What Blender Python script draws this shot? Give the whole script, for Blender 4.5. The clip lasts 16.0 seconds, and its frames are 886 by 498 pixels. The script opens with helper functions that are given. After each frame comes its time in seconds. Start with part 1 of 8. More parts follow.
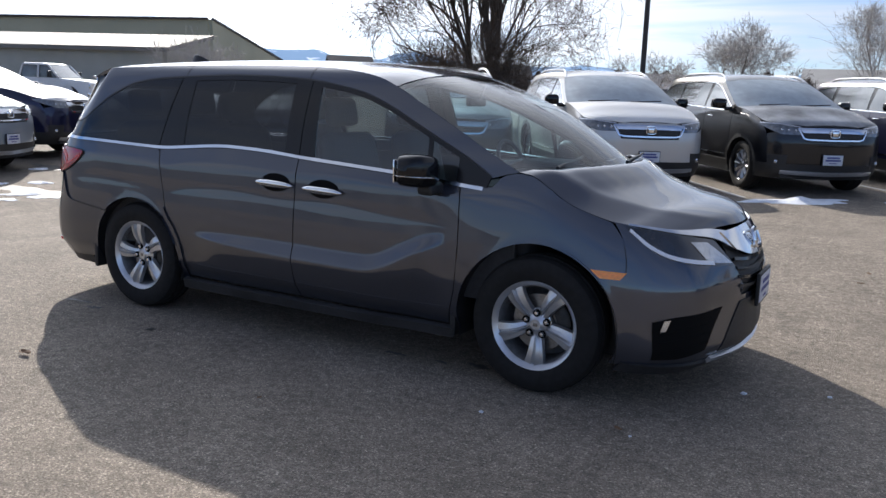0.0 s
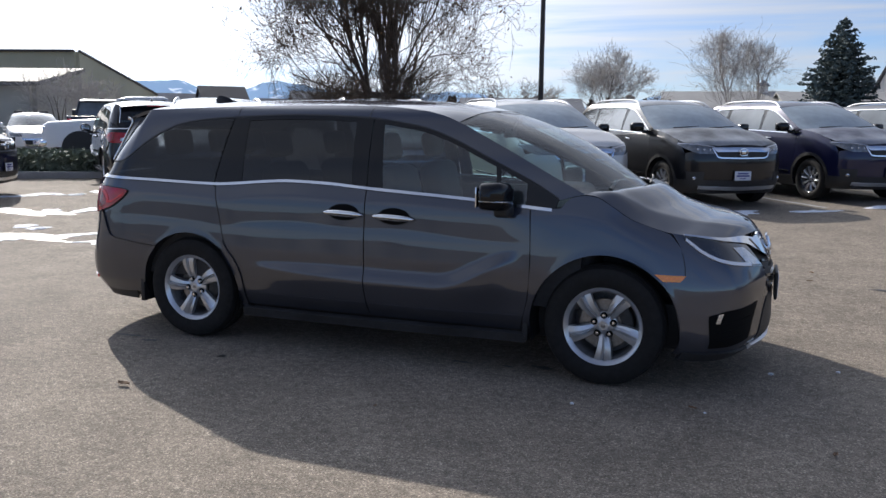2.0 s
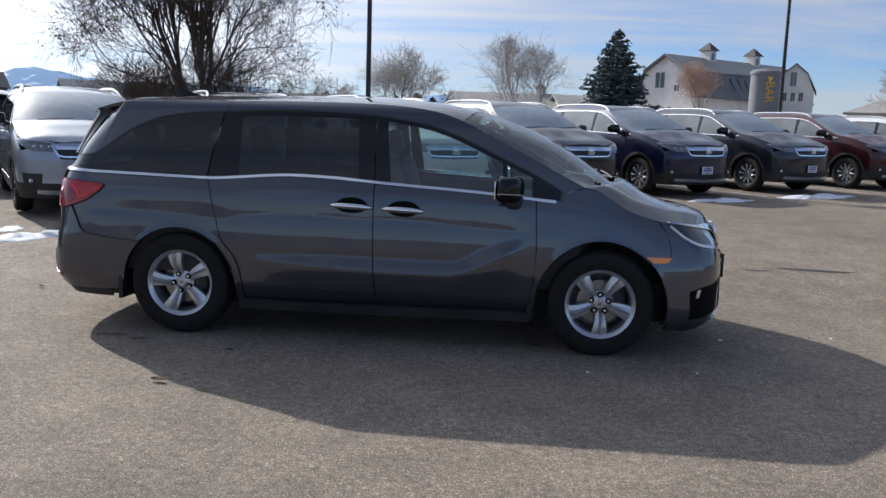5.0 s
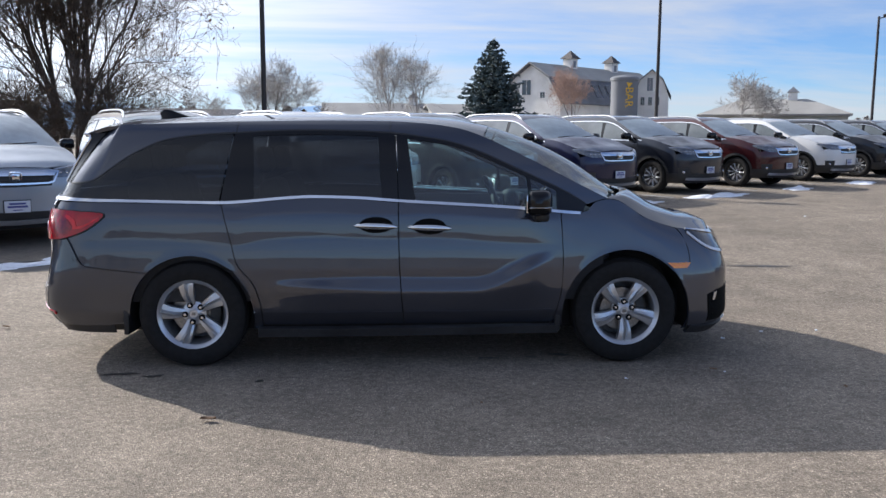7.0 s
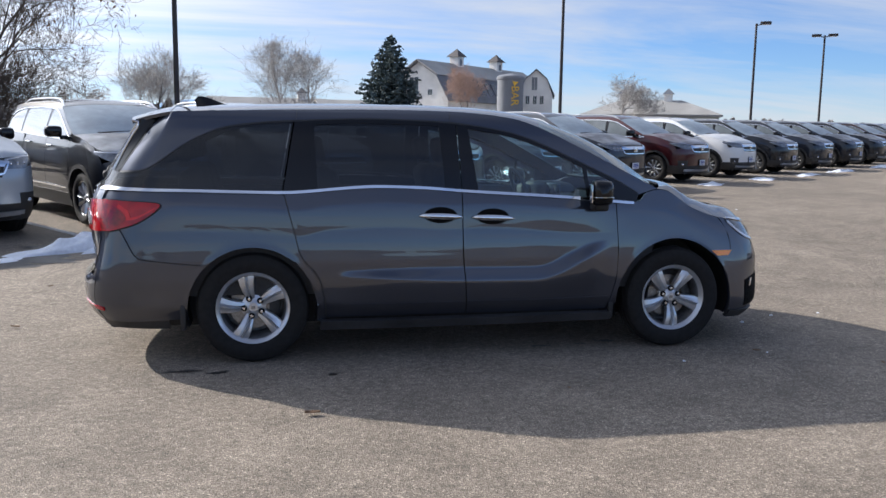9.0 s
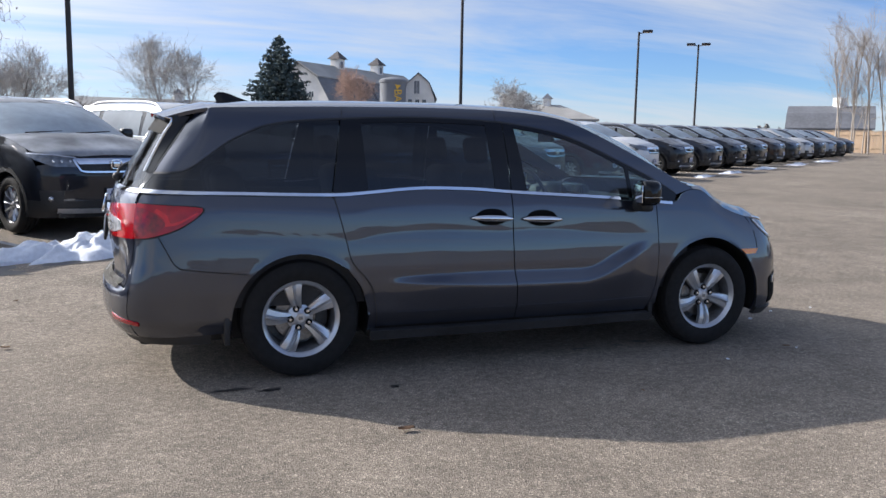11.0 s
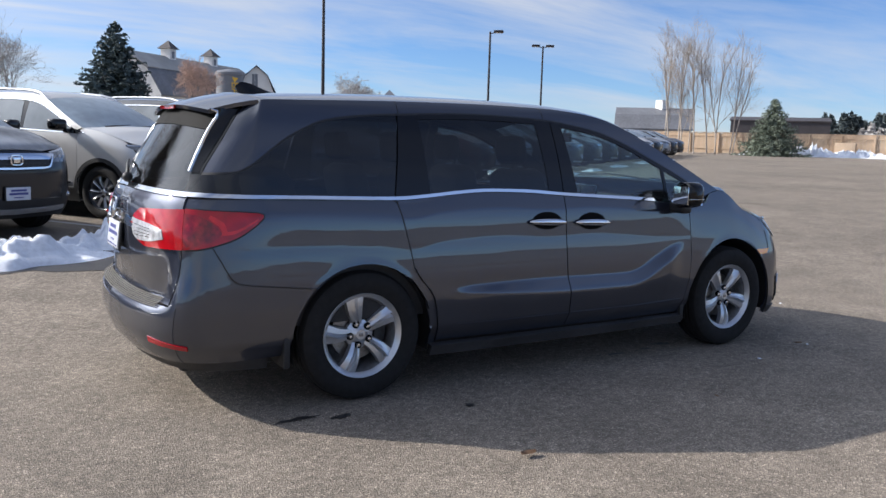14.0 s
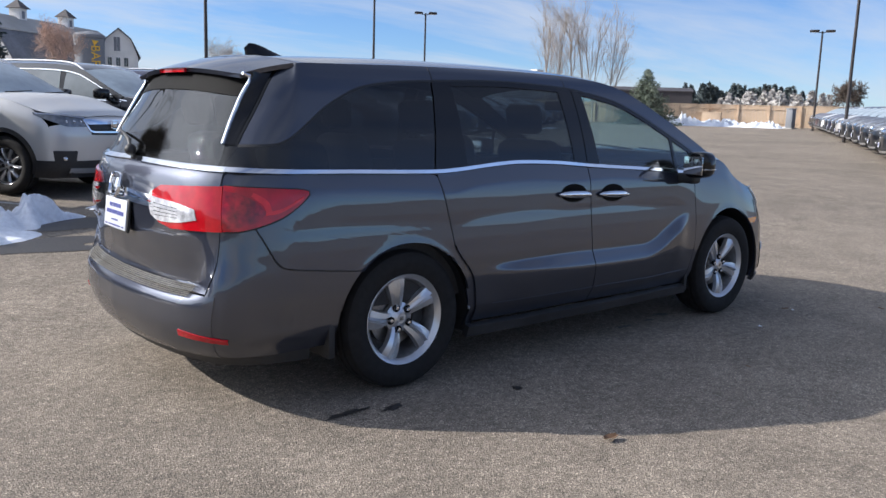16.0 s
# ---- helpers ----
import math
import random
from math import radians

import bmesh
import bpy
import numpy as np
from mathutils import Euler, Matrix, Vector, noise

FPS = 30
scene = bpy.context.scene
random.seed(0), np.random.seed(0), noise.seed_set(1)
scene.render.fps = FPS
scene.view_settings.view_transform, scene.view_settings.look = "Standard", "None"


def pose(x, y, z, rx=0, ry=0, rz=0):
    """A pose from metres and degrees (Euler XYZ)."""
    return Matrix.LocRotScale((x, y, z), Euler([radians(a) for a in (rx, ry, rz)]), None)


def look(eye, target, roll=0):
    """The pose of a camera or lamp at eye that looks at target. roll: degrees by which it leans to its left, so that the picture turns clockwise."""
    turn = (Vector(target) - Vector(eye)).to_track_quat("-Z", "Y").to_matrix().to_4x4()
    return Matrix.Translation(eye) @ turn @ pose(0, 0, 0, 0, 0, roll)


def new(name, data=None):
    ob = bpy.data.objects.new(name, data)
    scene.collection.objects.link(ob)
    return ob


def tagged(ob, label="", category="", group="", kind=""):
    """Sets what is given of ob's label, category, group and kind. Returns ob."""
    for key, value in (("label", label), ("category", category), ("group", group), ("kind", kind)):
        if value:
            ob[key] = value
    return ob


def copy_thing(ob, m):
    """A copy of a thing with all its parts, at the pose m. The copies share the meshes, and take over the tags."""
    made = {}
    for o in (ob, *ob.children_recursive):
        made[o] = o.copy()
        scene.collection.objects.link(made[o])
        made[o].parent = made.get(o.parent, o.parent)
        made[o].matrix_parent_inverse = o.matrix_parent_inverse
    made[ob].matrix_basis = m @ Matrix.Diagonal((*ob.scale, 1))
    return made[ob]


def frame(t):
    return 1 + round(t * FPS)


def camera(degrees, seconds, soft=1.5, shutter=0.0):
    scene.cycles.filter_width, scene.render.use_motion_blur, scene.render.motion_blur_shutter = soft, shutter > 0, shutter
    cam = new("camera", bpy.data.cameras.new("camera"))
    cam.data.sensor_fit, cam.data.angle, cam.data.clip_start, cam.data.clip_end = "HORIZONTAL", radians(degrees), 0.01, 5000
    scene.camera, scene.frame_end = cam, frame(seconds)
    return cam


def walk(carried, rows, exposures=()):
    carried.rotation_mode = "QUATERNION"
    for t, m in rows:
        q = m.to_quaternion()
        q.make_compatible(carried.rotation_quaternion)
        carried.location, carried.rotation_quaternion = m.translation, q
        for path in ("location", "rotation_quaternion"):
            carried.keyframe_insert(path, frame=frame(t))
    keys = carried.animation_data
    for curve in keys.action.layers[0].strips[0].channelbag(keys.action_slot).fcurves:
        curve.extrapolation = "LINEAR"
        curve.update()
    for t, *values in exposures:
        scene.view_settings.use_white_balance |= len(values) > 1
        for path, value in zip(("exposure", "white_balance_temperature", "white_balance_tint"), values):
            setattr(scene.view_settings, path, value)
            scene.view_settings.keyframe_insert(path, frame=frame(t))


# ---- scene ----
cam = camera(56.3, 16.0)
METRES, EYE, TILT, LEAN, TURN = 8.929, 1.558, 0.0, 0.0, 29.39
ROWS = [
    (0.0, 0.0, 0.0, 0.0, 0.36, -10.67, -1.94),
    (0.5, -0.033, -0.005, 0.0009, -2.39, -10.4, -1.38),
    (1.0, -0.0731, -0.0133, 0.0009, -5.25, -10.19, -0.97),
    (1.5, -0.1064, -0.0331, 0.0003, -6.57, -9.54, -0.46),
    (2.0, -0.1347, -0.0539, 0.0027, -8.52, -8.66, -0.61),
    (2.5, -0.1735, -0.0625, 0.0021, -10.69, -8.29, -1.56),
    (3.0, -0.1991, -0.074, 0.0022, -13.05, -8.19, -1.24),
    (3.5, -0.219, -0.0829, 0.0013, -16.33, -8.34, -0.51),
    (4.0, -0.2501, -0.0794, 0.0011, -18.8, -8.57, -1.34),
    (6.5, -0.3858, -0.0094, 0.0021, -30.12, -8.23, -0.18),
    (7.0, -0.4108, 0.0083, 0.0036, -32.49, -7.78, -0.21),
    (7.5, -0.4483, 0.0222, 0.0014, -35.83, -8.1, -0.96),
    (8.0, -0.4727, 0.0417, -0.0013, -36.99, -8.61, -1.1),
    (8.5, -0.4952, 0.0642, -0.0007, -37.68, -8.32, -0.9),
    (9.0, -0.5249, 0.0878, -0.0025, -40.62, -7.93, -0.82),
    (11.5, -0.6086, 0.22, -0.0076, -50.24, -7.39, -1.15),
    (12.0, -0.6183, 0.2438, -0.0063, -51.8, -7.03, -0.98),
    (12.5, -0.6376, 0.2706, -0.0077, -54.96, -7.24, 0.23),
    (13.0, -0.6459, 0.2933, -0.0078, -56.62, -7.61, -0.02),
    (13.5, -0.6468, 0.321, -0.0083, -57.76, -7.48, -1.08),
    (14.0, -0.6563, 0.3453, -0.0092, -60.46, -7.58, -1.66),
    (14.5, -0.6676, 0.3761, -0.0094, -63.96, -7.89, -1.91),
    (15.0, -0.6621, 0.3949, -0.0111, -64.93, -8.13, -2.48),
    (15.5, -0.6618, 0.4148, -0.0118, -66.63, -8.59, -2.56),
    (16.0, -0.6712, 0.4514, -0.012, -69.19, -9.47, -1.83),
]
walk(cam, [(t, pose(3.138, -4.852, EYE, TILT, LEAN, TURN) @ pose(METRES * x, METRES * y, METRES * z, 90 + pitch, roll, yaw)) for t, x, y, z, yaw, pitch, roll in ROWS],
     exposures=[(0.0, 0.26, 6050, 10), (3.5, 0.02, 6050, 10), (6.4, 0.14, 6000, 10), (7.0, 0.36, 6000, 10), (9.0, 0.40, 6000, 10), (14.0, 0.34, 5950, 10), (16.0, 0.40, 5950, 10)])

# ---------------------------------------------------------------- world and sun
SUN_AZ, SUN_EL = 48.2, 29.8          # degrees: left of +y, above the horizon
world = bpy.data.worlds.new("sky")
scene.world = world
world.use_nodes = True
wn, wl = world.node_tree.nodes, world.node_tree.links
wn.clear()


def wnode(kind, **vals):
    n = wn.new(kind)
    for k, v in vals.items():
        n.inputs[k].default_value = v
    return n


w_out = wn.new("ShaderNodeOutputWorld")
w_bg = wnode("ShaderNodeBackground", Strength=0.082)
w_sky = wn.new("ShaderNodeTexSky")
w_sky.sky_type = "NISHITA"
w_sky.sun_disc = False
w_sky.sun_elevation, w_sky.sun_rotation = radians(SUN_EL), radians(-SUN_AZ)
w_sky.altitude, w_sky.dust_density, w_sky.ozone_density = 1400, 0.2, 2.0
# streaky high cloud, drawn on the dome
w_co = wn.new("ShaderNodeTexCoord")
w_sep = wn.new("ShaderNodeSeparateXYZ")
wl.new(w_co.outputs["Generated"], w_sep.inputs[0])
w_h = wn.new("ShaderNodeMath")
w_h.operation = "ADD"
w_h.inputs[1].default_value = 0.16
wl.new(w_sep.outputs["Z"], w_h.inputs[0])
w_div = wn.new("ShaderNodeVectorMath")
w_div.operation = "DIVIDE"
w_com = wn.new("ShaderNodeCombineXYZ")
for k in "XYZ":
    wl.new(w_h.outputs[0], w_com.inputs[k])
wl.new(w_co.outputs["Generated"], w_div.inputs[0])
wl.new(w_com.outputs[0], w_div.inputs[1])
w_map = wn.new("ShaderNodeMapping")
w_map.inputs["Rotation"].default_value = (0, 0, radians(28))
w_map.inputs["Scale"].default_value = (0.55, 1.5, 1.0)
wl.new(w_div.outputs[0], w_map.inputs["Vector"])
w_n1 = wnode("ShaderNodeTexNoise", Scale=0.9, Detail=9.0, Roughness=0.6, Distortion=0.35)
wl.new(w_map.outputs[0], w_n1.inputs["Vector"])
w_ramp = wn.new("ShaderNodeValToRGB")
w_ramp.color_ramp.elements[0].position, w_ramp.color_ramp.elements[1].position = 0.37, 0.66
wl.new(w_n1.outputs["Fac"], w_ramp.inputs[0])
w_dot = wn.new("ShaderNodeVectorMath")
w_dot.operation = "DOT_PRODUCT"
w_dot.inputs[1].default_value = (-math.sin(radians(SUN_AZ)) * math.cos(radians(SUN_EL)), math.cos(radians(SUN_AZ)) * math.cos(radians(SUN_EL)), math.sin(radians(SUN_EL)))
wl.new(w_co.outputs["Generated"], w_dot.inputs[0])
# thicker veil low down and towards the sun
w_sun = wn.new("ShaderNodeMapRange")
for k, v in (("From Min", 0.50), ("From Max", 1.0), ("To Min", 0.0), ("To Max", 0.65)):
    w_sun.inputs[k].default_value = v
wl.new(w_dot.outputs["Value"], w_sun.inputs["Value"])
w_add = wn.new("ShaderNodeMath")
w_add.operation, w_add.use_clamp = "ADD", True
w_fade = wn.new("ShaderNodeMapRange")      # the streaks lie low; the zenith is clear and deep
for k, v in (("From Min", 0.20), ("From Max", 0.85), ("To Min", 1.0), ("To Max", 0.42)):
    w_fade.inputs[k].default_value = v
wl.new(w_sep.outputs["Z"], w_fade.inputs["Value"])
w_low = wn.new("ShaderNodeMath")
w_low.operation = "MULTIPLY"
wl.new(w_ramp.outputs[0], w_low.inputs[0])
wl.new(w_fade.outputs[0], w_low.inputs[1])
w_side = wn.new("ShaderNodeMapRange")      # fewer streaks away from the sun
for k, v in (("From Min", -0.7), ("From Max", 0.1), ("To Min", 0.50), ("To Max", 1.0)):
    w_side.inputs[k].default_value = v
wl.new(w_dot.outputs["Value"], w_side.inputs["Value"])
w_low2 = wn.new("ShaderNodeMath")
w_low2.operation = "MULTIPLY"
wl.new(w_low.outputs[0], w_low2.inputs[0])
wl.new(w_side.outputs[0], w_low2.inputs[1])
w_hz = wn.new("ShaderNodeMapRange")        # thin high haze on the sun's side
for k, v in (("From Min", -0.05), ("From Max", 0.30), ("To Min", 0.0), ("To Max", 0.16)):
    w_hz.inputs[k].default_value = v
wl.new(w_dot.outputs["Value"], w_hz.inputs["Value"])
w_hh = wn.new("ShaderNodeMapRange")
for k, v in (("From Min", 0.22), ("From Max", 0.42), ("To Min", 0.0), ("To Max", 1.0)):
    w_hh.inputs[k].default_value = v
wl.new(w_sep.outputs["Z"], w_hh.inputs["Value"])
w_haze = wn.new("ShaderNodeMath")
w_haze.operation = "MULTIPLY_ADD"
wl.new(w_hz.outputs[0], w_haze.inputs[0])
wl.new(w_hh.outputs[0], w_haze.inputs[1])
wl.new(w_low2.outputs[0], w_haze.inputs[2])
wl.new(w_haze.outputs[0], w_add.inputs[0])
wl.new(w_sun.outputs[0], w_add.inputs[1])
w_mul = wn.new("ShaderNodeMath")
w_mul.operation = "MULTIPLY"
w_mul.inputs[1].default_value = 0.85
wl.new(w_add.outputs[0], w_mul.inputs[0])
w_pos = wn.new("ShaderNodeMath")         # cloud brightness: up steeply towards the sun
w_pos.operation = "MAXIMUM"
w_pos.inputs[1].default_value = 0.0
wl.new(w_dot.outputs["Value"], w_pos.inputs[0])
w_pow = wn.new("ShaderNodeMath")
w_pow.operation = "POWER"
w_pow.inputs[1].default_value = 7.0
wl.new(w_pos.outputs[0], w_pow.inputs[0])
w_cc = wn.new("ShaderNodeMath")
w_cc.operation = "MULTIPLY_ADD"
w_cc.inputs[1].default_value, w_cc.inputs[2].default_value = 30.0, 6.8
wl.new(w_pow.outputs[0], w_cc.inputs[0])
w_col = wn.new("ShaderNodeVectorMath")
w_col.operation = "SCALE"
w_col.inputs[0].default_value = (1.0, 1.0, 1.02)
wl.new(w_cc.outputs[0], w_col.inputs["Scale"])
w_mix = wn.new("ShaderNodeMix")
w_mix.data_type = "RGBA"
wl.new(w_mul.outputs[0], w_mix.inputs["Factor"])
w_tint = wn.new("ShaderNodeVectorMath")
w_tint.operation = "MULTIPLY"
w_tint.inputs[1].default_value = (0.80, 0.96, 1.25)
wl.new(w_sky.outputs[0], w_tint.inputs[0])
wl.new(w_tint.outputs[0], w_mix.inputs["A"])
wl.new(w_col.outputs[0], w_mix.inputs["B"])
wl.new(w_mix.outputs["Result"], w_bg.inputs["Color"])
wl.new(w_bg.outputs[0], w_out.inputs[0])

sun_data = bpy.data.lights.new("sun", "SUN")
sun_data.energy, sun_data.angle, sun_data.color = 5.0, radians(0.55), (1.0, 0.90, 0.78)
sun = new("sun", sun_data)
sun_dir = Vector((-math.sin(radians(SUN_AZ)) * math.cos(radians(SUN_EL)), math.cos(radians(SUN_AZ)) * math.cos(radians(SUN_EL)), math.sin(radians(SUN_EL))))
sun.matrix_world = look(sun_dir * 60, (0, 0, 0))


# ---------------------------------------------------------------- materials
def material(name, color=(0.5, 0.5, 0.5), rough=0.5, metal=0.0, coat=0.0, grain=0.0, grain_scale=40.0, stain=0.0, stain_scale=1.5,
             bump=0.0, bump_scale=60.0, emit=0.0, trans=0.0, spec=0.5, vary=0.0, coords="Object"):
    """A plain surface with grain, stains and fine relief."""
    m = bpy.data.materials.new(name)
    m.use_nodes = True
    nt = m.node_tree
    b = nt.nodes["Principled BSDF"]
    b.inputs["Base Color"].default_value = (*color, 1)
    b.inputs["Roughness"].default_value = rough
    b.inputs["Metallic"].default_value = metal
    b.inputs["Coat Weight"].default_value = coat
    b.inputs["Coat Roughness"].default_value = 0.03
    b.inputs["Specular IOR Level"].default_value = spec
    b.inputs["Transmission Weight"].default_value = trans
    if emit:
        b.inputs["Emission Color"].default_value = (*color, 1)
        b.inputs["Emission Strength"].default_value = emit
    if grain or stain or bump or vary:
        co = nt.nodes.new("ShaderNodeTexCoord")

        def tex(scale, detail=5.0):
            n = nt.nodes.new("ShaderNodeTexNoise")
            n.inputs["Scale"].default_value, n.inputs["Detail"].default_value = scale, detail
            nt.links.new(co.outputs[coords], n.inputs["Vector"])
            return n.outputs["Fac"]
        last = None
        for amount, scale in ((grain, grain_scale), (stain, stain_scale)):
            if not amount:
                continue
            r = nt.nodes.new("ShaderNodeMapRange")
            r.inputs["From Min"].default_value, r.inputs["From Max"].default_value = 0.3, 0.7
            r.inputs["To Min"].default_value, r.inputs["To Max"].default_value = 1 - amount, 1 + amount
            nt.links.new(tex(scale), r.inputs["Value"])
            last = _times(nt, last, r.outputs[0])
        if vary:
            oi = nt.nodes.new("ShaderNodeObjectInfo")
            r = nt.nodes.new("ShaderNodeMapRange")
            r.inputs["To Min"].default_value, r.inputs["To Max"].default_value = 1 - vary, 1 + vary
            nt.links.new(oi.outputs["Random"], r.inputs["Value"])
            last = _times(nt, last, r.outputs[0])
        if last is not None:
            v = nt.nodes.new("ShaderNodeVectorMath")
            v.operation = "SCALE"
            v.inputs[0].default_value = color
            nt.links.new(last, v.inputs["Scale"])
            nt.links.new(v.outputs[0], b.inputs["Base Color"])
        if bump:
            bn = nt.nodes.new("ShaderNodeBump")
            bn.inputs["Strength"].default_value, bn.inputs["Distance"].default_value = bump, 0.01
            nt.links.new(tex(bump_scale), bn.inputs["Height"])
            nt.links.new(bn.outputs[0], b.inputs["Normal"])
    return m


def _times(nt, a, b):
    if a is None:
        return b
    n = nt.nodes.new("ShaderNodeMath")
    n.operation = "MULTIPLY"
    nt.links.new(a, n.inputs[0])
    nt.links.new(b, n.inputs[1])
    return n.outputs[0]


def glass(name, tint, ior=1.5, rough=0.0, dust=0.012):
    """A thin tinted pane: clear through the tint, with a mirror coat by Fresnel."""
    m = bpy.data.materials.new(name)
    m.use_nodes = True
    nt = m.node_tree
    nt.nodes.clear()
    out = nt.nodes.new("ShaderNodeOutputMaterial")
    mix = nt.nodes.new("ShaderNodeMixShader")
    tr = nt.nodes.new("ShaderNodeBsdfTransparent")
    tr.inputs[0].default_value = (*tint, 1)
    gl = nt.nodes.new("ShaderNodeBsdfGlossy")
    gl.inputs["Roughness"].default_value = rough
    fr = nt.nodes.new("ShaderNodeLayerWeight")
    fr.inputs[0].default_value = 0.5
    pw = nt.nodes.new("ShaderNodeMath")
    pw.operation = "POWER"
    pw.inputs[1].default_value = 5.0
    nt.links.new(fr.outputs["Facing"], pw.inputs[0])
    f0 = ((ior - 1) / (ior + 1)) ** 2
    ml = nt.nodes.new("ShaderNodeMath")
    ml.operation = "MULTIPLY_ADD"
    ml.inputs[1].default_value, ml.inputs[2].default_value = 1 - f0, f0
    nt.links.new(pw.outputs[0], ml.inputs[0])
    nt.links.new(ml.outputs[0], mix.inputs[0])
    film = nt.nodes.new("ShaderNodeMixShader")
    film.inputs[0].default_value = dust
    df = nt.nodes.new("ShaderNodeBsdfDiffuse")
    df.inputs[0].default_value = (0.5, 0.49, 0.46, 1)
    nt.links.new(tr.outputs[0], film.inputs[1])
    nt.links.new(df.outputs[0], film.inputs[2])
    nt.links.new(film.outputs[0], mix.inputs[1])
    nt.links.new(gl.outputs[0], mix.inputs[2])
    nt.links.new(mix.outputs[0], out.inputs[0])
    return m


def paint(name, color, metal=0.9, rough=0.36, dust=0.04, gloss=1.5):
    """Metallic car lacquer: flake layer, clear coat, a breath of road dust."""
    m = material(name, color, rough, metal, coat=1.0)
    nt = m.node_tree
    b = nt.nodes["Principled BSDF"]
    b.inputs["Coat IOR"].default_value = gloss
    b.inputs["Specular Tint"].default_value = (0.35, 0.35, 0.36, 1)
    co = nt.nodes.new("ShaderNodeTexCoord")
    n = nt.nodes.new("ShaderNodeTexNoise")
    n.inputs["Scale"].default_value, n.inputs["Detail"].default_value = 3.0, 8.0
    nt.links.new(co.outputs["Object"], n.inputs["Vector"])
    r = nt.nodes.new("ShaderNodeMapRange")
    r.inputs["From Min"].default_value, r.inputs["From Max"].default_value = 0.4, 0.75
    r.inputs["To Min"].default_value, r.inputs["To Max"].default_value = 0.0, dust
    nt.links.new(n.outputs["Fac"], r.inputs["Value"])
    mx = nt.nodes.new("ShaderNodeMix")
    mx.data_type = "RGBA"
    mx.inputs["A"].default_value = (*color, 1)
    mx.inputs["B"].default_value = (0.13, 0.13, 0.13, 1)
    nt.links.new(r.outputs[0], mx.inputs["Factor"])
    nt.links.new(mx.outputs["Result"], b.inputs["Base Color"])
    rr = nt.nodes.new("ShaderNodeMapRange")
    rr.inputs["To Min"].default_value, rr.inputs["To Max"].default_value = 0.0, 0.012
    nt.links.new(n.outputs["Fac"], rr.inputs["Value"])
    nt.links.new(rr.outputs[0], b.inputs["Coat Roughness"])
    return m


M_PAINT = paint("steel_grey_lacquer", (0.036, 0.041, 0.060), 0.75, 0.44, 0.02, 1.85)
M_BLACKGLOSS = material("black_gloss_trim", (0.006, 0.006, 0.007), 0.14, coat=0.15, spec=0.35)
M_BLACK = material("black_plastic", (0.018, 0.018, 0.019), 0.55, grain=0.2, bump=0.08, bump_scale=400)
M_RUBBER = material("tyre_rubber", (0.014, 0.0135, 0.0135), 0.8, spec=0.3, grain=0.25, grain_scale=25, bump=0.1, bump_scale=150)
M_FRIT = material("black_border_and_recess", (0.006, 0.006, 0.006), 0.7, spec=0.08)
M_CHROME = material("chrome", (0.82, 0.83, 0.85), 0.08, 1.0, stain=0.05, stain_scale=9)
M_HANDLE = material("bright_handle_chrome", (0.90, 0.91, 0.92), 0.14, 1.0)
M_ALLOY = material("silver_alloy", (0.60, 0.61, 0.63), 0.3, 0.8, coat=0.5, grain=0.04, stain=0.08, stain_scale=8)
M_STEEL = material("brake_steel", (0.32, 0.30, 0.28), 0.4, 0.9, grain=0.2, grain_scale=60)
M_DARKMETAL = material("dark_metal", (0.05, 0.05, 0.05), 0.5, 0.6, grain=0.2)
M_RED = material("red_lamp_lens", (0.42, 0.004, 0.010), 0.15, coat=1.0, spec=0.2, stain=0.25, stain_scale=14)
M_REDDARK = material("dark_red_lamp_lens", (0.30, 0.004, 0.008), 0.12, coat=0.6, grain=0.45, grain_scale=40, stain=0.4, stain_scale=16)
M_CLEARLAMP = material("clear_lamp_lens", (0.55, 0.56, 0.58), 0.15, 0.85, coat=1.0, grain=0.15, grain_scale=45)
M_REVERSE = material("reversing_lens", (0.62, 0.63, 0.66), 0.2, 0.3, coat=1.0, grain=0.25, grain_scale=60, stain=0.35, stain_scale=22)
M_GUIDE = material("white_light_guide", (0.86, 0.88, 0.92), 0.2, coat=1.0)
M_LAMPDARK = material("lamp_housing", (0.035, 0.037, 0.042), 0.2, 0.3, coat=1.0, stain=0.4, stain_scale=16)
M_LAMPGREY = material("grey_lamp_lens", (0.17, 0.18, 0.195), 0.15, 0.5, coat=1.0, stain=0.5, stain_scale=12)
M_AMBER = material("amber_reflector", (1.0, 0.30, 0.02), 0.25, coat=1.0, grain=0.15, grain_scale=90)
# film thicker than its dust alone: it also paints in reflected sky glare
M_GLASS = glass("clear_car_glass", (0.70, 0.86, 0.85), 1.95, 0.0, 0.035)
M_PRIVACY = glass("privacy_glass", (0.13, 0.145, 0.16), 1.70, 0.0, 0.006)
M_WSCREEN = glass("windscreen_glass", (0.55, 0.70, 0.74), 1.85, 0.0, 0.006)
M_CABIN = material("dark_cabin_trim", (0.028, 0.028, 0.03), 0.7, grain=0.2)
M_CABINGREY = material("grey_cabin_trim", (0.09, 0.09, 0.095), 0.7, grain=0.15)
M_SEAT = material("grey_seat_cloth", (0.06, 0.06, 0.064), 0.85, grain=0.2, grain_scale=120, bump=0.2, bump_scale=300)
M_PLATE = material("white_plate", (0.60, 0.62, 0.68), 0.35, stain=0.06, stain_scale=10)
M_INK = material("blue_ink", (0.06, 0.07, 0.25), 0.5)
M_FROST = material("frosted_glass", (0.27, 0.325, 0.37), 0.45, coat=0.25, grain=0.12, grain_scale=7, stain=0.2, stain_scale=1.6)
M_SIDEGLASS = material("parked_side_glass", (0.10, 0.115, 0.12), 0.06, coat=1.0, stain=0.5, stain_scale=1.4)
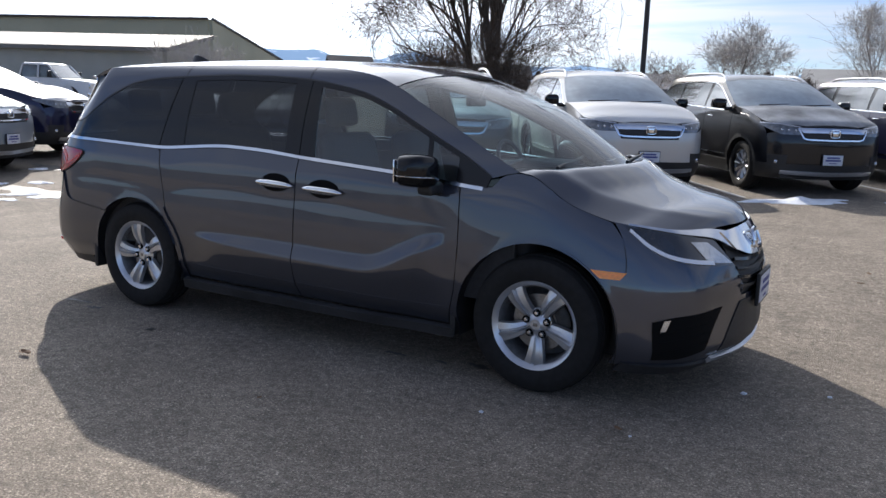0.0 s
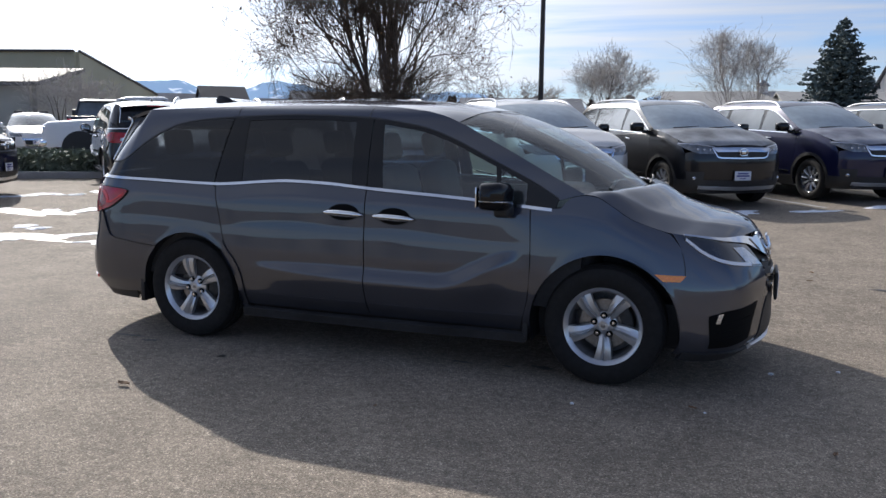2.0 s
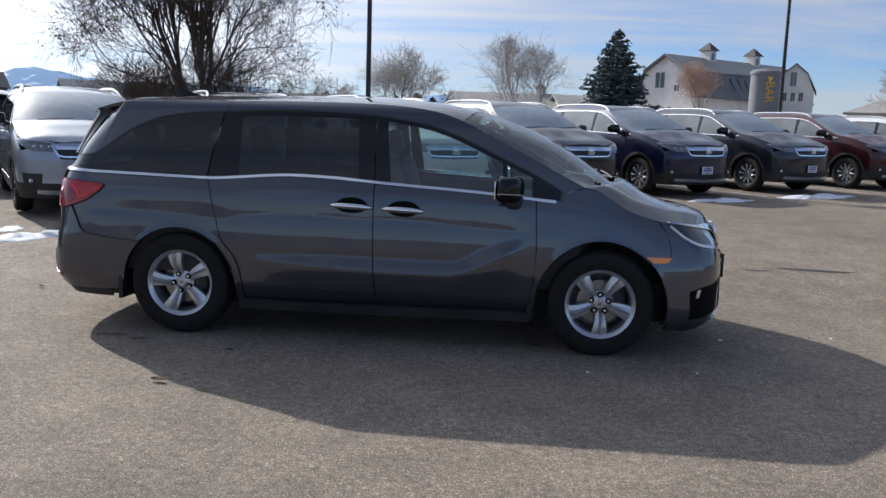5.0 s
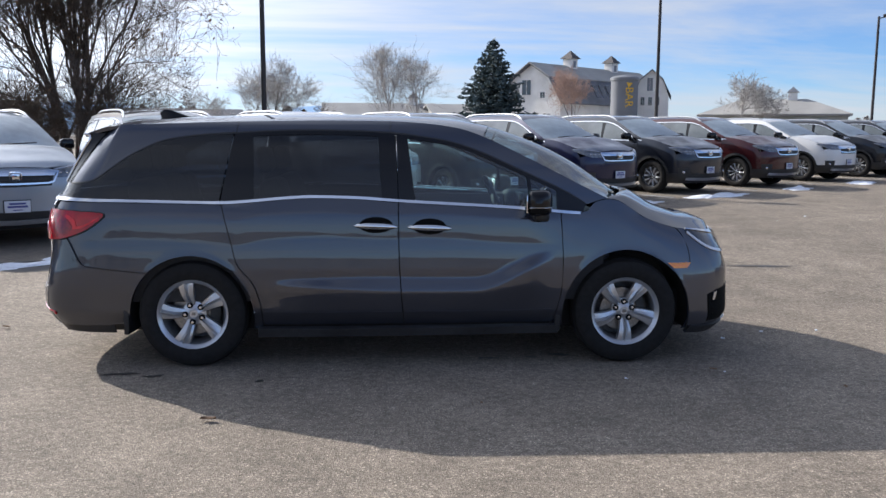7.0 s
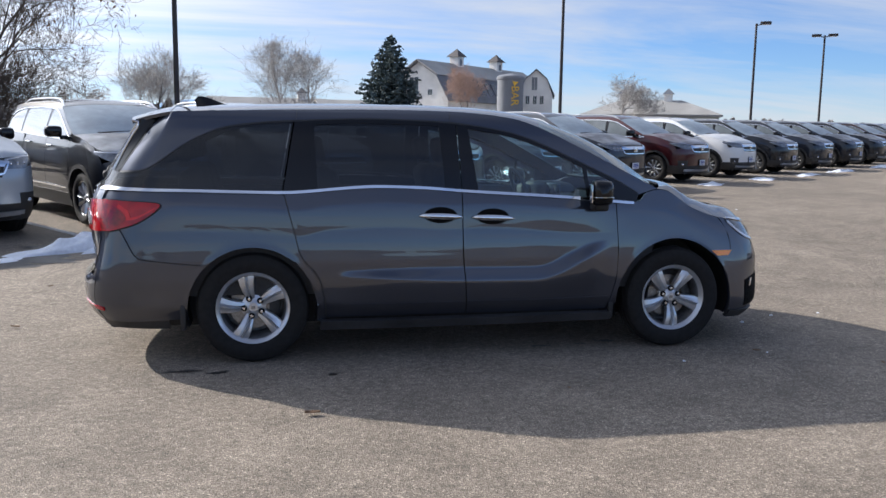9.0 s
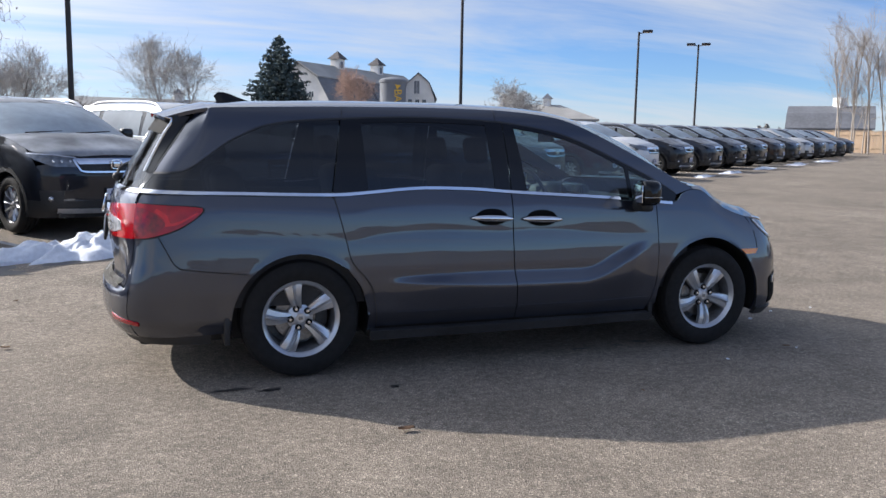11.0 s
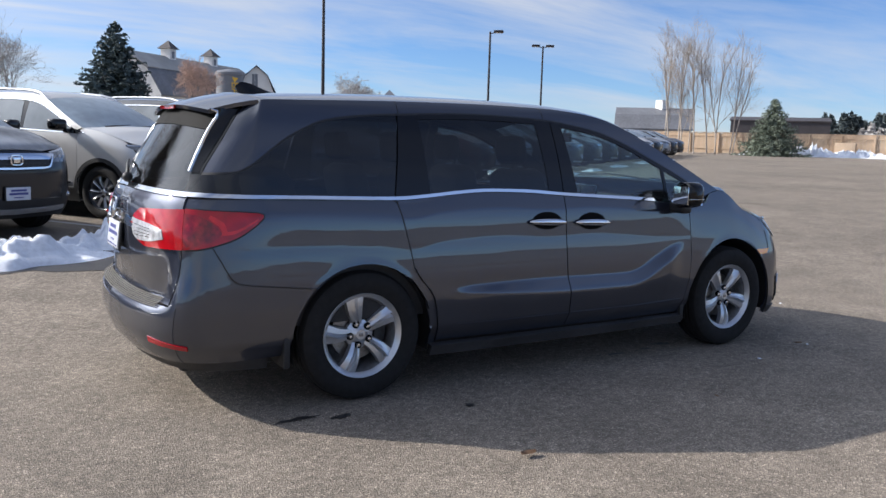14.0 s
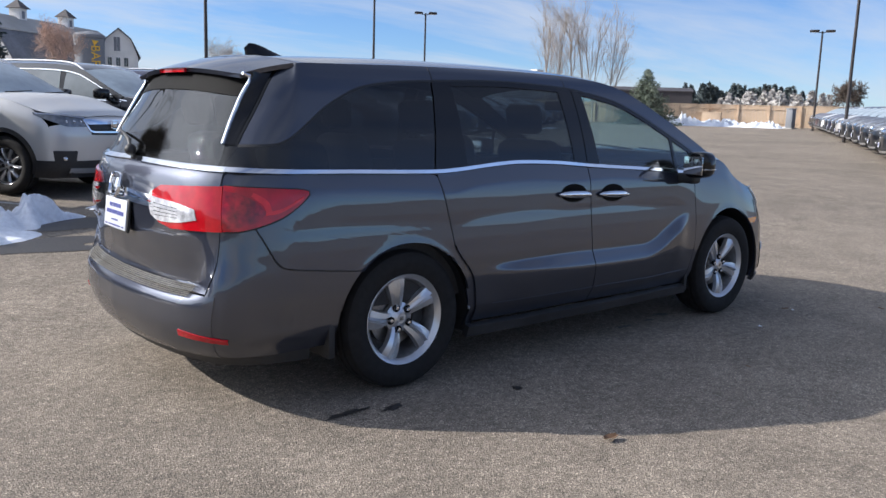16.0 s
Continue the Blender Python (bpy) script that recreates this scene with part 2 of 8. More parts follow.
M_SNOW = material("old_snow", (0.80, 0.83, 0.88), 0.7, grain=0.1, grain_scale=20, stain=0.08, stain_scale=2, bump=0.5, bump_scale=18)
M_WALLOLIVE = material("olive_metal_cladding", (0.44, 0.43, 0.31), 0.6, grain=0.05, stain=0.1, stain_scale=0.2)
M_WALLBEIGE = material("beige_siding", (0.42, 0.42, 0.37), 0.7, grain=0.06, stain=0.1, stain_scale=0.5)
M_ROOFLIGHT = material("pale_metal_roof", (0.34, 0.33, 0.31), 0.6, 0.0, grain=0.06, stain=0.15, stain_scale=0.3)
M_OFFICEROOF = material("tan_office_roof", (0.20, 0.195, 0.18), 0.7, grain=0.08, stain=0.15, stain_scale=0.4)
M_WHITEWALL = material("white_barn_boards", (0.82, 0.80, 0.76), 0.7, grain=0.05, stain=0.12, stain_scale=0.4)
M_BARNROOF = material("grey_barn_roof", (0.16, 0.165, 0.18), 0.6, grain=0.15, grain_scale=3, stain=0.2, stain_scale=0.3)
M_GREYWALL = material("grey_wall", (0.20, 0.21, 0.23), 0.7, grain=0.08, stain=0.12, stain_scale=0.3)
M_DARKWALL = material("dark_brown_wall", (0.055, 0.048, 0.05), 0.6, grain=0.1, stain=0.2, stain_scale=0.2)
M_WINDOW = material("far_window", (0.03, 0.035, 0.045), 0.1, coat=0.8)
M_SIGN = material("yellow_sign", (0.75, 0.46, 0.05), 0.5, stain=0.1)
M_BARK = material("brown_bark", (0.085, 0.068, 0.055), 0.9, grain=0.3, grain_scale=9, bump=0.5, bump_scale=14)
M_FARNEEDLE = material("far_needles", (0.085, 0.105, 0.105), 0.9, grain=0.35, grain_scale=0.5)
M_ASPEN = material("pale_aspen_bark", (0.42, 0.37, 0.32), 0.9, grain=0.2, grain_scale=5)
M_BARKPALE = material("pale_bark", (0.46, 0.44, 0.42), 0.9, grain=0.25, grain_scale=6)
M_SILL = material("satin_black_skirt", (0.03, 0.03, 0.032), 0.4, grain=0.15, stain=0.3, stain_scale=3)
M_MIRROR = material("mirror", (0.9, 0.9, 0.9), 0.02, 1.0)
M_REDBAR = material("bright_red_lens", (0.72, 0.018, 0.022), 0.25, coat=0.4, stain=0.15, stain_scale=20)
# silver barrel darkened in colour for the shade behind the spokes
M_BARRELSHADE = material("shaded_rim_barrel", (0.22, 0.22, 0.225), 0.5, 0.6, grain=0.2, grain_scale=30)
M_STEPPAD = material("dusty_step_pad", (0.20, 0.19, 0.17), 0.8, grain=0.2)
M_TWIG = material("twigs", (0.115, 0.09, 0.072), 0.9, grain=0.3, grain_scale=3)
M_TWIGRED = material("russet_leaves", (0.50, 0.36, 0.29), 0.9, grain=0.3, grain_scale=3)
M_LEAF = material("dry_leaf", (0.17, 0.10, 0.055), 0.8, grain=0.3, grain_scale=6)
M_NEEDLE = material("blue_green_needles", (0.075, 0.105, 0.105), 0.8, grain=0.45, grain_scale=2.5)
M_NEEDLEPALE = material("grey_green_needles", (0.16, 0.19, 0.14), 0.8, grain=0.4, grain_scale=2.5)
M_POLE = material("dark_bronze_pole", (0.045, 0.038, 0.036), 0.45, 0.3, grain=0.12, stain=0.15)
M_FENCE = material("tan_fence_boards", (0.56, 0.42, 0.29), 0.8, grain=0.08, grain_scale=12, stain=0.10, stain_scale=0.6, vary=0.05)
M_CONCRETE = material("concrete", (0.36, 0.35, 0.33), 0.85, grain=0.1, grain_scale=30, stain=0.12)
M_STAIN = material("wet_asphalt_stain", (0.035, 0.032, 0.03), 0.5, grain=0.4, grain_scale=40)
M_LINE = material("worn_white_line", (0.42, 0.42, 0.41), 0.8, grain=0.35, grain_scale=25)


def asphalt():
    m = bpy.data.materials.new("worn_asphalt")
    m.use_nodes = True
    nt = m.node_tree
    b = nt.nodes["Principled BSDF"]
    co = nt.nodes.new("ShaderNodeTexCoord")

    def tex(kind, scale, **k):
        n = nt.nodes.new(kind)
        n.inputs["Scale"].default_value = scale
        for a, v in k.items():
            n.inputs[a].default_value = v
        nt.links.new(co.outputs["Object"], n.inputs["Vector"])
        return n

    def rng(sock, a, b_, c, d):
        r = nt.nodes.new("ShaderNodeMapRange")
        for k, v in zip(("From Min", "From Max", "To Min", "To Max"), (a, b_, c, d)):
            r.inputs[k].default_value = v
        nt.links.new(sock, r.inputs["Value"])
        return r.outputs[0]
    big = tex("ShaderNodeTexNoise", 0.22, Detail=6.0, Roughness=0.6)
    mid = tex("ShaderNodeTexNoise", 2.2, Detail=7.0, Roughness=0.65)
    fine = tex("ShaderNodeTexNoise", 85.0, Detail=4.0, Roughness=0.7)
    stones = tex("ShaderNodeTexVoronoi", 130.0)
    spots = tex("ShaderNodeTexVoronoi", 1.1, Randomness=1.0)
    f = _times(nt, rng(big.outputs["Fac"], 0.3, 0.7, 0.80, 1.18), rng(mid.outputs["Fac"], 0.3, 0.7, 0.80, 1.20))
    f = _times(nt, f, rng(fine.outputs["Fac"], 0.3, 0.7, 0.34, 1.70))
    patchy = tex("ShaderNodeTexNoise", 21.0, Detail=3.0, Roughness=0.6)
    f = _times(nt, f, rng(patchy.outputs["Fac"], 0.3, 0.7, 0.70, 1.30))
    f = _times(nt, f, rng(spots.outputs["Distance"], 0.02, 0.10, 0.72, 1.0))
    pale = nt.nodes.new("ShaderNodeSeparateColor")
    nt.links.new(stones.outputs["Color"], pale.inputs[0])
    f = _times(nt, f, rng(pale.outputs[0], 0.80, 0.96, 1.0, 1.8))
    v = nt.nodes.new("ShaderNodeVectorMath")
    v.operation = "SCALE"
    v.inputs[0].default_value = (0.200, 0.170, 0.136)
    nt.links.new(f, v.inputs["Scale"])
    nt.links.new(v.outputs[0], b.inputs["Base Color"])
    b.inputs["Roughness"].default_value = 0.85
    b.inputs["Specular IOR Level"].default_value = 0.3
    bn = nt.nodes.new("ShaderNodeBump")
    bn.inputs["Strength"].default_value, bn.inputs["Distance"].default_value = 0.7, 0.006
    nt.links.new(stones.outputs["Distance"], bn.inputs["Height"])
    nt.links.new(bn.outputs[0], b.inputs["Normal"])
    return m


M_ASPHALT = asphalt()


# ---------------------------------------------------------------- mesh helpers
def smooth_fn(pts):
    """A smooth function through a few (x, value) knots, with no overshoot."""
    x = np.array([p[0] for p in pts], float)
    y = np.array([p[1] for p in pts], float)
    h, d = np.diff(x), np.diff(y) / np.diff(x)
    m = np.zeros(len(x))
    m[0], m[-1] = d[0], d[-1]
    for i in range(1, len(x) - 1):
        if d[i - 1] * d[i] > 0:
            w1, w2 = 2 * h[i] + h[i - 1], h[i] + 2 * h[i - 1]
            m[i] = (w1 + w2) / (w1 / d[i - 1] + w2 / d[i])

    def f(t):
        t = min(max(t, x[0]), x[-1])
        i = min(max(int(np.searchsorted(x, t)) - 1, 0), len(h) - 1)
        u = (t - x[i]) / h[i]
        return float((2 * u**3 - 3 * u**2 + 1) * y[i] + (u**3 - 2 * u**2 + u) * h[i] * m[i] + (3 * u**2 - 2 * u**3) * y[i + 1] + (u**3 - u**2) * h[i] * m[i + 1])
    return f


def path(pts, smooth=False):
    """A curve through points of any dimension, from 0 to 1 by chord length."""
    p = [np.array(q, float) for q in pts]
    if len(p) == 1:
        return lambda t: p[0]
    if smooth and len(p) > 2:
        fine = []
        for i in range(len(p) - 1):
            a, b = p[i], p[i + 1]
            before = p[i - 1] if i else 2 * a - b
            after = p[i + 2] if i + 2 < len(p) else 2 * b - a
            for k in range(10):
                u = k / 10
                fine.append(0.5 * (2 * a + (b - before) * u + (2 * before - 5 * a + 4 * b - after) * u**2 + (3 * a - before - 3 * b + after) * u**3))
        p = fine + [p[-1]]
    s = np.concatenate([[0], np.cumsum([np.linalg.norm(b - a) for a, b in zip(p, p[1:])])])
    arr, s = np.array(p), s / max(s[-1], 1e-9)
    return lambda t: np.array([np.interp(t, s, arr[:, k]) for k in range(arr.shape[1])])


def coons(c0, c1, d0=None, d1=None):
    """A sheet between the curves c0 and c1, whose ends follow d0 and d1."""
    d0 = d0 or path([c0(0), c1(0)])
    d1 = d1 or path([c0(1), c1(1)])

    def f(u, v):
        a, b = c0(u), c1(u)
        lin = (1 - v) * a + v * b + (1 - u) * d0(v) + u * d1(v)
        return lin - ((1 - u) * (1 - v) * c0(0) + u * (1 - v) * c0(1) + (1 - u) * v * c1(0) + u * v * c1(1))
    return f


def sstep(a, b, x):
    t = min(max((x - a) / (b - a), 0.0), 1.0)
    return t * t * (3 - 2 * t)


def add_sheet(bm, f, nu, nv, depth=0.0, flip=False, normal_from=None):
    """A grid of f(u, v) -> (place, inward) with a skirt of the given depth all round."""
    grid = [[None] * (nv + 1) for _ in range(nu + 1)]
    for i in range(nu + 1):
        for j in range(nv + 1):
            grid[i][j] = bm.verts.new(f(i / nu, j / nv))

    def face(*vs):
        try:
            bm.faces.new(vs[::-1] if flip else vs)
        except ValueError:
            pass
    for i in range(nu):
        for j in range(nv):
            face(grid[i][j], grid[i + 1][j], grid[i + 1][j + 1], grid[i][j + 1])
    if depth:
        ring = [(i, 0) for i in range(nu)] + [(nu, j) for j in range(nv)] + [(i, nv) for i in range(nu, 0, -1)] + [(0, j) for j in range(nv, 0, -1)]
        low = []
        for i, j in ring:
            i0, i1, j0, j1 = max(i - 1, 0), min(i + 1, nu), max(j - 1, 0), min(j + 1, nv)
            n = (grid[i1][j].co - grid[i0][j].co).cross(grid[i][j1].co - grid[i][j0].co)
            n = n.normalized() if n.length > 1e-12 else Vector((0, 0, 0))
            low.append(bm.verts.new(grid[i][j].co - n * (-depth if flip else depth)))
        for k in range(len(ring)):
            a, b = ring[k], ring[(k + 1) % len(ring)]
            face(grid[b[0]][b[1]], grid[a[0]][a[1]], low[k], low[(k + 1) % len(ring)])
    return grid


def finish(name, bm, mat, parent=None, label="", smooth=True, angle=40):
    """Links a bmesh as one mesh object, a part of parent where one is given."""
    bm.normal_update()
    me = bpy.data.meshes.new(name)
    bm.to_mesh(me)
    bm.free()
    if smooth:
        me.shade_smooth()
        me.set_sharp_from_angle(angle=radians(angle))
    me.materials.append(mat)
    ob = new(name, me)
    if parent is not None:
        ob.parent = parent
    if label:
        ob["label"] = label
    return ob


def part(name, bm, mat, parent, label="", smooth=True, angle=40):
    return finish(name, bm, mat, parent, label, smooth, angle)


def box(bm, lo, hi, bevel=0.0, m=None, seg=2):
    r = bmesh.ops.create_cube(bm, size=1)
    vs = r["verts"]
    lo, hi = Vector(lo), Vector(hi)
    for v in vs:
        v.co = Vector([(lo[k] + hi[k]) / 2 + v.co[k] * (hi[k] - lo[k]) for k in range(3)])
    if bevel:
        es = list({e for v in vs for e in v.link_edges})
        r = bmesh.ops.bevel(bm, geom=es, offset=bevel, segments=seg, profile=0.5, affect="EDGES")
        vs = list({v for f in r["faces"] for v in f.verts} | {v for v in vs if v.is_valid})
    if m is not None:
        bmesh.ops.transform(bm, matrix=m, verts=vs)
    return vs


def tube(bm, pts, r0, r1=None, n=8, cap=True):
    """A round bar along points, tapering from r0 to r1."""
    r1 = r0 if r1 is None else r1
    pts = [Vector(p) for p in pts]
    rings, up = [], None
    for i, p in enumerate(pts):
        d = (pts[min(i + 1, len(pts) - 1)] - pts[max(i - 1, 0)]).normalized()
        if up is None:
            up = d.orthogonal().normalized()
        up = (up - d * up.dot(d)).normalized()
        side = d.cross(up)
        r = r0 + (r1 - r0) * i / max(len(pts) - 1, 1)
        rings.append([bm.verts.new(p + (up * math.cos(2 * math.pi * k / n) + side * math.sin(2 * math.pi * k / n)) * r) for k in range(n)])
    for a, b in zip(rings, rings[1:]):
        for k in range(n):
            bm.faces.new((a[k], a[(k + 1) % n], b[(k + 1) % n], b[k]))
    if cap:
        bm.faces.new(rings[0][::-1])
        bm.faces.new(rings[-1])


def lathe(bm, profile, n=48, m=None, a0=0.0, a1=2 * math.pi):
    """Turns (radius, y) round the y axis."""
    full = abs(a1 - a0 - 2 * math.pi) < 1e-6
    cnt = n if full else n + 1
    rings = [[bm.verts.new((r * math.cos(a0 + (a1 - a0) * k / n), y, r * math.sin(a0 + (a1 - a0) * k / n))) for k in range(cnt)] for r, y in profile]
    for a, b in zip(rings, rings[1:]):
        for k in range(n):
            k2 = (k + 1) % cnt
            bm.faces.new((a[k], a[k2], b[k2], b[k]))
    if m is not None:
        bmesh.ops.transform(bm, matrix=m, verts=[v for r in rings for v in r])
    return rings


def extrude_poly(bm, pts, y0, y1, m=None):
    """A prism of the outline (x, z) from y0 to y1."""
    a = [bm.verts.new((x, y0, z)) for x, z in pts]
    b = [bm.verts.new((x, y1, z)) for x, z in pts]
    bm.faces.new(a)
    bm.faces.new(b[::-1])
    for k in range(len(pts)):
        k2 = (k + 1) % len(pts)
        bm.faces.new((a[k2], a[k], b[k], b[k2]))
    bmesh.ops.recalc_face_normals(bm, faces=bm.faces)
    if m is not None:
        bmesh.ops.transform(bm, matrix=m, verts=a + b)


class BodySkin:
    """The outer skin of a car: s runs round the plan from the tail to the nose (s = x along the flanks), z upwards."""

    def __init__(self, plan, inset, nose, tail, lift, flank=None, nose_from=1.3, tail_from=-1.9, corner=None):
        fine = path(plan, True)
        pts = np.array([fine(k / 600) for k in range(601)])
        s = np.concatenate([[0], np.cumsum(np.linalg.norm(np.diff(pts, axis=0), axis=1))])
        s0 = np.interp(0.0, pts[:, 0], s)
        self.s, self.px, self.py = s - s0, pts[:, 0], pts[:, 1]
        self.s_tail, self.s_nose = float(self.s[0]), float(self.s[-1])
        self.inset, self.nose, self.tail, self.lift, self.flank = smooth_fn(inset), smooth_fn(nose), smooth_fn(tail), smooth_fn(lift), flank
        self.corner = smooth_fn(corner) if corner else None
        self.nf, self.tf, self.wide = nose_from, tail_from, float(np.max(np.abs(self.py)))

    def s_at_y(self, y, front=True):
        """s where the plan has the half width y (positive), at the nose or the tail."""
        half = len(self.s) // 2
        if front:
            return float(np.interp(-y, self.py[half:], self.s[half:]))
        return float(np.interp(-y, self.py[:half][::-1], self.s[:half][::-1]))

    def s_for_x(self, x, z):
        """s on the flank where the skin at height z passes x."""
        lo, hi = self.s_tail + 0.05, self.s_nose - 0.05
        for _ in range(40):
            mid = (lo + hi) / 2
            lo, hi = (mid, hi) if self.at(mid, z).x < x else (lo, mid)
        return lo

    def at(self, s, z, off=0.0):
        sign = 1.0
        if s > self.s_nose:
            s, sign = 2 * self.s_nose - s, -1.0
        if s < self.s_tail:
            s, sign = 2 * self.s_tail - s, -1.0
        x, y = float(np.interp(s, self.s, self.px)), float(np.interp(s, self.s, self.py))
        side = abs(y) / self.wide
        y += self.inset(z + self.lift(x)) * side
        if self.flank:
            y -= self.flank(x, z)
        back = self.tail(z)
        if self.corner and s < -1.9:          # the corners of the tail have no step
            back += (self.corner(z) - back) * sstep(0.66, 0.84, abs(y))
        x += self.nose(z) * sstep(self.nf, 2.45, s) + back * sstep(self.tf, -2.55, s)
        return Vector((x, y * sign, z))

    def point(self, s, z, off=0.0):
        e = 0.004
        n = (self.at(s + e, z) - self.at(s - e, z)).cross(self.at(s, z + e) - self.at(s, z - e))
        return self.at(s, z) + (n.normalized() * off if n.length > 1e-12 else Vector((0, 0, 0)))

    def panel(self, bm, c0, c1, d0=None, d1=None, nu=20, nv=14, off=0.0, depth=0.012, side=1):
        """A panel on the skin between curves in (s, z); side -1 gives its mirror image."""
        f = coons(c0, c1, d0, d1)

        def place(u, v):
            s, z = f(u, v)
            p = self.point(s, z, off)
            return p if side > 0 else Vector((p.x, -p.y, p.z))
        return add_sheet(bm, place, nu, nv, depth, flip=side < 0)

    def strip(self, bm, line, width, off, depth=0.004, nu=30, side=1, nv=2):
        """A narrow ribbon along a curve in (s, z)."""
        lo, hi = [], []
        for k in range(nu + 1):
            t = k / nu
            a, b = line(max(t - 0.01, 0)), line(min(t + 0.01, 1))
            d = (b - a) / max(np.linalg.norm(b - a), 1e-9)
            n = np.array([-d[1], d[0]])
            p = line(t)
            lo.append(p - n * width / 2)
            hi.append(p + n * width / 2)
        self.panel(bm, path(lo), path(hi), nu=nu, nv=nv, off=off, depth=depth, side=side)


def arc(cx, cz, r, a0, a1):
    return path([(cx + r * math.cos(radians(a0 + (a1 - a0) * k / 24)), cz + r * math.sin(radians(a0 + (a1 - a0) * k / 24))) for k in range(25)])


def bars(bm, rows, m):
    """Bars of unreadable writing: rows of (x0, x1, z0, z1) on a board facing -y."""
    for x0, x1, z0, z1 in rows:
        box(bm, (x0, -0.002, z0), (x1, 0.001, z1), m=m)


# ---------------------------------------------------------------- wheels
def road_wheel(parent, x, y, r, style, side, spin=0.0, width=0.235):
    """A tyre on an alloy rim with brake disc; side -1: outer face towards -y."""
    hub = new("wheel")
    hub.parent = parent
    hub.location = (x, y, r)
    hub.rotation_euler = (0, 0, 0) if side < 0 else (0, 0, math.pi)
    rr = r * 0.655          # rim radius
    w = width / 2
    bm = bmesh.new()
    prof = [(rr - 0.006, -w + 0.012), (rr + 0.012, -w + 0.002), (rr + 0.05, -w - 0.006), (r - 0.045, -w - 0.004), (r - 0.018, -w + 0.012), (r - 0.004, -w + 0.045)]
    prof += [(r - 0.004, -0.062), (r - 0.014, -0.058), (r - 0.014, -0.048), (r, -0.044), (r, -0.006), (r - 0.012, -0.003), (r - 0.012, 0.005), (r, 0.008), (r, 0.044), (r - 0.014, 0.048), (r - 0.014, 0.058), (r - 0.004, 0.062)]
    prof += [(r - 0.004, w - 0.045), (r - 0.02, w - 0.01), (rr + 0.05, w), (rr, w - 0.01)]
    lathe(bm, prof, 64)
    bmesh.ops.recalc_face_normals(bm, faces=bm.faces)
    tyre = part("tyre", bm, M_RUBBER, hub, angle=30)
    tyre.rotation_euler = (0, radians(spin), 0)
    bm = bmesh.new()
    lathe(bm, [(rr - 0.030, -w + 0.034), (rr - 0.022, -w + 0.020), (rr - 0.004, -w + 0.008), (rr, -w + 0.012), (rr - 0.004, -w + 0.03)], 64)
    bmesh.ops.recalc_face_normals(bm, faces=bm.faces)
    rim = part("rim", bm, M_ALLOY if style != "star" else M_BLACKGLOSS, hub)
    bm = bmesh.new()
    lathe(bm, [(rr - 0.029, -w + 0.033), (rr - 0.040, -w + 0.06), (rr - 0.045, w - 0.02), (0.10, w - 0.02)], 48)
    part("rim_barrel", bm, M_BARRELSHADE, hub)
    # spokes: broad blades split by a groove, curved inwards to the hub
    bm = bmesh.new()
    count = 5 if style != "star" else 10
    for k in range(count):
        a = radians(spin) + 2 * math.pi * k / count
        rot = Matrix.Rotation(-a, 4, "Y")
        if style == "van":
            # a broad blade: flat panel, groove, raised ridge and a falling facet
            lines = []
            for u in np.linspace(0, 1, 12):
                rad = 0.040 + (rr - 0.046) * u
                hw = 0.021 + 0.036 * u ** 0.9
                sway = 0.010 * math.sin(math.pi * u)
                depth = -w + 0.030 + 0.032 * (1 - u) ** 2 - 0.010 * math.sin(math.pi * u)
                gr = min(1.0, 2.2 * math.sin(math.pi * (0.06 + 0.86 * u)))
                sec = [(-hw - 0.006, 0.034), (-hw, 0.007), (-hw * 0.30, 0.002), (0.02 * hw, 0.002 + 0.013 * gr), (0.16 * hw, 0.002 - 0.008 * gr), (0.55 * hw, 0.002 + 0.005 * gr), (hw, 0.010), (hw + 0.005, 0.036)]
                lines.append([(rad, depth + dz, -(tx + sway)) for tx, dz in sec])
            vs = [[bm.verts.new(rot @ Vector((p[2], p[1], p[0]))) for p in row] for row in lines]
            for r0, r1 in zip(vs, vs[1:]):
                for i in range(len(r0) - 1):
                    bm.faces.new((r0[i], r0[i + 1], r1[i + 1], r1[i]))
            continue
        for half in (-1, 1):
            lines = []
            for u in np.linspace(0, 1, 9):
                rad = 0.055 + (rr - 0.063) * u
                wide, gap = 0.016 + 0.010 * u, 0.003
                depth = -w + 0.030 + 0.028 * (1 - u) ** 2 - (0.012 * math.sin(math.pi * u))
                if half > 0:
                    wide *= 0.25
                lines.append([(rad, depth + 0.022, half * (wide + 0.006)), (rad, depth + 0.004, half * wide), (rad, depth - 0.004, half * (wide * 0.55 + gap)), (rad, depth + 0.005, half * gap), (rad, depth + 0.014, 0)])
            vs = [[bm.verts.new(rot @ Vector((p[2], p[1], p[0]))) for p in row] for row in lines]
            for r0, r1 in zip(vs, vs[1:]):
                for i in range(4):
                    bm.faces.new((r0[i], r0[i + 1], r1[i + 1], r1[i]) if half > 0 else (r0[i + 1], r0[i], r1[i], r1[i + 1]))
    bmesh.ops.recalc_face_normals(bm, faces=bm.faces)
    part("spokes", bm, M_ALLOY, hub, angle=28)
    bm = bmesh.new()
    lathe(bm, [(0.0, -w + 0.040), (0.028, -w + 0.040), (0.033, -w + 0.046), (0.060, -w + 0.060), (0.082, -w + 0.068), (0.084, -w + 0.09)], 28)
    part("centre_cap", bm, M_ALLOY, hub, "silver centre cap with a plain badge")
    bm = bmesh.new()
    box(bm, (-0.013, -w + 0.037, -0.011), (0.013, -w + 0.042, 0.011), 0.003)
    part("badge", bm, M_STEEL, hub)
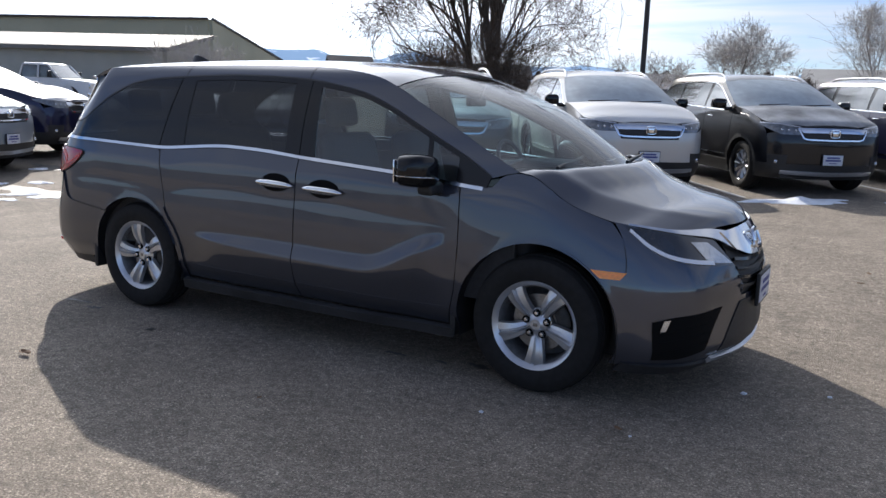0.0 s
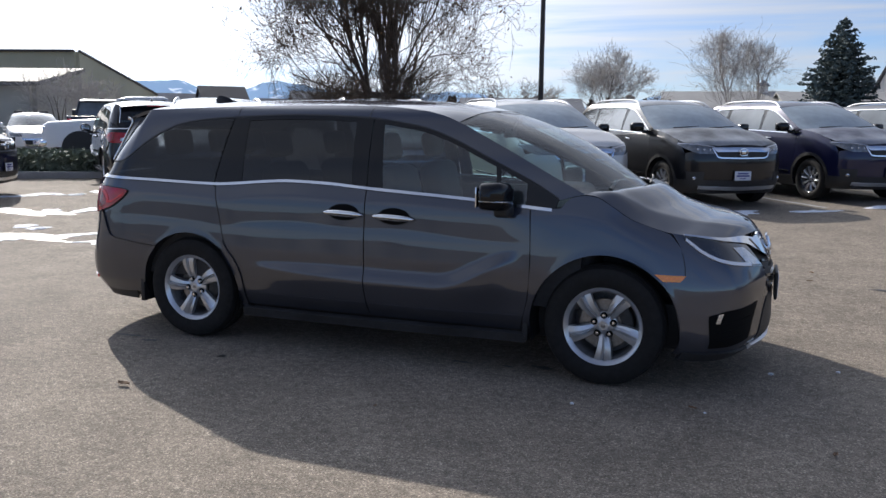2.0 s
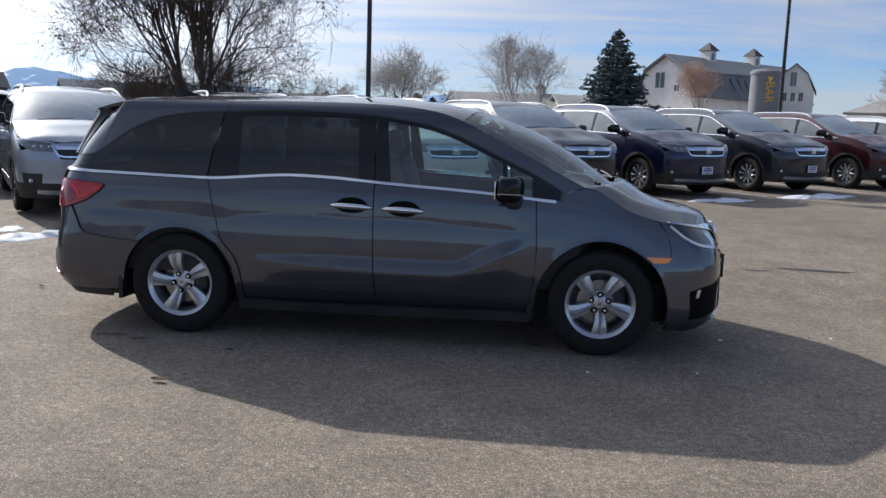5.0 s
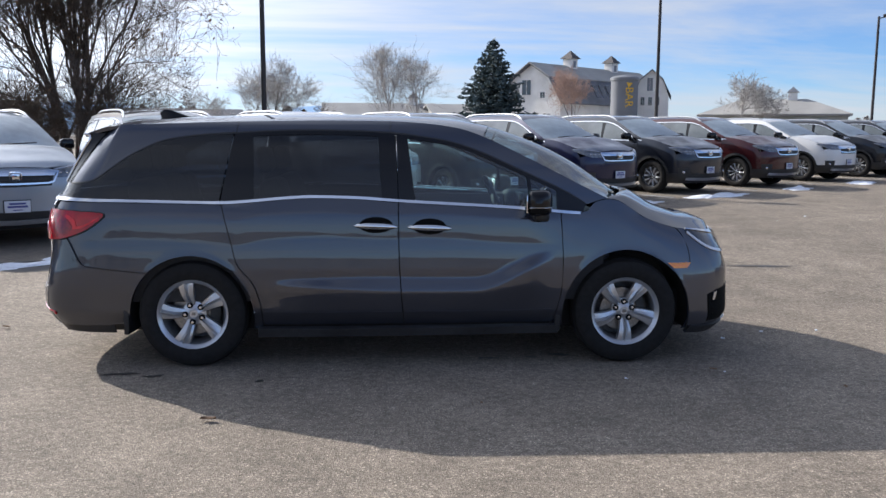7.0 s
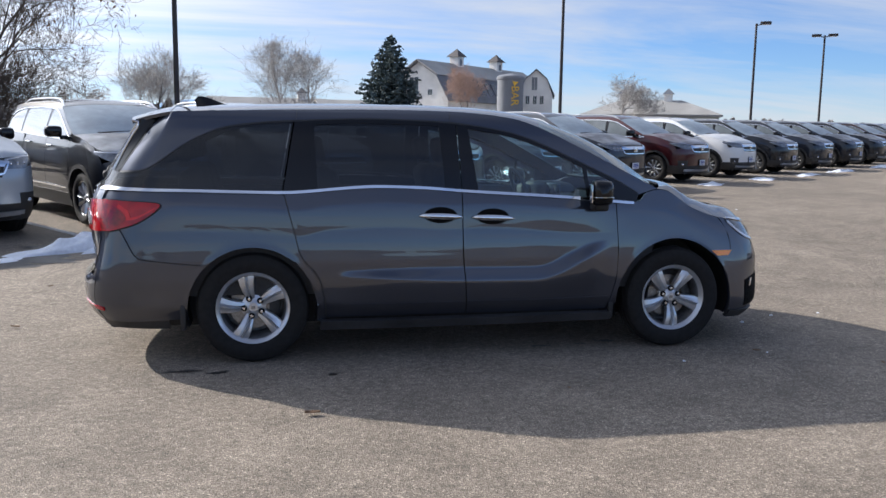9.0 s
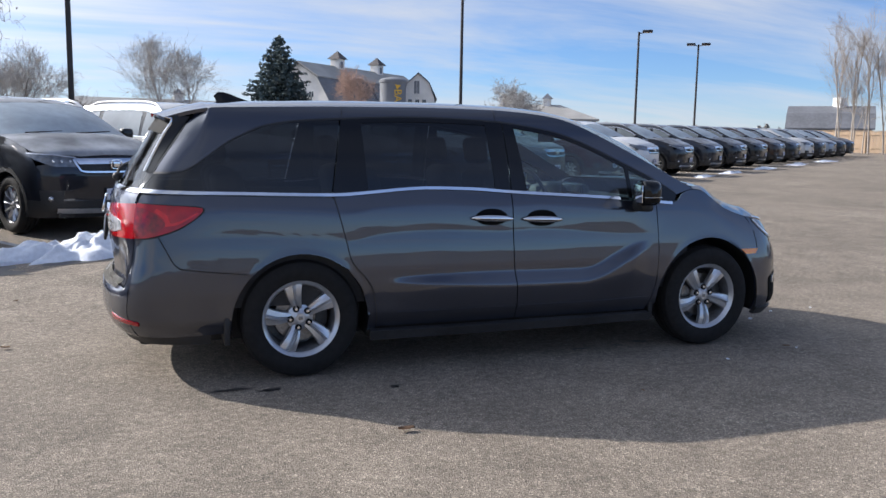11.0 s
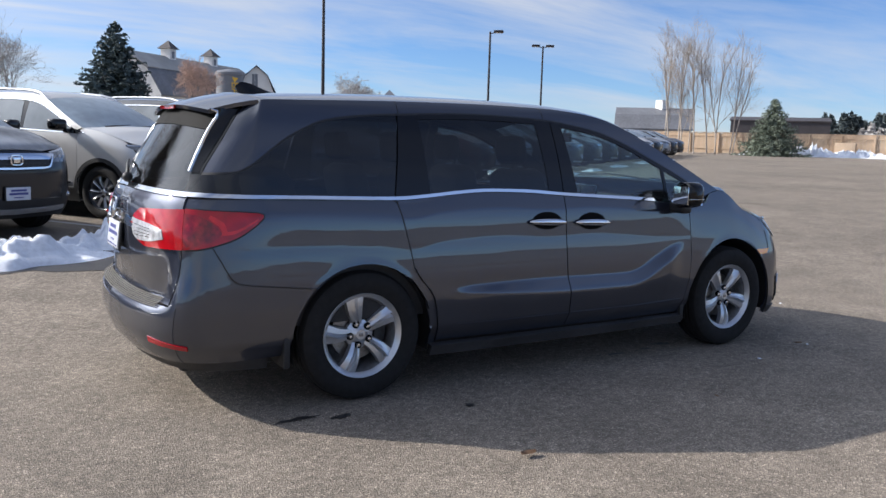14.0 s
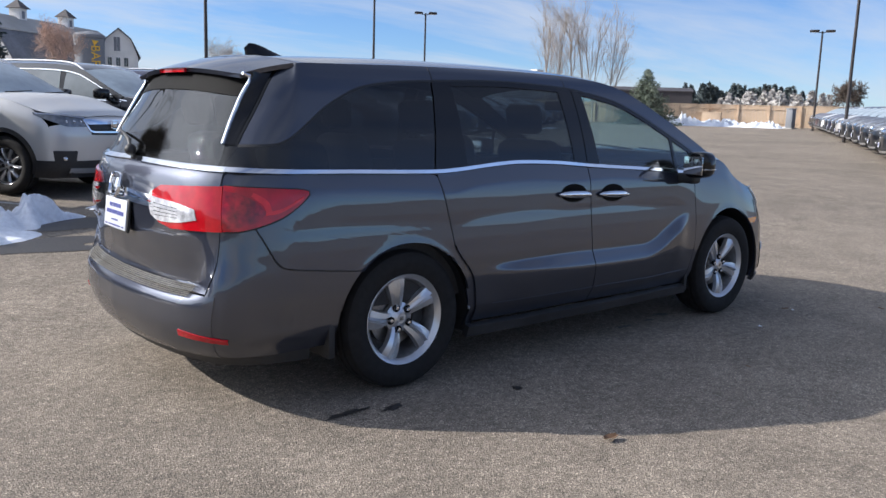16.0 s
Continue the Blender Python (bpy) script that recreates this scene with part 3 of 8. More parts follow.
    for k in range(5):
        a = radians(spin + 36) + 2 * math.pi * k / 5
        bm = bmesh.new()
        lathe(bm, [(0.0, -w + 0.038), (0.009, -w + 0.039), (0.0115, -w + 0.044), (0.0115, -w + 0.062), (0.017, -w + 0.066)], 12, Matrix.Translation((0.062 * math.sin(a), 0, 0.062 * math.cos(a))))
        part("lug_nut", bm, M_CHROME, hub)
        # black ring in front of the spokes paints the shade of the nut's hole
        bm = bmesh.new()
        lathe(bm, [(0.0125, -w + 0.050), (0.0205, -w + 0.048), (0.0215, -w + 0.056)], 14, Matrix.Translation((0.062 * math.sin(a), 0, 0.062 * math.cos(a))))
        part("lug_pocket", bm, M_FRIT, hub)
    bm = bmesh.new()
    lathe(bm, [(0.0, -w + 0.075), (0.075, -w + 0.075), (0.085, -w + 0.105), (0.155, -w + 0.105), (0.158, -w + 0.112), (0.155, -w + 0.13), (0, -w + 0.13)], 48)
    part("brake_disc", bm, M_STEEL, hub)
    bm = bmesh.new()
    lathe(bm, [(0.105, -w + 0.082), (0.165, -w + 0.082), (0.178, -w + 0.092), (0.178, -w + 0.145)], 14, None, radians(-20), radians(45))
    lathe(bm, [(0.105, -w + 0.082), (0.105, -w + 0.145)], 14, None, radians(-20), radians(45))
    bmesh.ops.recalc_face_normals(bm, faces=bm.faces)
    part("brake_caliper", bm, M_DARKMETAL, hub)
    return hub


# ---------------------------------------------------------------- the minivan
def badge_frame(bm, w, h, m):
    """A plain badge: a raised rounded tile inside a rounded rim, facing x."""
    pts = []
    for k in range(24):
        a = 2 * math.pi * k / 24
        c, s = math.cos(a), math.sin(a)
        pts.append(m @ Vector((0, w * math.copysign(abs(c) ** 0.45, c), h * math.copysign(abs(s) ** 0.45, s))))
    tube(bm, pts + pts[:1], 0.009, n=6, cap=False)
    box(bm, (-0.006, -w * 0.62, -h * 0.62), (0.006, w * 0.62, h * 0.62), 0.004, m=m)


def crisp(t, r=0.12):
    """0 to 1 along a straight ramp with only its two corners eased."""
    if t <= -r or t >= 1 + r:
        return 0.0 if t < 0.5 else 1.0
    if t < r:
        return (t + r) ** 2 / (4 * r)
    if t > 1 - r:
        return 1 - (1 + r - t) ** 2 / (4 * r)
    return t


van_shoulder = smooth_fn([(-3.0, 0.99), (-2.1, 1.050), (-1.9, 1.060), (-1.40, 1.040), (-1.2, 1.022), (-1.0, 1.055), (-0.6, 1.074), (-0.2, 1.058), (0.1, 1.066), (0.7, 1.030), (1.05, 1.02), (1.6, 0.99)])


def van_flank(x, z):
    """The shoulder fold, the light-catching ramp low on the doors, and the wheel-arch lips."""
    zc = 0.597 - 0.017 * sstep(-0.9, 0.2, x) + 0.20 * sstep(0.42, 1.0, x)
    amp = 0.034 * sstep(-1.0, -0.6, x) * (1 - sstep(0.80, 0.98, x))
    half = 0.018 + 0.026 * sstep(-0.95, -0.1, x) * (1 - 0.6 * sstep(0.55, 0.98, x))
    out = amp * crisp((zc + half - z) / (2 * half)) * sstep(zc - 0.42, zc - 0.06, z)
    zs = van_shoulder(x)
    fold = 0.0105 * sstep(-2.45, -1.9, x) * (1 - sstep(0.75, 1.25, x))
    out += fold * max(0.0, 1 - (abs(z - zs) / (0.09 if z > zs else 0.17)))
    for cx, r in ((1.5, 0.45), (-1.5, 0.42)):
        d = math.hypot(x - cx, z - 0.36) - r
        out += 0.0018 * (1 - sstep(0.0, 0.035, abs(d))) if z > 0.2 else 0
    return out


VAN_SKIN = BodySkin(
    plan=[(-2.68, 0), (-2.66, -0.35), (-2.60, -0.66), (-2.49, -0.86), (-2.30, -0.945), (-1.95, -0.975), (-1.0, -0.99), (0, -0.995), (1.0, -0.99), (1.65, -0.975),
          (1.95, -0.945), (2.14, -0.88), (2.29, -0.74), (2.38, -0.52), (2.44, -0.27), (2.46, 0)],
    inset=[(0.2, 0.088), (0.30, 0.060), (0.375, 0.024), (0.395, 0.018), (0.45, 0.012), (0.58, 0.0), (0.66, 0.001), (0.74, 0.007), (0.82, 0.015), (0.92, 0.028), (1.03, 0.045), (1.13, 0.068), (1.3, 0.112), (1.45, 0.165), (1.58, 0.222), (1.66, 0.275), (1.72, 0.36)],
    nose=[(0.2, -0.10), (0.27, -0.02), (0.33, 0.0), (0.45, -0.005), (0.62, 0.0), (0.72, -0.025), (0.82, -0.075), (0.90, -0.13), (0.97, -0.21), (1.05, -0.36)],
    tail=[(0.24, 0.10), (0.33, 0.03), (0.45, 0.0), (0.53, 0.003), (0.570, 0.022), (0.595, 0.055), (0.622, 0.080), (0.68, 0.078), (0.76, 0.066), (0.86, 0.056), (0.94, 0.056), (1.03, 0.066), (1.10, 0.080), (1.15, 0.105), (1.17, 0.130), (1.3, 0.195), (1.45, 0.285), (1.58, 0.365), (1.7, 0.47)],
    corner=[(0.24, 0.10), (0.33, 0.03), (0.45, 0.0), (0.60, 0.016), (0.76, 0.048), (0.86, 0.056), (0.94, 0.056), (1.03, 0.066), (1.10, 0.080), (1.15, 0.105), (1.17, 0.130), (1.3, 0.195), (1.45, 0.285), (1.58, 0.365), (1.7, 0.47)],
    lift=[(-3, 0), (1.15, 0), (1.5, 0.035), (1.75, 0.13), (1.97, 0.2), (2.6, 0.22)], flank=van_flank)

van_belt = smooth_fn([(-2.8, 1.155), (-2.38, 1.152), (-1.9, 1.146), (-1.29, 1.135), (-1.05, 1.150), (-0.87, 1.166), (-0.68, 1.176), (-0.4, 1.17), (-0.09, 1.148), (0.66, 1.105), (1.17, 1.064), (1.25, 1.06)])


def on_flank(pts):
    """Knots given as (x, z) in the side view, turned into (s, z) of the skin."""
    return [(VAN_SKIN.s_for_x(x, z) if x < -1.7 else x, z) for x, z in pts]


van_top = smooth_fn(on_flank([(-2.335, 1.262), (-2.2, 1.270), (-2.02, 1.373), (-1.835, 1.49), (-1.687, 1.552), (-1.46, 1.588), (-1.2, 1.606), (-0.69, 1.625), (-0.15, 1.61), (0.05, 1.585), (0.28, 1.545), (0.48, 1.478), (0.675, 1.391), (0.87, 1.302), (1.06, 1.213), (1.21, 1.125)]))
van_rail = smooth_fn(on_flank([(-2.25, 1.60), (-2.07, 1.638), (-1.72, 1.668), (-1.2, 1.685), (-0.5, 1.695), (-0.1, 1.69), (0.15, 1.672), (0.35, 1.64), (0.5, 1.588), (0.69, 1.500), (0.89, 1.402), (1.08, 1.305), (1.23, 1.228), (1.36, 1.165)]))
S_WIN, S_SEAM, S_BELT = VAN_SKIN.s_for_x(-2.335, 1.262), VAN_SKIN.s_for_x(-2.07, 1.638), VAN_SKIN.s_for_x(-2.43, 1.158)
GATE_Y, GLASS_Y = 0.835, 0.775


def along(fn, a, b, n=24, dz=0.0):
    return path([(a + (b - a) * k / n, fn(a + (b - a) * k / n) + dz) for k in range(n + 1)])


def mirror_pairs(fn):
    for side in (1, -1):
        fn(side)


def flank_point(skin, s, z, side, off=0.0):
    p = skin.point(s, z, off)
    return p if side > 0 else Vector((p.x, -p.y, p.z))


def minivan(m_paint, detailed=True):
    """A long minivan with sliding doors, standing on its wheels at the origin, nose to +x."""
    K = VAN_SKIN
    van = new("minivan")
    q = 1 if detailed else 0.6

    def N(n):
        return max(4, int(n * q))
    seam_f = [(0.985, 0.30), (1.035, 0.52), (1.046, 0.745), (1.03, 1.07)]
    seam_s = [(-1.02, 0.295), (-1.03, 0.42), (-1.072, 0.579), (-1.182, 0.716), (-1.225, 0.87), (-1.29, 1.132)]
    g = 0.0035
    for side in (1, -1):
        # front door and sliding door
        bm = bmesh.new()
        K.panel(bm, path([(-0.055 + g, 0.30), (0.985 - g, 0.30)]), along(van_belt, -0.092 + g, 1.03 - g, dz=-0.012), path([(-0.055 + g, 0.30), (-0.085 + g, 0.7), (-0.092 + g, van_belt(-0.092) - 0.012)], True),
                path([(s - g, z) for s, z in seam_f[:-1]] + [(1.03 - g, van_belt(1.03) - 0.012)], True), N(52), N(84), side=side)
        front = part("front_door", bm, m_paint, van)
        bm = bmesh.new()
        K.panel(bm, path([(-1.02 + g, 0.295), (-0.055 - g, 0.30)]), along(van_belt, -1.29 + g, -0.092 - g, dz=-0.012), path([(s + g, z) for s, z in seam_s[:-1]] + [(-1.29 + g, van_belt(-1.29) - 0.012)], True),
                path([(-0.055 - g, 0.30), (-0.085 - g, 0.7), (-0.092 - g, van_belt(-0.092) - 0.012)], True), N(52), N(84), side=side)
        rear = part("sliding_door", bm, m_paint, van)
        # front wing round its arch
        outer = [(1.0, 0.27)] + [(s + g, z) for s, z in seam_f[:-1]] + [(1.03 + g, van_belt(1.03) - 0.006), (1.12, 1.068), (1.215, 1.075), (1.27, 1.14), (1.36, 1.16), (1.46, 1.148), (1.6, 1.088), (1.76, 1.018), (1.98, 0.948)]
        bm = bmesh.new()
        f0, f1 = arc(1.5, 0.36, 0.452, 191, 24), path(outer + [(2.02, 0.80), (1.985, 0.66), (1.962, 0.545)])
        K.panel(bm, f0, f1, nu=N(70), nv=N(18), side=side)
        bmesh.ops.reverse_faces(bm, faces=bm.faces)
        part("front_wing", bm, m_paint, van)
        # rear quarter: arch, belt, tail lamp, bumper seam
        e = K.s_at_y(GATE_Y, False)
        bm = bmesh.new()
        seam_c = path([(s - g, z) for s, z in seam_s[:-1]] + [(-1.29 - g, van_belt(-1.29) - 0.012)], True)
        q1 = path([(-1.02 - g, 0.27)] + [tuple(seam_c(t)) for t in np.linspace(0, 1, 14)] + [(-1.7, van_belt(-1.7) - 0.012), (-2.1, van_belt(-2.1) - 0.012), (-2.42, van_belt(-2.42) - 0.012), (e, 1.143), (e, 0.935)] + on_flank([(-2.345, 0.930), (-2.245, 0.745), (-2.215, 0.717), (-2.17, 0.703)]) + [(-1.800, 0.662)])
        K.panel(bm, arc(-1.5, 0.36, 0.420, -11, 134.5), q1, nu=N(150), nv=N(20), side=side)
        part("rear_quarter", bm, m_paint, van)
        bm = bmesh.new()
        K.panel(bm, path([(e - 0.06, 0.283), (-2.3, 0.285), (-1.918, 0.300)]), path([(e - 0.06, 0.985)] + on_flank([(-2.33, 0.985), (-2.21, 0.78), (-2.17, 0.745)]) + [(-1.765, 0.690)]), path([(e - 0.06, 0.283), (e - 0.06, 0.93)]), arc(-1.5, 0.36, 0.420, 188, 129), nu=N(70), nv=N(30), off=-0.004, side=side)
        part("bumper_side", bm, m_paint, van)
        # dark gap round the rear of the sliding door
        bm = bmesh.new()
        K.strip(bm, path(seam_s[:-1] + [(-1.29, van_belt(-1.29) - 0.014)], True), 0.007, 0.0012, 0.003, nu=N(60), side=side)
        part("door_gap", bm, M_BLACK, van)
        # sill
        bm = bmesh.new()
        K.panel(bm, path([(-1.06, 0.218), (1.02, 0.232)]), path([(-1.06, 0.280), (1.02, 0.290)]), nu=N(30), nv=4, off=0.040, depth=0.04, side=side)
        part("sill", bm, M_SILL, van, "black side skirt")
        # bright belt moulding
        bm = bmesh.new()
        K.strip(bm, along(van_belt, K.s_at_y(GATE_Y - 0.01, False), 1.165, 60), 0.019, 0.009, 0.01, nu=N(80), side=side)
        part("belt_moulding", bm, M_CHROME, van)
        # glass and pillars of the flank
        bm = bmesh.new()
        K.panel(bm, along(van_belt, S_BELT, -1.305, dz=0.009), along(van_top, S_WIN, -1.222, 40), path([(S_BELT, van_belt(S_BELT) + 0.009), (S_WIN, van_top(S_WIN))]), nu=N(50), nv=N(14), off=0.002, depth=0.006, side=side)
        part("quarter_window", bm, M_PRIVACY, van)
        bm = bmesh.new()
        K.panel(bm, along(van_belt, -1.07, -0.205, dz=0.009), along(van_top, -1.087, -0.235, dz=-0.028), nu=N(30), nv=N(14), off=0.0, depth=0.006, side=side)
        part("window", bm, M_PRIVACY, rear, "dark privacy glass")
        bm = bmesh.new()
        K.panel(bm, along(van_belt, 0.024, 0.815, dz=0.009), along(van_top, -0.03, 0.79, dz=-0.024), nu=N(36), nv=N(14), off=0.0, depth=0.006, side=side)
        part("window", bm, M_GLASS, front)
        bm = bmesh.new()
        K.panel(bm, along(van_belt, 0.838, 1.0, dz=0.009), along(van_top, 0.82, 1.0, dz=-0.02), nu=8, nv=8, off=0.0, depth=0.006, side=side)
        part("quarter_light", bm, M_GLASS, front)
        bm = bmesh.new()
        K.panel(bm, along(van_belt, -1.296, -1.07, dz=0.009), along(van_top, -1.213, -1.087, dz=-0.004), nu=6, nv=10, off=0.003, side=side)
        K.panel(bm, along(van_belt, -0.205, -0.095, dz=0.009), along(van_top, -0.235, -0.112, dz=-0.004), nu=6, nv=10, off=0.003, side=side)
        K.panel(bm, along(van_top, -1.087, -0.235, dz=-0.030), along(van_top, -1.087, -0.235, dz=-0.004), nu=20, nv=2, off=0.004, side=side)
        part("window_frame", bm, M_BLACKGLOSS, rear)
        bm = bmesh.new()
        K.panel(bm, along(van_belt, -0.088, 0.024, dz=0.009), along(van_top, -0.105, -0.03, dz=-0.004), nu=6, nv=10, off=0.003, side=side)
        K.panel(bm, along(van_belt, 0.815, 0.838, dz=0.009), along(van_top, 0.79, 0.82, dz=-0.02), nu=2, nv=10, off=0.004, side=side)
        K.panel(bm, along(van_top, -0.03, 1.0, dz=-0.026), along(van_top, -0.03, 1.0, dz=-0.003), nu=30, nv=2, off=0.004, side=side)
        K.panel(bm, along(van_belt, 1.0, 1.185, dz=0.008), path([(1.0, van_top(1.0) - 0.003), (1.10, van_top(1.10) - 0.003), (1.205, van_top(1.205) + 0.0)]), nu=8, nv=6, off=0.004, side=side)
        part("window_frame", bm, M_BLACKGLOSS, front)
        # paint above the glass, up to the roof
        bm = bmesh.new()
        hi = along(van_rail, S_SEAM, 1.36, 60)
        lo = path([(s, van_top(s)) for s in np.linspace(S_WIN, 1.21, 60)])
        K.panel(bm, lo, hi, path([(S_WIN, van_top(S_WIN)), (S_SEAM, van_rail(S_SEAM))]), path([(1.21, van_top(1.21)), (1.29, 1.15), (1.36, 1.165)]), nu=N(90), nv=8, side=side)
        part("roof_side", bm, m_paint, van)
        # seams of roof panel
        bm = bmesh.new()
        for sx in (-1.205, -0.15):
            K.strip(bm, path([(sx, van_top(sx)), (sx + 0.01, van_rail(sx))]), 0.005, 0.0015, 0.003, nu=4, side=side)
        K.strip(bm, along(van_top, S_WIN, 1.2, 60), 0.012, 0.003, 0.004, nu=N(80), side=side)
        K.strip(bm, path(on_flank([(-2.335, 0.910), (-2.250, 0.752), (-2.223, 0.722), (-2.175, 0.704)]) + [(-1.80, 0.663)], True), 0.006, 0.0012, 0.004, nu=30, side=side)
        K.strip(bm, path([(2.0, 0.845), (1.99, 0.76), (1.975, 0.70)]), 0.005, 0.002, 0.003, nu=6, side=side)
        part("panel_seam", bm, M_BLACK, van)
        # black corner beside the tailgate glass
        eg = K.s_at_y(GLASS_Y, False)
        bm = bmesh.new()
        K.panel(bm, path([(eg, 1.262), (S_WIN - 0.003, 1.262)]), path([(eg + 0.05, 1.60), (S_SEAM - 0.004, van_rail(S_SEAM) - 0.004)]), nu=10, nv=14, off=0.002, side=side)
        K.panel(bm, path([(eg, 1.160), (S_BELT - 0.002, 1.162)]), path([(eg, 1.262), (S_WIN - 0.002, 1.262)]), nu=6, nv=6, off=0.0, side=side)
        part("corner_trim", bm, M_BLACKGLOSS, van)
        # door handles in their cups
        for sx, zz, owner in ((-0.245, 0.978, rear), (0.122, 0.967, front)):
            bm = bmesh.new()
            # flat cup patch in black: the shade of the body-coloured recess is painted
            cup = path([(sx + 0.115 * math.cos(a), zz + 0.006 + 0.058 * math.sin(a)) for a in np.linspace(math.pi, 0, 17)])
            cup2 = path([(sx + 0.115 * math.cos(a), zz + 0.006 - 0.052 * math.sin(a)) for a in np.linspace(math.pi, 0, 17)])
            K.panel(bm, cup2, cup, nu=16, nv=6, off=0.0015, depth=0.0, side=side)
            part("handle_cup", bm, M_FRIT, owner)
            def lens_bar(bm, long, high, thick, lift, dz):
                rows = []
                for k in range(15):
                    t = 2 * k / 14 - 1
                    body = (1 - abs(t) ** 2.6) ** 0.7
                    hh, th = high * (0.10 + 0.90 * body), thick * (0.15 + 0.85 * body)
                    c = flank_point(K, sx + t * long, zz + dz - 0.004 * t, side, lift + 0.012 * body)
                    rows.append([bm.verts.new(c + Vector((0, -side * th * math.cos(a), hh * math.sin(a)))) for a in np.linspace(-1.9, 1.9, 9)])
                for a, b in zip(rows, rows[1:]):
                    for i in range(8):
                        bm.faces.new((a[i], a[i + 1], b[i + 1], b[i]))
                bm.faces.new(rows[0])
                bm.faces.new(rows[-1])
                bmesh.ops.recalc_face_normals(bm, faces=bm.faces)
            bm = bmesh.new()
            lens_bar(bm, 0.150, 0.023, 0.020, 0.016, 0.0)
            part("door_handle", bm, M_HANDLE, owner, "chrome lens-shaped handle")
            bm = bmesh.new()
            lens_bar(bm, 0.128, 0.0042, 0.012, 0.027, -0.006)
            part("handle_groove", bm, M_BLACKGLOSS, owner)
        # added body-coloured ridge low on the doors, standing in for their crease line
        bm = bmesh.new()
        K.strip(bm, path([(-0.045, 0.393), (0.5, 0.392), (0.975, 0.398)]), 0.009, 0.004, 0.006, nu=20, side=side)
        part("door_strip", bm, m_paint, front)
        bm = bmesh.new()
        K.strip(bm, path([(-0.90, 0.388), (-0.5, 0.391), (-0.065, 0.393)]), 0.006, 0.003, 0.005, nu=14, side=side)
        part("door_strip", bm, m_paint, rear)
        # wing mirror
        mir = new("wing_mirror")
        mir.parent = van
        bm = bmesh.new()
        def shell(bm, y0, y1, x0, z0, hx, hz, n=11):
            # rounded rings from the door outwards; the whole leans back
            rows = []
            for k in range(n):
                v = k / (n - 1)
                w = (1 - abs(2 * v - 1) ** 3.4) ** 0.5 if 0 < k < n - 1 else 0.35
                w = max(w, 0.35)
                y, cx = y0 + (y1 - y0) * v, x0 - 0.055 * v
                ring = []
                for i in range(24):
                    a = 2 * math.pi * i / 24
                    c, q2 = math.cos(a), math.sin(a)
                    e1 = 0.55 if c > 0 else 0.25
                    ring.append(bm.verts.new((cx + hx * w * math.copysign(abs(c) ** e1, c), y * side, z0 + 0.012 * v + hz * w * math.copysign(abs(q2) ** 0.6, q2))))
                rows.append(ring)
            for a, b in zip(rows, rows[1:]):
                for i in range(24):
                    bm.faces.new((a[i], a[(i + 1) % 24], b[(i + 1) % 24], b[i]))
            bm.faces.new(rows[0])
            bm.faces.new(rows[-1])
            bmesh.ops.recalc_face_normals(bm, faces=bm.faces)
        shell(bm, -0.985, -1.215, 0.885, 1.142, 0.082, 0.088)
        part("mirror_shell", bm, M_BLACKGLOSS, mir)
        bm = bmesh.new()
        shell(bm, -1.03, -1.219, 0.888, 1.112, 0.082, 0.007)
        part("indicator", bm, M_CLEARLAMP, mir)
        bm = bmesh.new()
        box(bm, (0.772, -1.185, 1.085), (0.780, -1.015, 1.205), 0.003)
        for v in bm.verts:
            v.co.x -= (abs(v.co.y) - 1.1) * 0.24
            v.co.y *= side
        bmesh.ops.recalc_face_normals(bm, faces=bm.faces)
        part("mirror_glass", bm, M_MIRROR, mir)
        bm = bmesh.new()
        box(bm, (0.83, -1.075, 1.015), (0.93, -0.93, 1.085), 0.024, seg=3)
        for v in bm.verts:
            v.co.y *= side
        bmesh.ops.recalc_face_normals(bm, faces=bm.faces)
        part("mirror_foot", bm, M_BLACK, mir)
        # amber side marker
        bm = bmesh.new()
        K.panel(bm, path([(1.845, 0.675), (1.945, 0.675)]), path([(1.80, 0.715), (1.985, 0.712)]), nu=8, nv=3, off=0.004, depth=0.008, side=side)
        part("side_marker", bm, M_AMBER, van, "amber side marker")
        # tail lamp wraps from the flank towards the tailgate
        lamp = new("tail_lamp")
        lamp.parent = van
        split = K.s_at_y(GATE_Y + 0.012, False)
        bm = bmesh.new()
        tip = (-2.085, 1.045)
        K.panel(bm, path([(split, 0.882), (-2.42, 0.892), (-2.25, 0.940), (-2.14, 1.000), tip], True), path([(split, 1.085), (-2.42, 1.080), (-2.25, 1.073), (-2.12, 1.066), (tip[0], tip[1] + 0.012)], True), nu=26, nv=12, off=0.012, depth=0.02, side=side)
        part("outer_lens", bm, M_RED, lamp, "red wrap-round lens")
        bm = bmesh.new()
        K.panel(bm, path([(split, 0.875), (-2.42, 0.885), (-2.25, 0.932), (-2.14, 0.991), (tip[0] + 0.010, tip[1] - 0.004)], True), path([(split, 1.091), (-2.42, 1.086), (-2.25, 1.079), (-2.12, 1.073), (tip[0] + 0.010, tip[1] + 0.016)], True), nu=26, nv=8, off=0.006, depth=0.01, side=side)
        part("lamp_surround", bm, M_BLACK, lamp)
        bm = bmesh.new()
        K.panel(bm, path([(split, 0.896), (-2.46, 0.902), (-2.38, 0.925), (-2.325, 0.962)], True), path([(split, 1.062), (-2.46, 1.052), (-2.38, 1.020), (-2.325, 0.972)], True), nu=14, nv=8, off=0.0145, depth=0.003, side=side)
        part("inner_lens", bm, M_REDDARK, lamp, "darker faceted red inner lens")
        bm = bmesh.new()
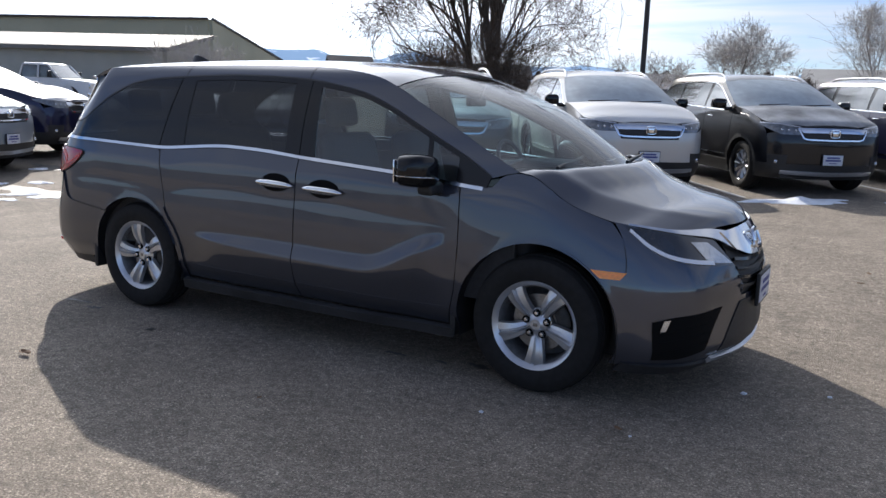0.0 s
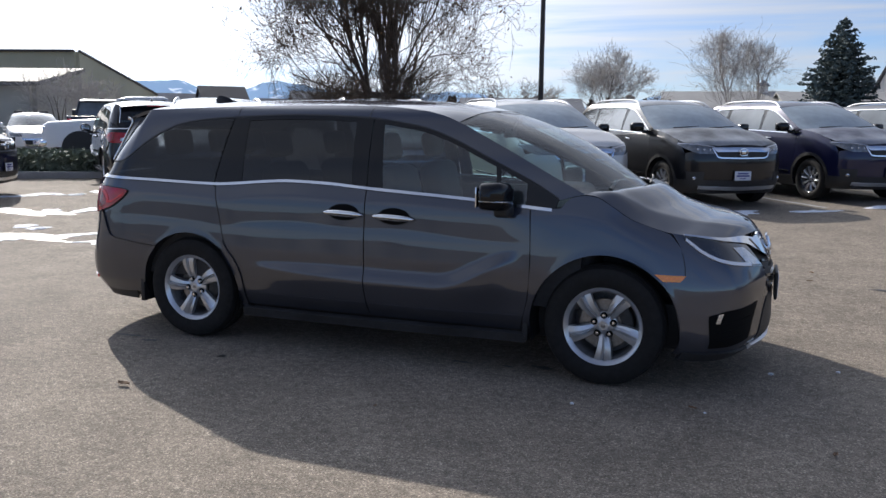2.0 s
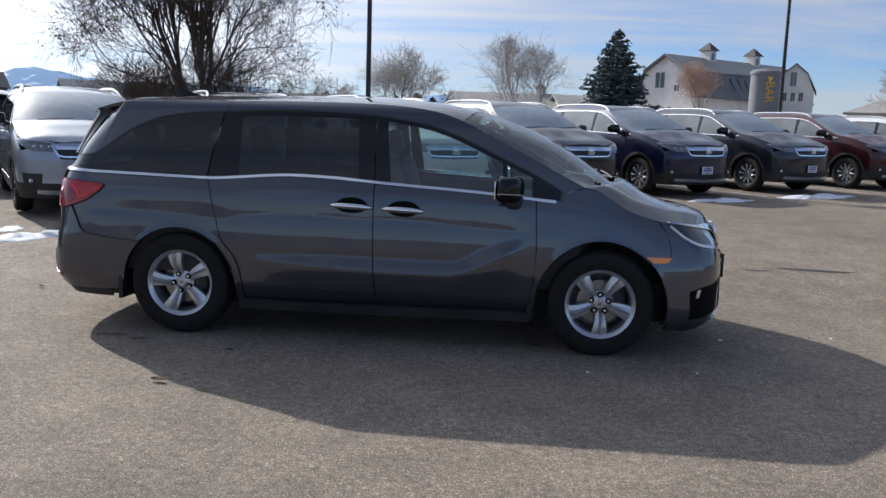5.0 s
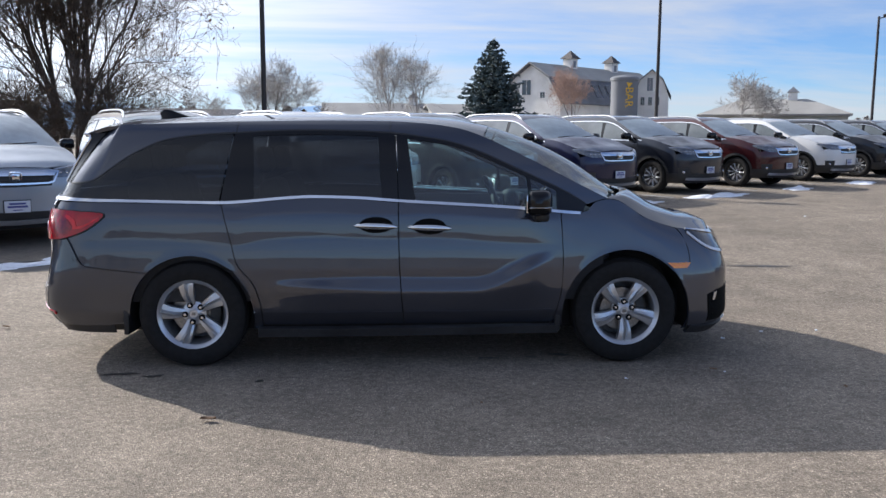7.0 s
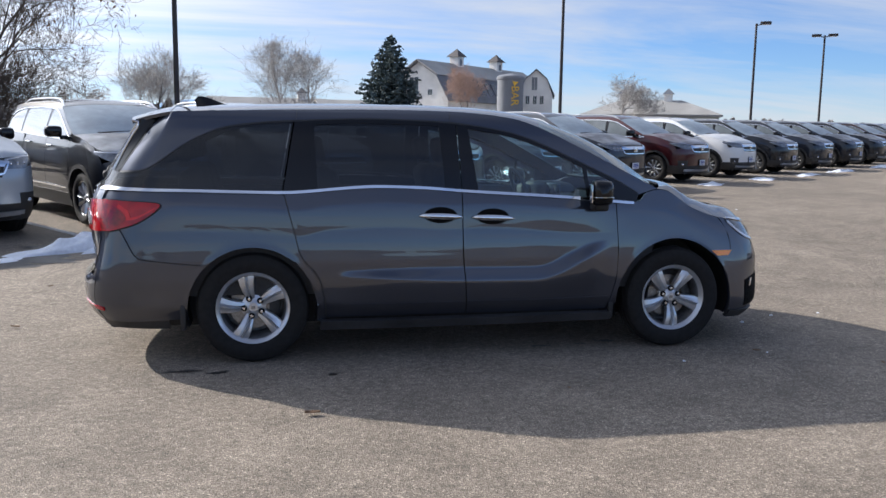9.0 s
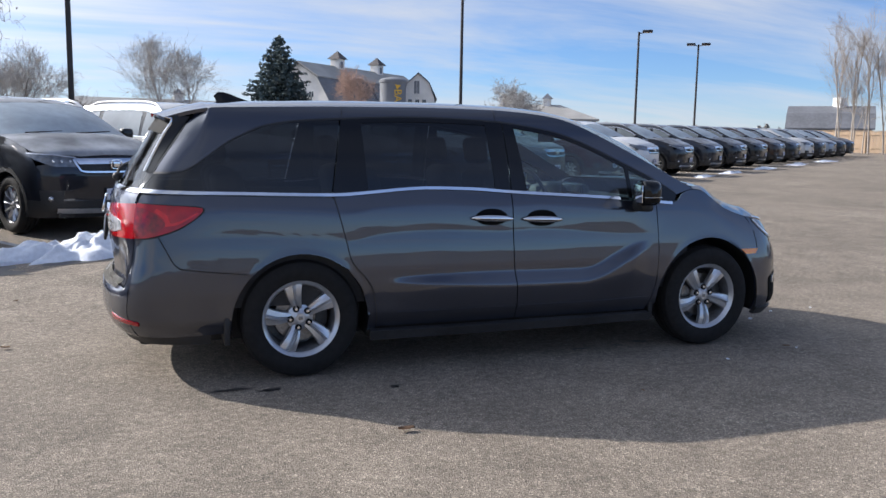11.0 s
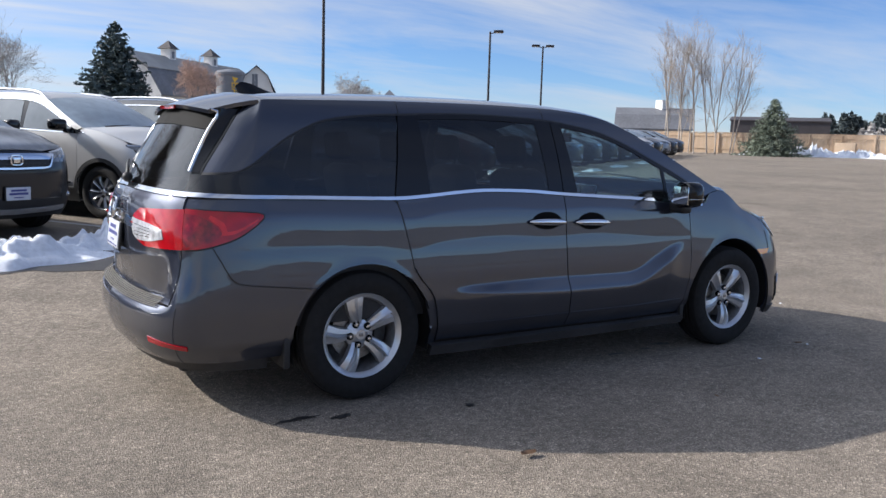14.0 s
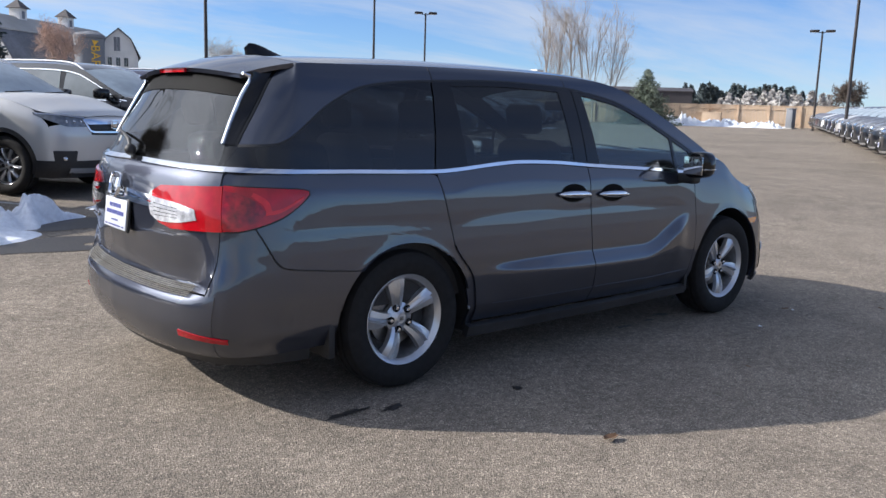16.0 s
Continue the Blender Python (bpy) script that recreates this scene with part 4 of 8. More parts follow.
        K.panel(bm, path([(-2.325, 0.955), (-2.24, 0.968), (-2.115, 1.030)], True), path([(-2.325, 0.972), (-2.24, 0.985), (-2.115, 1.040)], True), nu=10, nv=2, off=0.0150, depth=0.003, side=side)
        K.panel(bm, path([(-2.40, 1.040), (-2.34, 1.000), (-2.320, 0.965)], True), path([(-2.39, 1.058), (-2.315, 1.020), (-2.290, 0.972)], True), nu=10, nv=2, off=0.0150, depth=0.003, side=side)
        part("light_bar", bm, M_REDBAR, lamp, "brighter red light bar")
        bm = bmesh.new()
        yy = lambda v: K.s_at_y(v, False)
        K.panel(bm, path([(yy(0.395), 0.985), (yy(0.45), 0.895), (yy(0.56), 0.872), (split - 0.004, 0.880)]), path([(yy(0.375), 1.010), (yy(0.385), 1.025), (yy(0.47), 1.064), (split - 0.004, 1.082)]), nu=22, nv=12, off=0.012, depth=0.02, side=side)
        part("gate_lens", bm, M_RED, lamp, "red lens on the tailgate")
        bm = bmesh.new()
        K.panel(bm, path([(yy(0.40), 0.925), (yy(0.47), 0.900), (yy(0.62), 0.905), (yy(0.735), 0.925)], True), path([(yy(0.37), 1.010), (yy(0.47), 1.003), (yy(0.62), 0.992), (yy(0.725), 0.972)], True), nu=16, nv=8, off=0.016, depth=0.02, side=side)
        part("reversing_lens", bm, M_REVERSE, lamp, "clear reversing lens")
        bm = bmesh.new()
        for k in range(4):
            K.strip(bm, path([(yy(0.43), 0.925 + 0.018 * k), (yy(0.62), 0.925 + 0.014 * k)]), 0.003, 0.0175, 0.002, nu=6, side=side)
        part("lens_rib", bm, M_LAMPGREY, lamp)
        # reflector in the rear bumper
        bm = bmesh.new()
        ra, rb = K.s_at_y(0.66, False), K.s_at_y(0.885, False)
        K.panel(bm, path([(ra, 0.385), (rb, 0.365)]), path([(ra, 0.415), (rb, 0.385)]), nu=12, nv=3, off=0.005, depth=0.01, side=side)
        part("bumper_reflector", bm, M_RED, van, "thin red reflector")
        # mud flaps
        for fx in (-1.965, 1.0):
            bm = bmesh.new()
            box(bm, (fx, -0.955, 0.235), (fx + 0.035, -0.74, 0.44), 0.006)
            for v in bm.verts:
                v.co.y *= side
            bmesh.ops.recalc_face_normals(bm, faces=bm.faces)
            part("mud_flap", bm, M_BLACK, van)
        # arch liners
        for cx, r in ((1.5, 0.455), (-1.5, 0.424)):
            bm = bmesh.new()
            lathe(bm, [(r, -0.955), (r, -0.55), (0.0, -0.55)], 32, Matrix.Translation((cx, 0, 0.36)), radians(-15), radians(195))
            for v in bm.verts:
                v.co.y *= side
            bmesh.ops.recalc_face_normals(bm, faces=bm.faces)
            part("arch_liner", bm, M_BLACK, van)
        # headlamp
        lamp = new("headlamp")
        lamp.parent = van
        a, b = 2.0, K.s_at_y(0.42)
        up0 = path([(2.055, 0.938), (2.16, 0.926), (2.35, 0.898), (b - 0.10, 0.862)], True)
        low0 = path([(2.055, 0.918), (2.15, 0.825), (2.31, 0.768), (b, 0.725)], True)
        bm = bmesh.new()
        K.panel(bm, low0, up0, nu=26, nv=10, off=0.001, depth=0.02, side=side)
        part("lamp_body", bm, M_LAMPDARK, lamp, "dark glossy headlamp lens")
        bm = bmesh.new()
        K.strip(bm, path([low0(t) + np.array([0, 0.012]) for t in np.linspace(0.02, 0.72, 20)]), 0.020, 0.007, 0.008, nu=26, side=side)
        part("light_strip", bm, M_GUIDE, lamp, "bright light strip")
        bm = bmesh.new()
        K.panel(bm, path([low0(0.66) + np.array([0, 0.012]), low0(0.97) + np.array([0, 0.012])]), path([up0(0.62) - np.array([0, 0.03]), up0(0.86) - np.array([0, 0.02])]), nu=6, nv=6, off=0.005, depth=0.006, side=side)
        part("reflector", bm, M_CLEARLAMP, lamp)
        # chrome brow from the grille over the lamp
        bm = bmesh.new()
        K.panel(bm, path([(2.07, 0.940), (2.16, 0.928), (2.35, 0.899), (b - 0.1, 0.863), (b + 0.06, 0.80)], True), path([(2.08, 0.948), (2.17, 0.938), (2.36, 0.917), (b - 0.06, 0.905), (b + 0.18, 0.865)], True), nu=30, nv=4, off=0.010, depth=0.015, side=side)
        part("chrome_brow", bm, M_CHROME, van, "chrome brow over the headlamp")
        # fog lamp pocket
        bm = bmesh.new()
        p0, p1 = K.s_at_y(0.90), K.s_at_y(0.60)
        K.panel(bm, path([(p0 + 0.02, 0.285), (p0 + 0.16, 0.29), (p1 - 0.08, 0.325)]), path([(p0 + 0.01, 0.48), (p0 + 0.12, 0.505), (p1 + 0.05, 0.530)]), nu=12, nv=10, off=0.003, depth=0.012, side=side)
        pocket = part("fog_lamp_pocket", bm, M_FRIT, van, "black grained fog-lamp pocket")
        bm = bmesh.new()
        K.panel(bm, path([(p0 + 0.05, 0.435), (p0 + 0.078, 0.437)]), path([(p0 + 0.065, 0.490), (p0 + 0.098, 0.494)]), nu=4, nv=5, off=0.012, depth=0.012, side=side)
        part("fog_lamp", bm, M_CLEARLAMP, pocket)
        for zz in (0.33, 0.375, 0.42):
            bm = bmesh.new()
            K.strip(bm, path([(p0 + 0.05, zz), (p1 - 0.06, zz + 0.035)]), 0.012, 0.006, 0.006, nu=8, side=side)
            part("slat", bm, M_FRIT, pocket)

    # front bumper across both sides
    c = K.s_nose
    a = 1.962
    bm = bmesh.new()
    for side in (1, -1):
        K.panel(bm, path([(1.935, 0.245), (2.2, 0.235), (c, 0.225)]), path([(1.913, 0.552), (1.955, 0.556), (1.975, 0.66), (2.01, 0.80), (2.0, 0.955), (2.10, 0.944), (2.2, 0.90), (2.32, 0.84), (K.s_at_y(0.42), 0.75), (c - 0.38, 0.66), (c - 0.36, 0.56), (c, 0.555)]),
                arc(1.5, 0.36, 0.452, -14.7, 25), nu=N(70), nv=N(24), off=-0.002, side=side)
    part("front_bumper", bm, m_paint, van)
    # grille
    bm = bmesh.new()
    K.panel(bm, path([(c - 0.40, 0.555), (c, 0.55), (c + 0.40, 0.555)]), path([(c - 0.43, 0.86), (c, 0.875), (c + 0.43, 0.86)]), nu=24, nv=10, off=-0.018, depth=0.0)
    grille = part("grille", bm, M_BLACK, van)
    for k, zz in enumerate((0.60, 0.645, 0.69, 0.735)):
        bm = bmesh.new()
        K.strip(bm, path([(c - 0.40, zz + 0.02), (c - 0.2, zz), (c, zz - 0.004), (c + 0.2, zz), (c + 0.40, zz + 0.02)], True), 0.016, 0.004, 0.02, nu=24)
        part("slat", bm, M_BLACKGLOSS if k % 2 else M_DARKMETAL, grille)
    bm = bmesh.new()
    K.panel(bm, path([(c - 0.36, 0.795), (c - 0.2, 0.755), (c, 0.745), (c + 0.2, 0.755), (c + 0.36, 0.795)], True), path([(c - 0.44, 0.885), (c - 0.2, 0.890), (c, 0.892), (c + 0.2, 0.890), (c + 0.44, 0.885)], True), nu=30, nv=6, off=0.016, depth=0.02)
    part("chrome_wing", bm, M_CHROME, grille, "broad chrome grille wing")
    bm = bmesh.new()
    bc = K.point(c, 0.815, 0.03)
    badge_frame(bm, 0.062, 0.05, Matrix.Translation(bc) @ Matrix.Rotation(radians(-20), 4, "Y"))
    part("badge", bm, M_CHROME, grille, "plain chrome badge")
    # lower intake and splitter
    bm = bmesh.new()
    K.panel(bm, path([(c - 0.55, 0.29), (c, 0.275), (c + 0.55, 0.29)]), path([(c - 0.36, 0.53), (c, 0.525), (c + 0.36, 0.53)]), nu=24, nv=8, off=0.003, depth=0.01)
    part("lower_intake", bm, M_BLACK, van)
    bm = bmesh.new()
    K.panel(bm, path([(1.99, 0.215), (2.2, 0.205), (c, 0.20), (2 * c - 2.2, 0.205), (2 * c - 1.99, 0.215)]), path([(1.99, 0.26), (2.2, 0.255), (c, 0.25), (2 * c - 2.2, 0.255), (2 * c - 1.99, 0.26)]), nu=40, nv=3, off=0.012, depth=0.03)
    part("splitter", bm, M_BLACK, van)
    bm = bmesh.new()
    K.strip(bm, path([(c - 0.62, 0.262), (c - 0.3, 0.255), (c, 0.252), (c + 0.3, 0.255), (c + 0.62, 0.262)], True), 0.022, 0.02, 0.02, nu=30)
    part("splitter_strip", bm, M_ALLOY, van, "silver splitter strip")
    # front plate
    plate = new("front_plate")
    plate.parent = van
    plate.matrix_local = pose(2.478, 0, 0.56, 0, 0, 90)
    bm = bmesh.new()
    box(bm, (-0.17, -0.008, -0.09), (0.17, 0.012, 0.09), 0.006)
    part("plate_frame", bm, M_BLACK, plate)
    bm = bmesh.new()
    box(bm, (-0.155, -0.012, -0.075), (0.155, -0.006, 0.075), 0.003)
    part("plate_face", bm, M_PLATE, plate, "white plate")
    bm = bmesh.new()
    bars(bm, [(-0.10, -0.02, 0.026, 0.048), (-0.01, 0.09, 0.026, 0.048), (-0.12, -0.04, -0.016, 0.006), (-0.03, 0.12, -0.016, 0.006), (-0.05, 0.05, -0.055, -0.045)], Matrix.Translation((0, -0.0125, 0)))
    part("writing", bm, M_INK, plate)

    # rear bumper, tailgate
    t0 = K.s_tail
    e = K.s_at_y(GATE_Y, False)
    bm = bmesh.new()
    K.panel(bm, path([(2 * t0 - e, 0.283), (t0, 0.28), (e, 0.283)]), path([(2 * t0 - e, 0.586), (t0, 0.586), (e, 0.586)]), nu=N(60), nv=N(22), off=-0.0015)
    part("rear_bumper", bm, m_paint, van)
    bm = bmesh.new()
    K.panel(bm, path([(2 * t0 + 2.05, 0.235), (t0, 0.24), (-2.05, 0.235)]), path([(2 * t0 + 2.05, 0.305), (2 * t0 + 2.3, 0.287), (t0, 0.282), (-2.3, 0.287), (-2.05, 0.305)]), nu=N(60), nv=4, off=-0.006)
    part("bumper_skirt", bm, M_BLACK, van)
    bm = bmesh.new()
    steps = []
    for k in range(41):
        y = -0.70 + 1.4 * k / 40
        s = K.s_at_y(abs(y), False)
        o = K.at(s, 0.554)
        i = K.at(s, 0.606)
        steps.append((Vector((o.x + 0.002, y, 0.574)), Vector((i.x + 0.002, y, 0.620))))
    for (a0, b0), (a1, b1) in zip(steps, steps[1:]):
        for j in range(7):
            f0, f1 = j / 7, (j + 0.72) / 7
            vs = [bm.verts.new(p + Vector((0, 0, 0.003))) for p in (a0.lerp(b0, f0), a0.lerp(b0, f1), a1.lerp(b1, f1), a1.lerp(b1, f0))]
            bm.faces.new(vs)
    bmesh.ops.solidify(bm, geom=bm.faces[:], thickness=0.004)
    part("bumper_step", bm, M_STEPPAD, van, "ribbed grey step pad", smooth=False)
    gate = new("tailgate")
    gate.parent = van
    bm = bmesh.new()
    K.panel(bm, path([(2 * t0 - e + 0.06, 0.594), (t0, 0.594), (e - 0.06, 0.594)]), path([(2 * t0 - e + 0.004, 1.150), (t0, 1.165), (e - 0.004, 1.150)]), path([(2 * t0 - e + 0.06, 0.594), (2 * t0 - e + 0.02, 0.72), (2 * t0 - e + 0.004, 0.92), (2 * t0 - e + 0.004, 1.15)], True),
            path([(e - 0.06, 0.594), (e - 0.02, 0.72), (e - 0.004, 0.92), (e - 0.004, 1.15)], True), nu=N(50), nv=N(26))
    part("gate_skin", bm, m_paint, gate)
    eg = K.s_at_y(GLASS_Y, False)
    bm = bmesh.new()
    K.panel(bm, path([(2 * t0 - eg, 1.168), (t0, 1.180), (eg, 1.168)]), path([(2 * t0 - eg - 0.04, 1.505), (t0 - 0.35, 1.535), (t0, 1.542), (t0 + 0.35, 1.535), (eg + 0.04, 1.505)], True), nu=N(36), nv=N(16), off=0.0, depth=0.006)
    part("rear_window", bm, M_PRIVACY, gate)
    bm = bmesh.new()
    K.panel(bm, path([(2 * t0 - eg - 0.035, 1.485), (t0 - 0.35, 1.512), (t0, 1.518), (t0 + 0.35, 1.512), (eg + 0.035, 1.485)], True), path([(2 * t0 - eg - 0.06, 1.585), (t0, 1.60), (eg + 0.06, 1.585)]), nu=N(36), nv=4, off=0.004)
    part("glass_border", bm, M_FRIT, gate)
    bm = bmesh.new()
    K.strip(bm, path([(2 * t0 - e + 0.004, 1.152), (t0, 1.166), (e - 0.004, 1.152)]), 0.020, 0.010, 0.01, nu=N(40))
    part("gate_moulding", bm, M_CHROME, gate)
    bm = bmesh.new()
    h = K.s_at_y(0.43, False)
    K.panel(bm, path([(2 * t0 - h, 0.955), (t0, 0.965), (h, 0.955)]), path([(2 * t0 - h + 0.01, 1.008), (t0, 1.030), (h - 0.01, 1.008)]), nu=36, nv=4, off=0.016, depth=0.016)
    part("gate_bar", bm, M_CHROME, gate, "chrome bar between the tail lamps")
    bm = bmesh.new()
    bc = K.point(t0, 1.030, 0.030)
    badge_frame(bm, 0.062, 0.055, Matrix.Translation(bc) @ Matrix.Rotation(radians(14), 4, "Y"))
    part("badge", bm, M_CHROME, gate, "plain chrome badge")
    bm = bmesh.new()
    for k in range(3):
        p = K.point(K.s_at_y(0.45 + 0.05 * k, False), 0.83, 0.006)
        box(bm, (-0.004, -0.02, -0.012), (0.004, 0.02, 0.012), 0.002, m=Matrix.Translation((p.x, -p.y, p.z)))
    part("model_lettering", bm, M_CHROME, gate, "small chrome lettering bars")
    plate = new("rear_plate")
    plate.parent = gate
    rp = K.point(t0, 0.885, 0.014)
    plate.matrix_local = Matrix.Translation(rp) @ pose(0, 0, 0, 0, 0, -90) @ pose(0, 0, 0, -6, 0, 0)
    bm = bmesh.new()
    box(bm, (-0.165, -0.004, -0.085), (0.165, 0.012, 0.085), 0.005)
    part("plate_frame", bm, M_DARKMETAL, plate)
    bm = bmesh.new()
    box(bm, (-0.155, -0.010, -0.076), (0.155, -0.003, 0.076), 0.003)
    part("plate_face", bm, M_PLATE, plate, "white plate")
    bm = bmesh.new()
    bars(bm, [(-0.085, -0.045, 0.030, 0.050), (-0.035, 0.0, 0.030, 0.050), (0.01, 0.075, 0.030, 0.050), (-0.12, -0.06, -0.006, 0.014), (-0.05, 0.02, -0.006, 0.014), (0.03, 0.12, -0.006, 0.014), (-0.045, 0.045, -0.038, -0.030), (-0.13, -0.10, -0.065, -0.058), (-0.08, 0.08, -0.065, -0.058), (0.10, 0.13, -0.065, -0.058)], Matrix.Translation((0, -0.0105, 0)))
    part("writing", bm, M_INK, plate)
    # spoiler with its brake light and bright edges
    bm = bmesh.new()
    sp0 = path([(-2.27, -0.64, 1.592), (-2.315, -0.3, 1.620), (-2.325, 0, 1.628), (-2.315, 0.3, 1.620), (-2.27, 0.64, 1.592)], True)
    sp1 = path([(-2.02, -0.70, 1.655), (-2.02, -0.35, 1.700), (-2.02, 0, 1.712), (-2.02, 0.35, 1.700), (-2.02, 0.70, 1.655)], True)
    add_sheet(bm, lambda u, v: Vector(sp0(u)).lerp(Vector(sp1(u)), v) + Vector((0, 0, 0.006 * math.sin(math.pi * v))), 30, 6, 0.022, flip=True)
    spoiler = part("spoiler", bm, m_paint, gate)
    bm = bmesh.new()
    un0 = path([(-2.26, -0.645, 1.578), (-2.305, -0.3, 1.604), (-2.315, 0, 1.611), (-2.305, 0.3, 1.604), (-2.26, 0.645, 1.578)], True)
    un1 = [K.point(K.s_at_y(y, False), z, -0.012) for y, z in ((0.70, 1.50), (0.5, 1.525), (0.25, 1.535), (0.0, 1.538))]
    un1 = path(un1 + [Vector((p.x, -p.y, p.z)) for p in un1[-2::-1]], True)
    add_sheet(bm, lambda u, v: Vector(un0(u)).lerp(Vector(un1(u)), v) + Vector((0.05 * math.sin(math.pi * v), 0, 0.02 * math.sin(math.pi * v))), 24, 6, 0.004)
    part("spoiler_underside", bm, M_FRIT, spoiler)
    bm = bmesh.new()
    add_sheet(bm, lambda u, v: Vector((-2.328 + 0.006 * abs(2 * u - 1) - 0.002, -0.16 + 0.32 * u, 1.603 + 0.020 * v)), 8, 2, 0.012, flip=False)
    bmesh.ops.recalc_face_normals(bm, faces=bm.faces)
    part("brake_light", bm, M_RED, spoiler, "red high brake light")
    for side in (1, -1):
        bm = bmesh.new()
        eg = K.s_at_y(GLASS_Y, False)
        edge_in = path([K.point(eg, 1.265, 0.012), K.point(eg, 1.38, 0.018), K.point(eg + 0.01, 1.48, 0.030), K.point(eg + 0.03, 1.55, 0.04), Vector((-2.26, -0.66, 1.594))], True)
        edge_out = path([K.point(S_WIN + (S_SEAM - S_WIN) * f - 0.02, 1.262 + 0.372 * f, 0.005) for f in (0, 0.25, 0.5, 0.75, 0.96)], True)
        blade = coons(edge_in, edge_out)

        def blade_at(u, v):
            p = Vector(blade(u, v))
            return Vector((p.x, p.y * side, p.z))
        add_sheet(bm, blade_at, 14, 6, 0.02, flip=side > 0)
        part("spoiler_fin", bm, M_BLACKGLOSS, spoiler)
        bm = bmesh.new()
        tube(bm, [Vector((p[0] - 0.004, p[1] * side, p[2])) for p in (edge_in(t) for t in np.linspace(0, 1, 12))], 0.009, n=8)
        part("fin_edge", bm, M_CHROME, spoiler, "bright fin edge")
    # rear wiper
    bm = bmesh.new()
    w0 = K.point(t0, 1.19, 0.03)
    tube(bm, [w0, K.point(t0 - 0.05, 1.24, 0.045), K.point(t0 - 0.25, 1.27, 0.03), K.point(t0 - 0.42, 1.285, 0.02)], 0.011, 0.006, 8)
    bmesh.ops.create_uvsphere(bm, u_segments=12, v_segments=8, radius=0.03, matrix=Matrix.Translation(w0))
    part("rear_wiper", bm, M_BLACK, gate)

    # roof
    rail_pts = [K.at(s, van_rail(s)) for s in np.linspace(S_SEAM, 0.5, 40)]
    crown = smooth_fn([(-2.1, 1.700), (-1.6, 1.728), (-1.0, 1.746), (-0.5, 1.750), (0.0, 1.742), (0.3, 1.722), (0.55, 1.680), (0.7, 1.648)])

    def roof_at(u, v):
        i = v * (len(rail_pts) - 1)
        k = min(int(i), len(rail_pts) - 2)
        p = rail_pts[k].lerp(rail_pts[k + 1], i - k)
        t = 2 * u - 1
        x = p.x + 0.10 * (1 - t * t) * sstep(0.75, 1, v)
        z = p.z + (crown(x) - p.z) * (1 - abs(t) ** 2.6)
        return Vector((x, t * abs(p.y), z))
    bm = bmesh.new()
    add_sheet(bm, roof_at, N(30), N(50), 0.01, flip=True)
    part("roof", bm, m_paint, van)
    # windscreen
    sill = path([(1.385, -0.80, 1.155), (1.50, -0.55, 1.165), (1.585, -0.25, 1.165), (1.61, 0, 1.165), (1.585, 0.25, 1.165), (1.50, 0.55, 1.165), (1.385, 0.80, 1.155)], True)
    head = path([(roof_at(k / 12, 1)) + Vector((0.004, 0, -0.004)) for k in range(13)])
    lside = path([K.at(s, van_rail(s)) + Vector((0, 0.004, 0.0)) for s in np.linspace(1.36, 0.5, 20)])
    rside = path([Vector((p.x, -p.y, p.z)) for p in (K.at(s, van_rail(s)) + Vector((0, 0.004, 0.0)) for s in np.linspace(1.36, 0.5, 20))])
    sill = path([lside(0)] + [sill(t) for t in np.linspace(0.06, 0.94, 16)] + [rside(0)])
    head = path([lside(1)] + [head(t) for t in np.linspace(0.05, 0.95, 16)] + [rside(1)])
    screen = coons(sill, head, lside, rside)
    bm = bmesh.new()
    add_sheet(bm, lambda u, v: Vector(screen(u, v)) + Vector((0.03, 0, 0.045)) * math.sin(math.pi * v) * (1 - abs(2 * u - 1) ** 3), N(30), N(20), 0.006)
    part("windscreen", bm, M_WSCREEN, van)
    bm = bmesh.new()
    add_sheet(bm, lambda u, v: Vector(sill(u)) + Vector((0.02 * v - 0.05, 0, 0.012 - 0.02 * v)), 30, 2, 0.01)
    part("cowl", bm, M_BLACK, van)
    for yy, s2 in ((-0.62, 0.5), (0.05, 0.5)):
        bm = bmesh.new()
        b0 = Vector(sill(0.5 + yy / 1.7)) + Vector((0.02, 0, 0.02))
        tube(bm, [b0, b0 + Vector((-0.015, 0.15, 0.012)), b0 + Vector((-0.02, 0.3, 0.02)), b0 + Vector((-0.05, 0.5, 0.03))], 0.011, 0.007, 6)
        part("wiper", bm, M_BLACK, van)

    # bonnet
    edge = path([K.at(s, z) + Vector((0, 0.003, 0.002)) for s, z in [(1.36, 1.163), (1.46, 1.148), (1.6, 1.088), (1.76, 1.018), (1.98, 0.953), (2.16, 0.935), (2.36, 0.917), (K.s_at_y(0.42) - 0.06, 0.908)]], True)
    edge2 = path([Vector((p[0], -p[1], p[2])) for p in (edge(t) for t in np.linspace(0, 1, 40))])
    back = path([lside(0)] + [Vector(sill(t)) + Vector((0.03, 0, -0.012)) for t in np.linspace(0.06, 0.94, 16)] + [rside(0)])
    nose = path([edge(1), K.at(K.s_nose - 0.2, 0.892), K.at(K.s_nose, 0.888), K.at(K.s_nose + 0.2, 0.892), edge2(1)], True)
    hood = coons(edge, edge2, back, nose)

    def hood_at(u, v):
        p = Vector(hood(u, v))
        t = 2 * v - 1
        k = 0.90 - 0.40 * u                      # a crisp fold parts the top from the falling side
        top = 0.072 + 0.014 * (1 - (t / k) ** 2) if abs(t) < k else 0.072 * (1 - ((abs(t) - k) / (1 - k)) ** 1.12)
        return p + Vector((0, 0, top * math.sin(math.pi * (0.06 + 0.90 * u)) ** 0.6))
    bm = bmesh.new()
    add_sheet(bm, hood_at, N(40), N(64), 0.01, flip=False)
    part("bonnet", bm, m_paint, van)

    # floor, cabin
    bm = bmesh.new()
    box(bm, (-2.45, -0.72, 0.21), (2.2, 0.72, 0.50), 0.03)
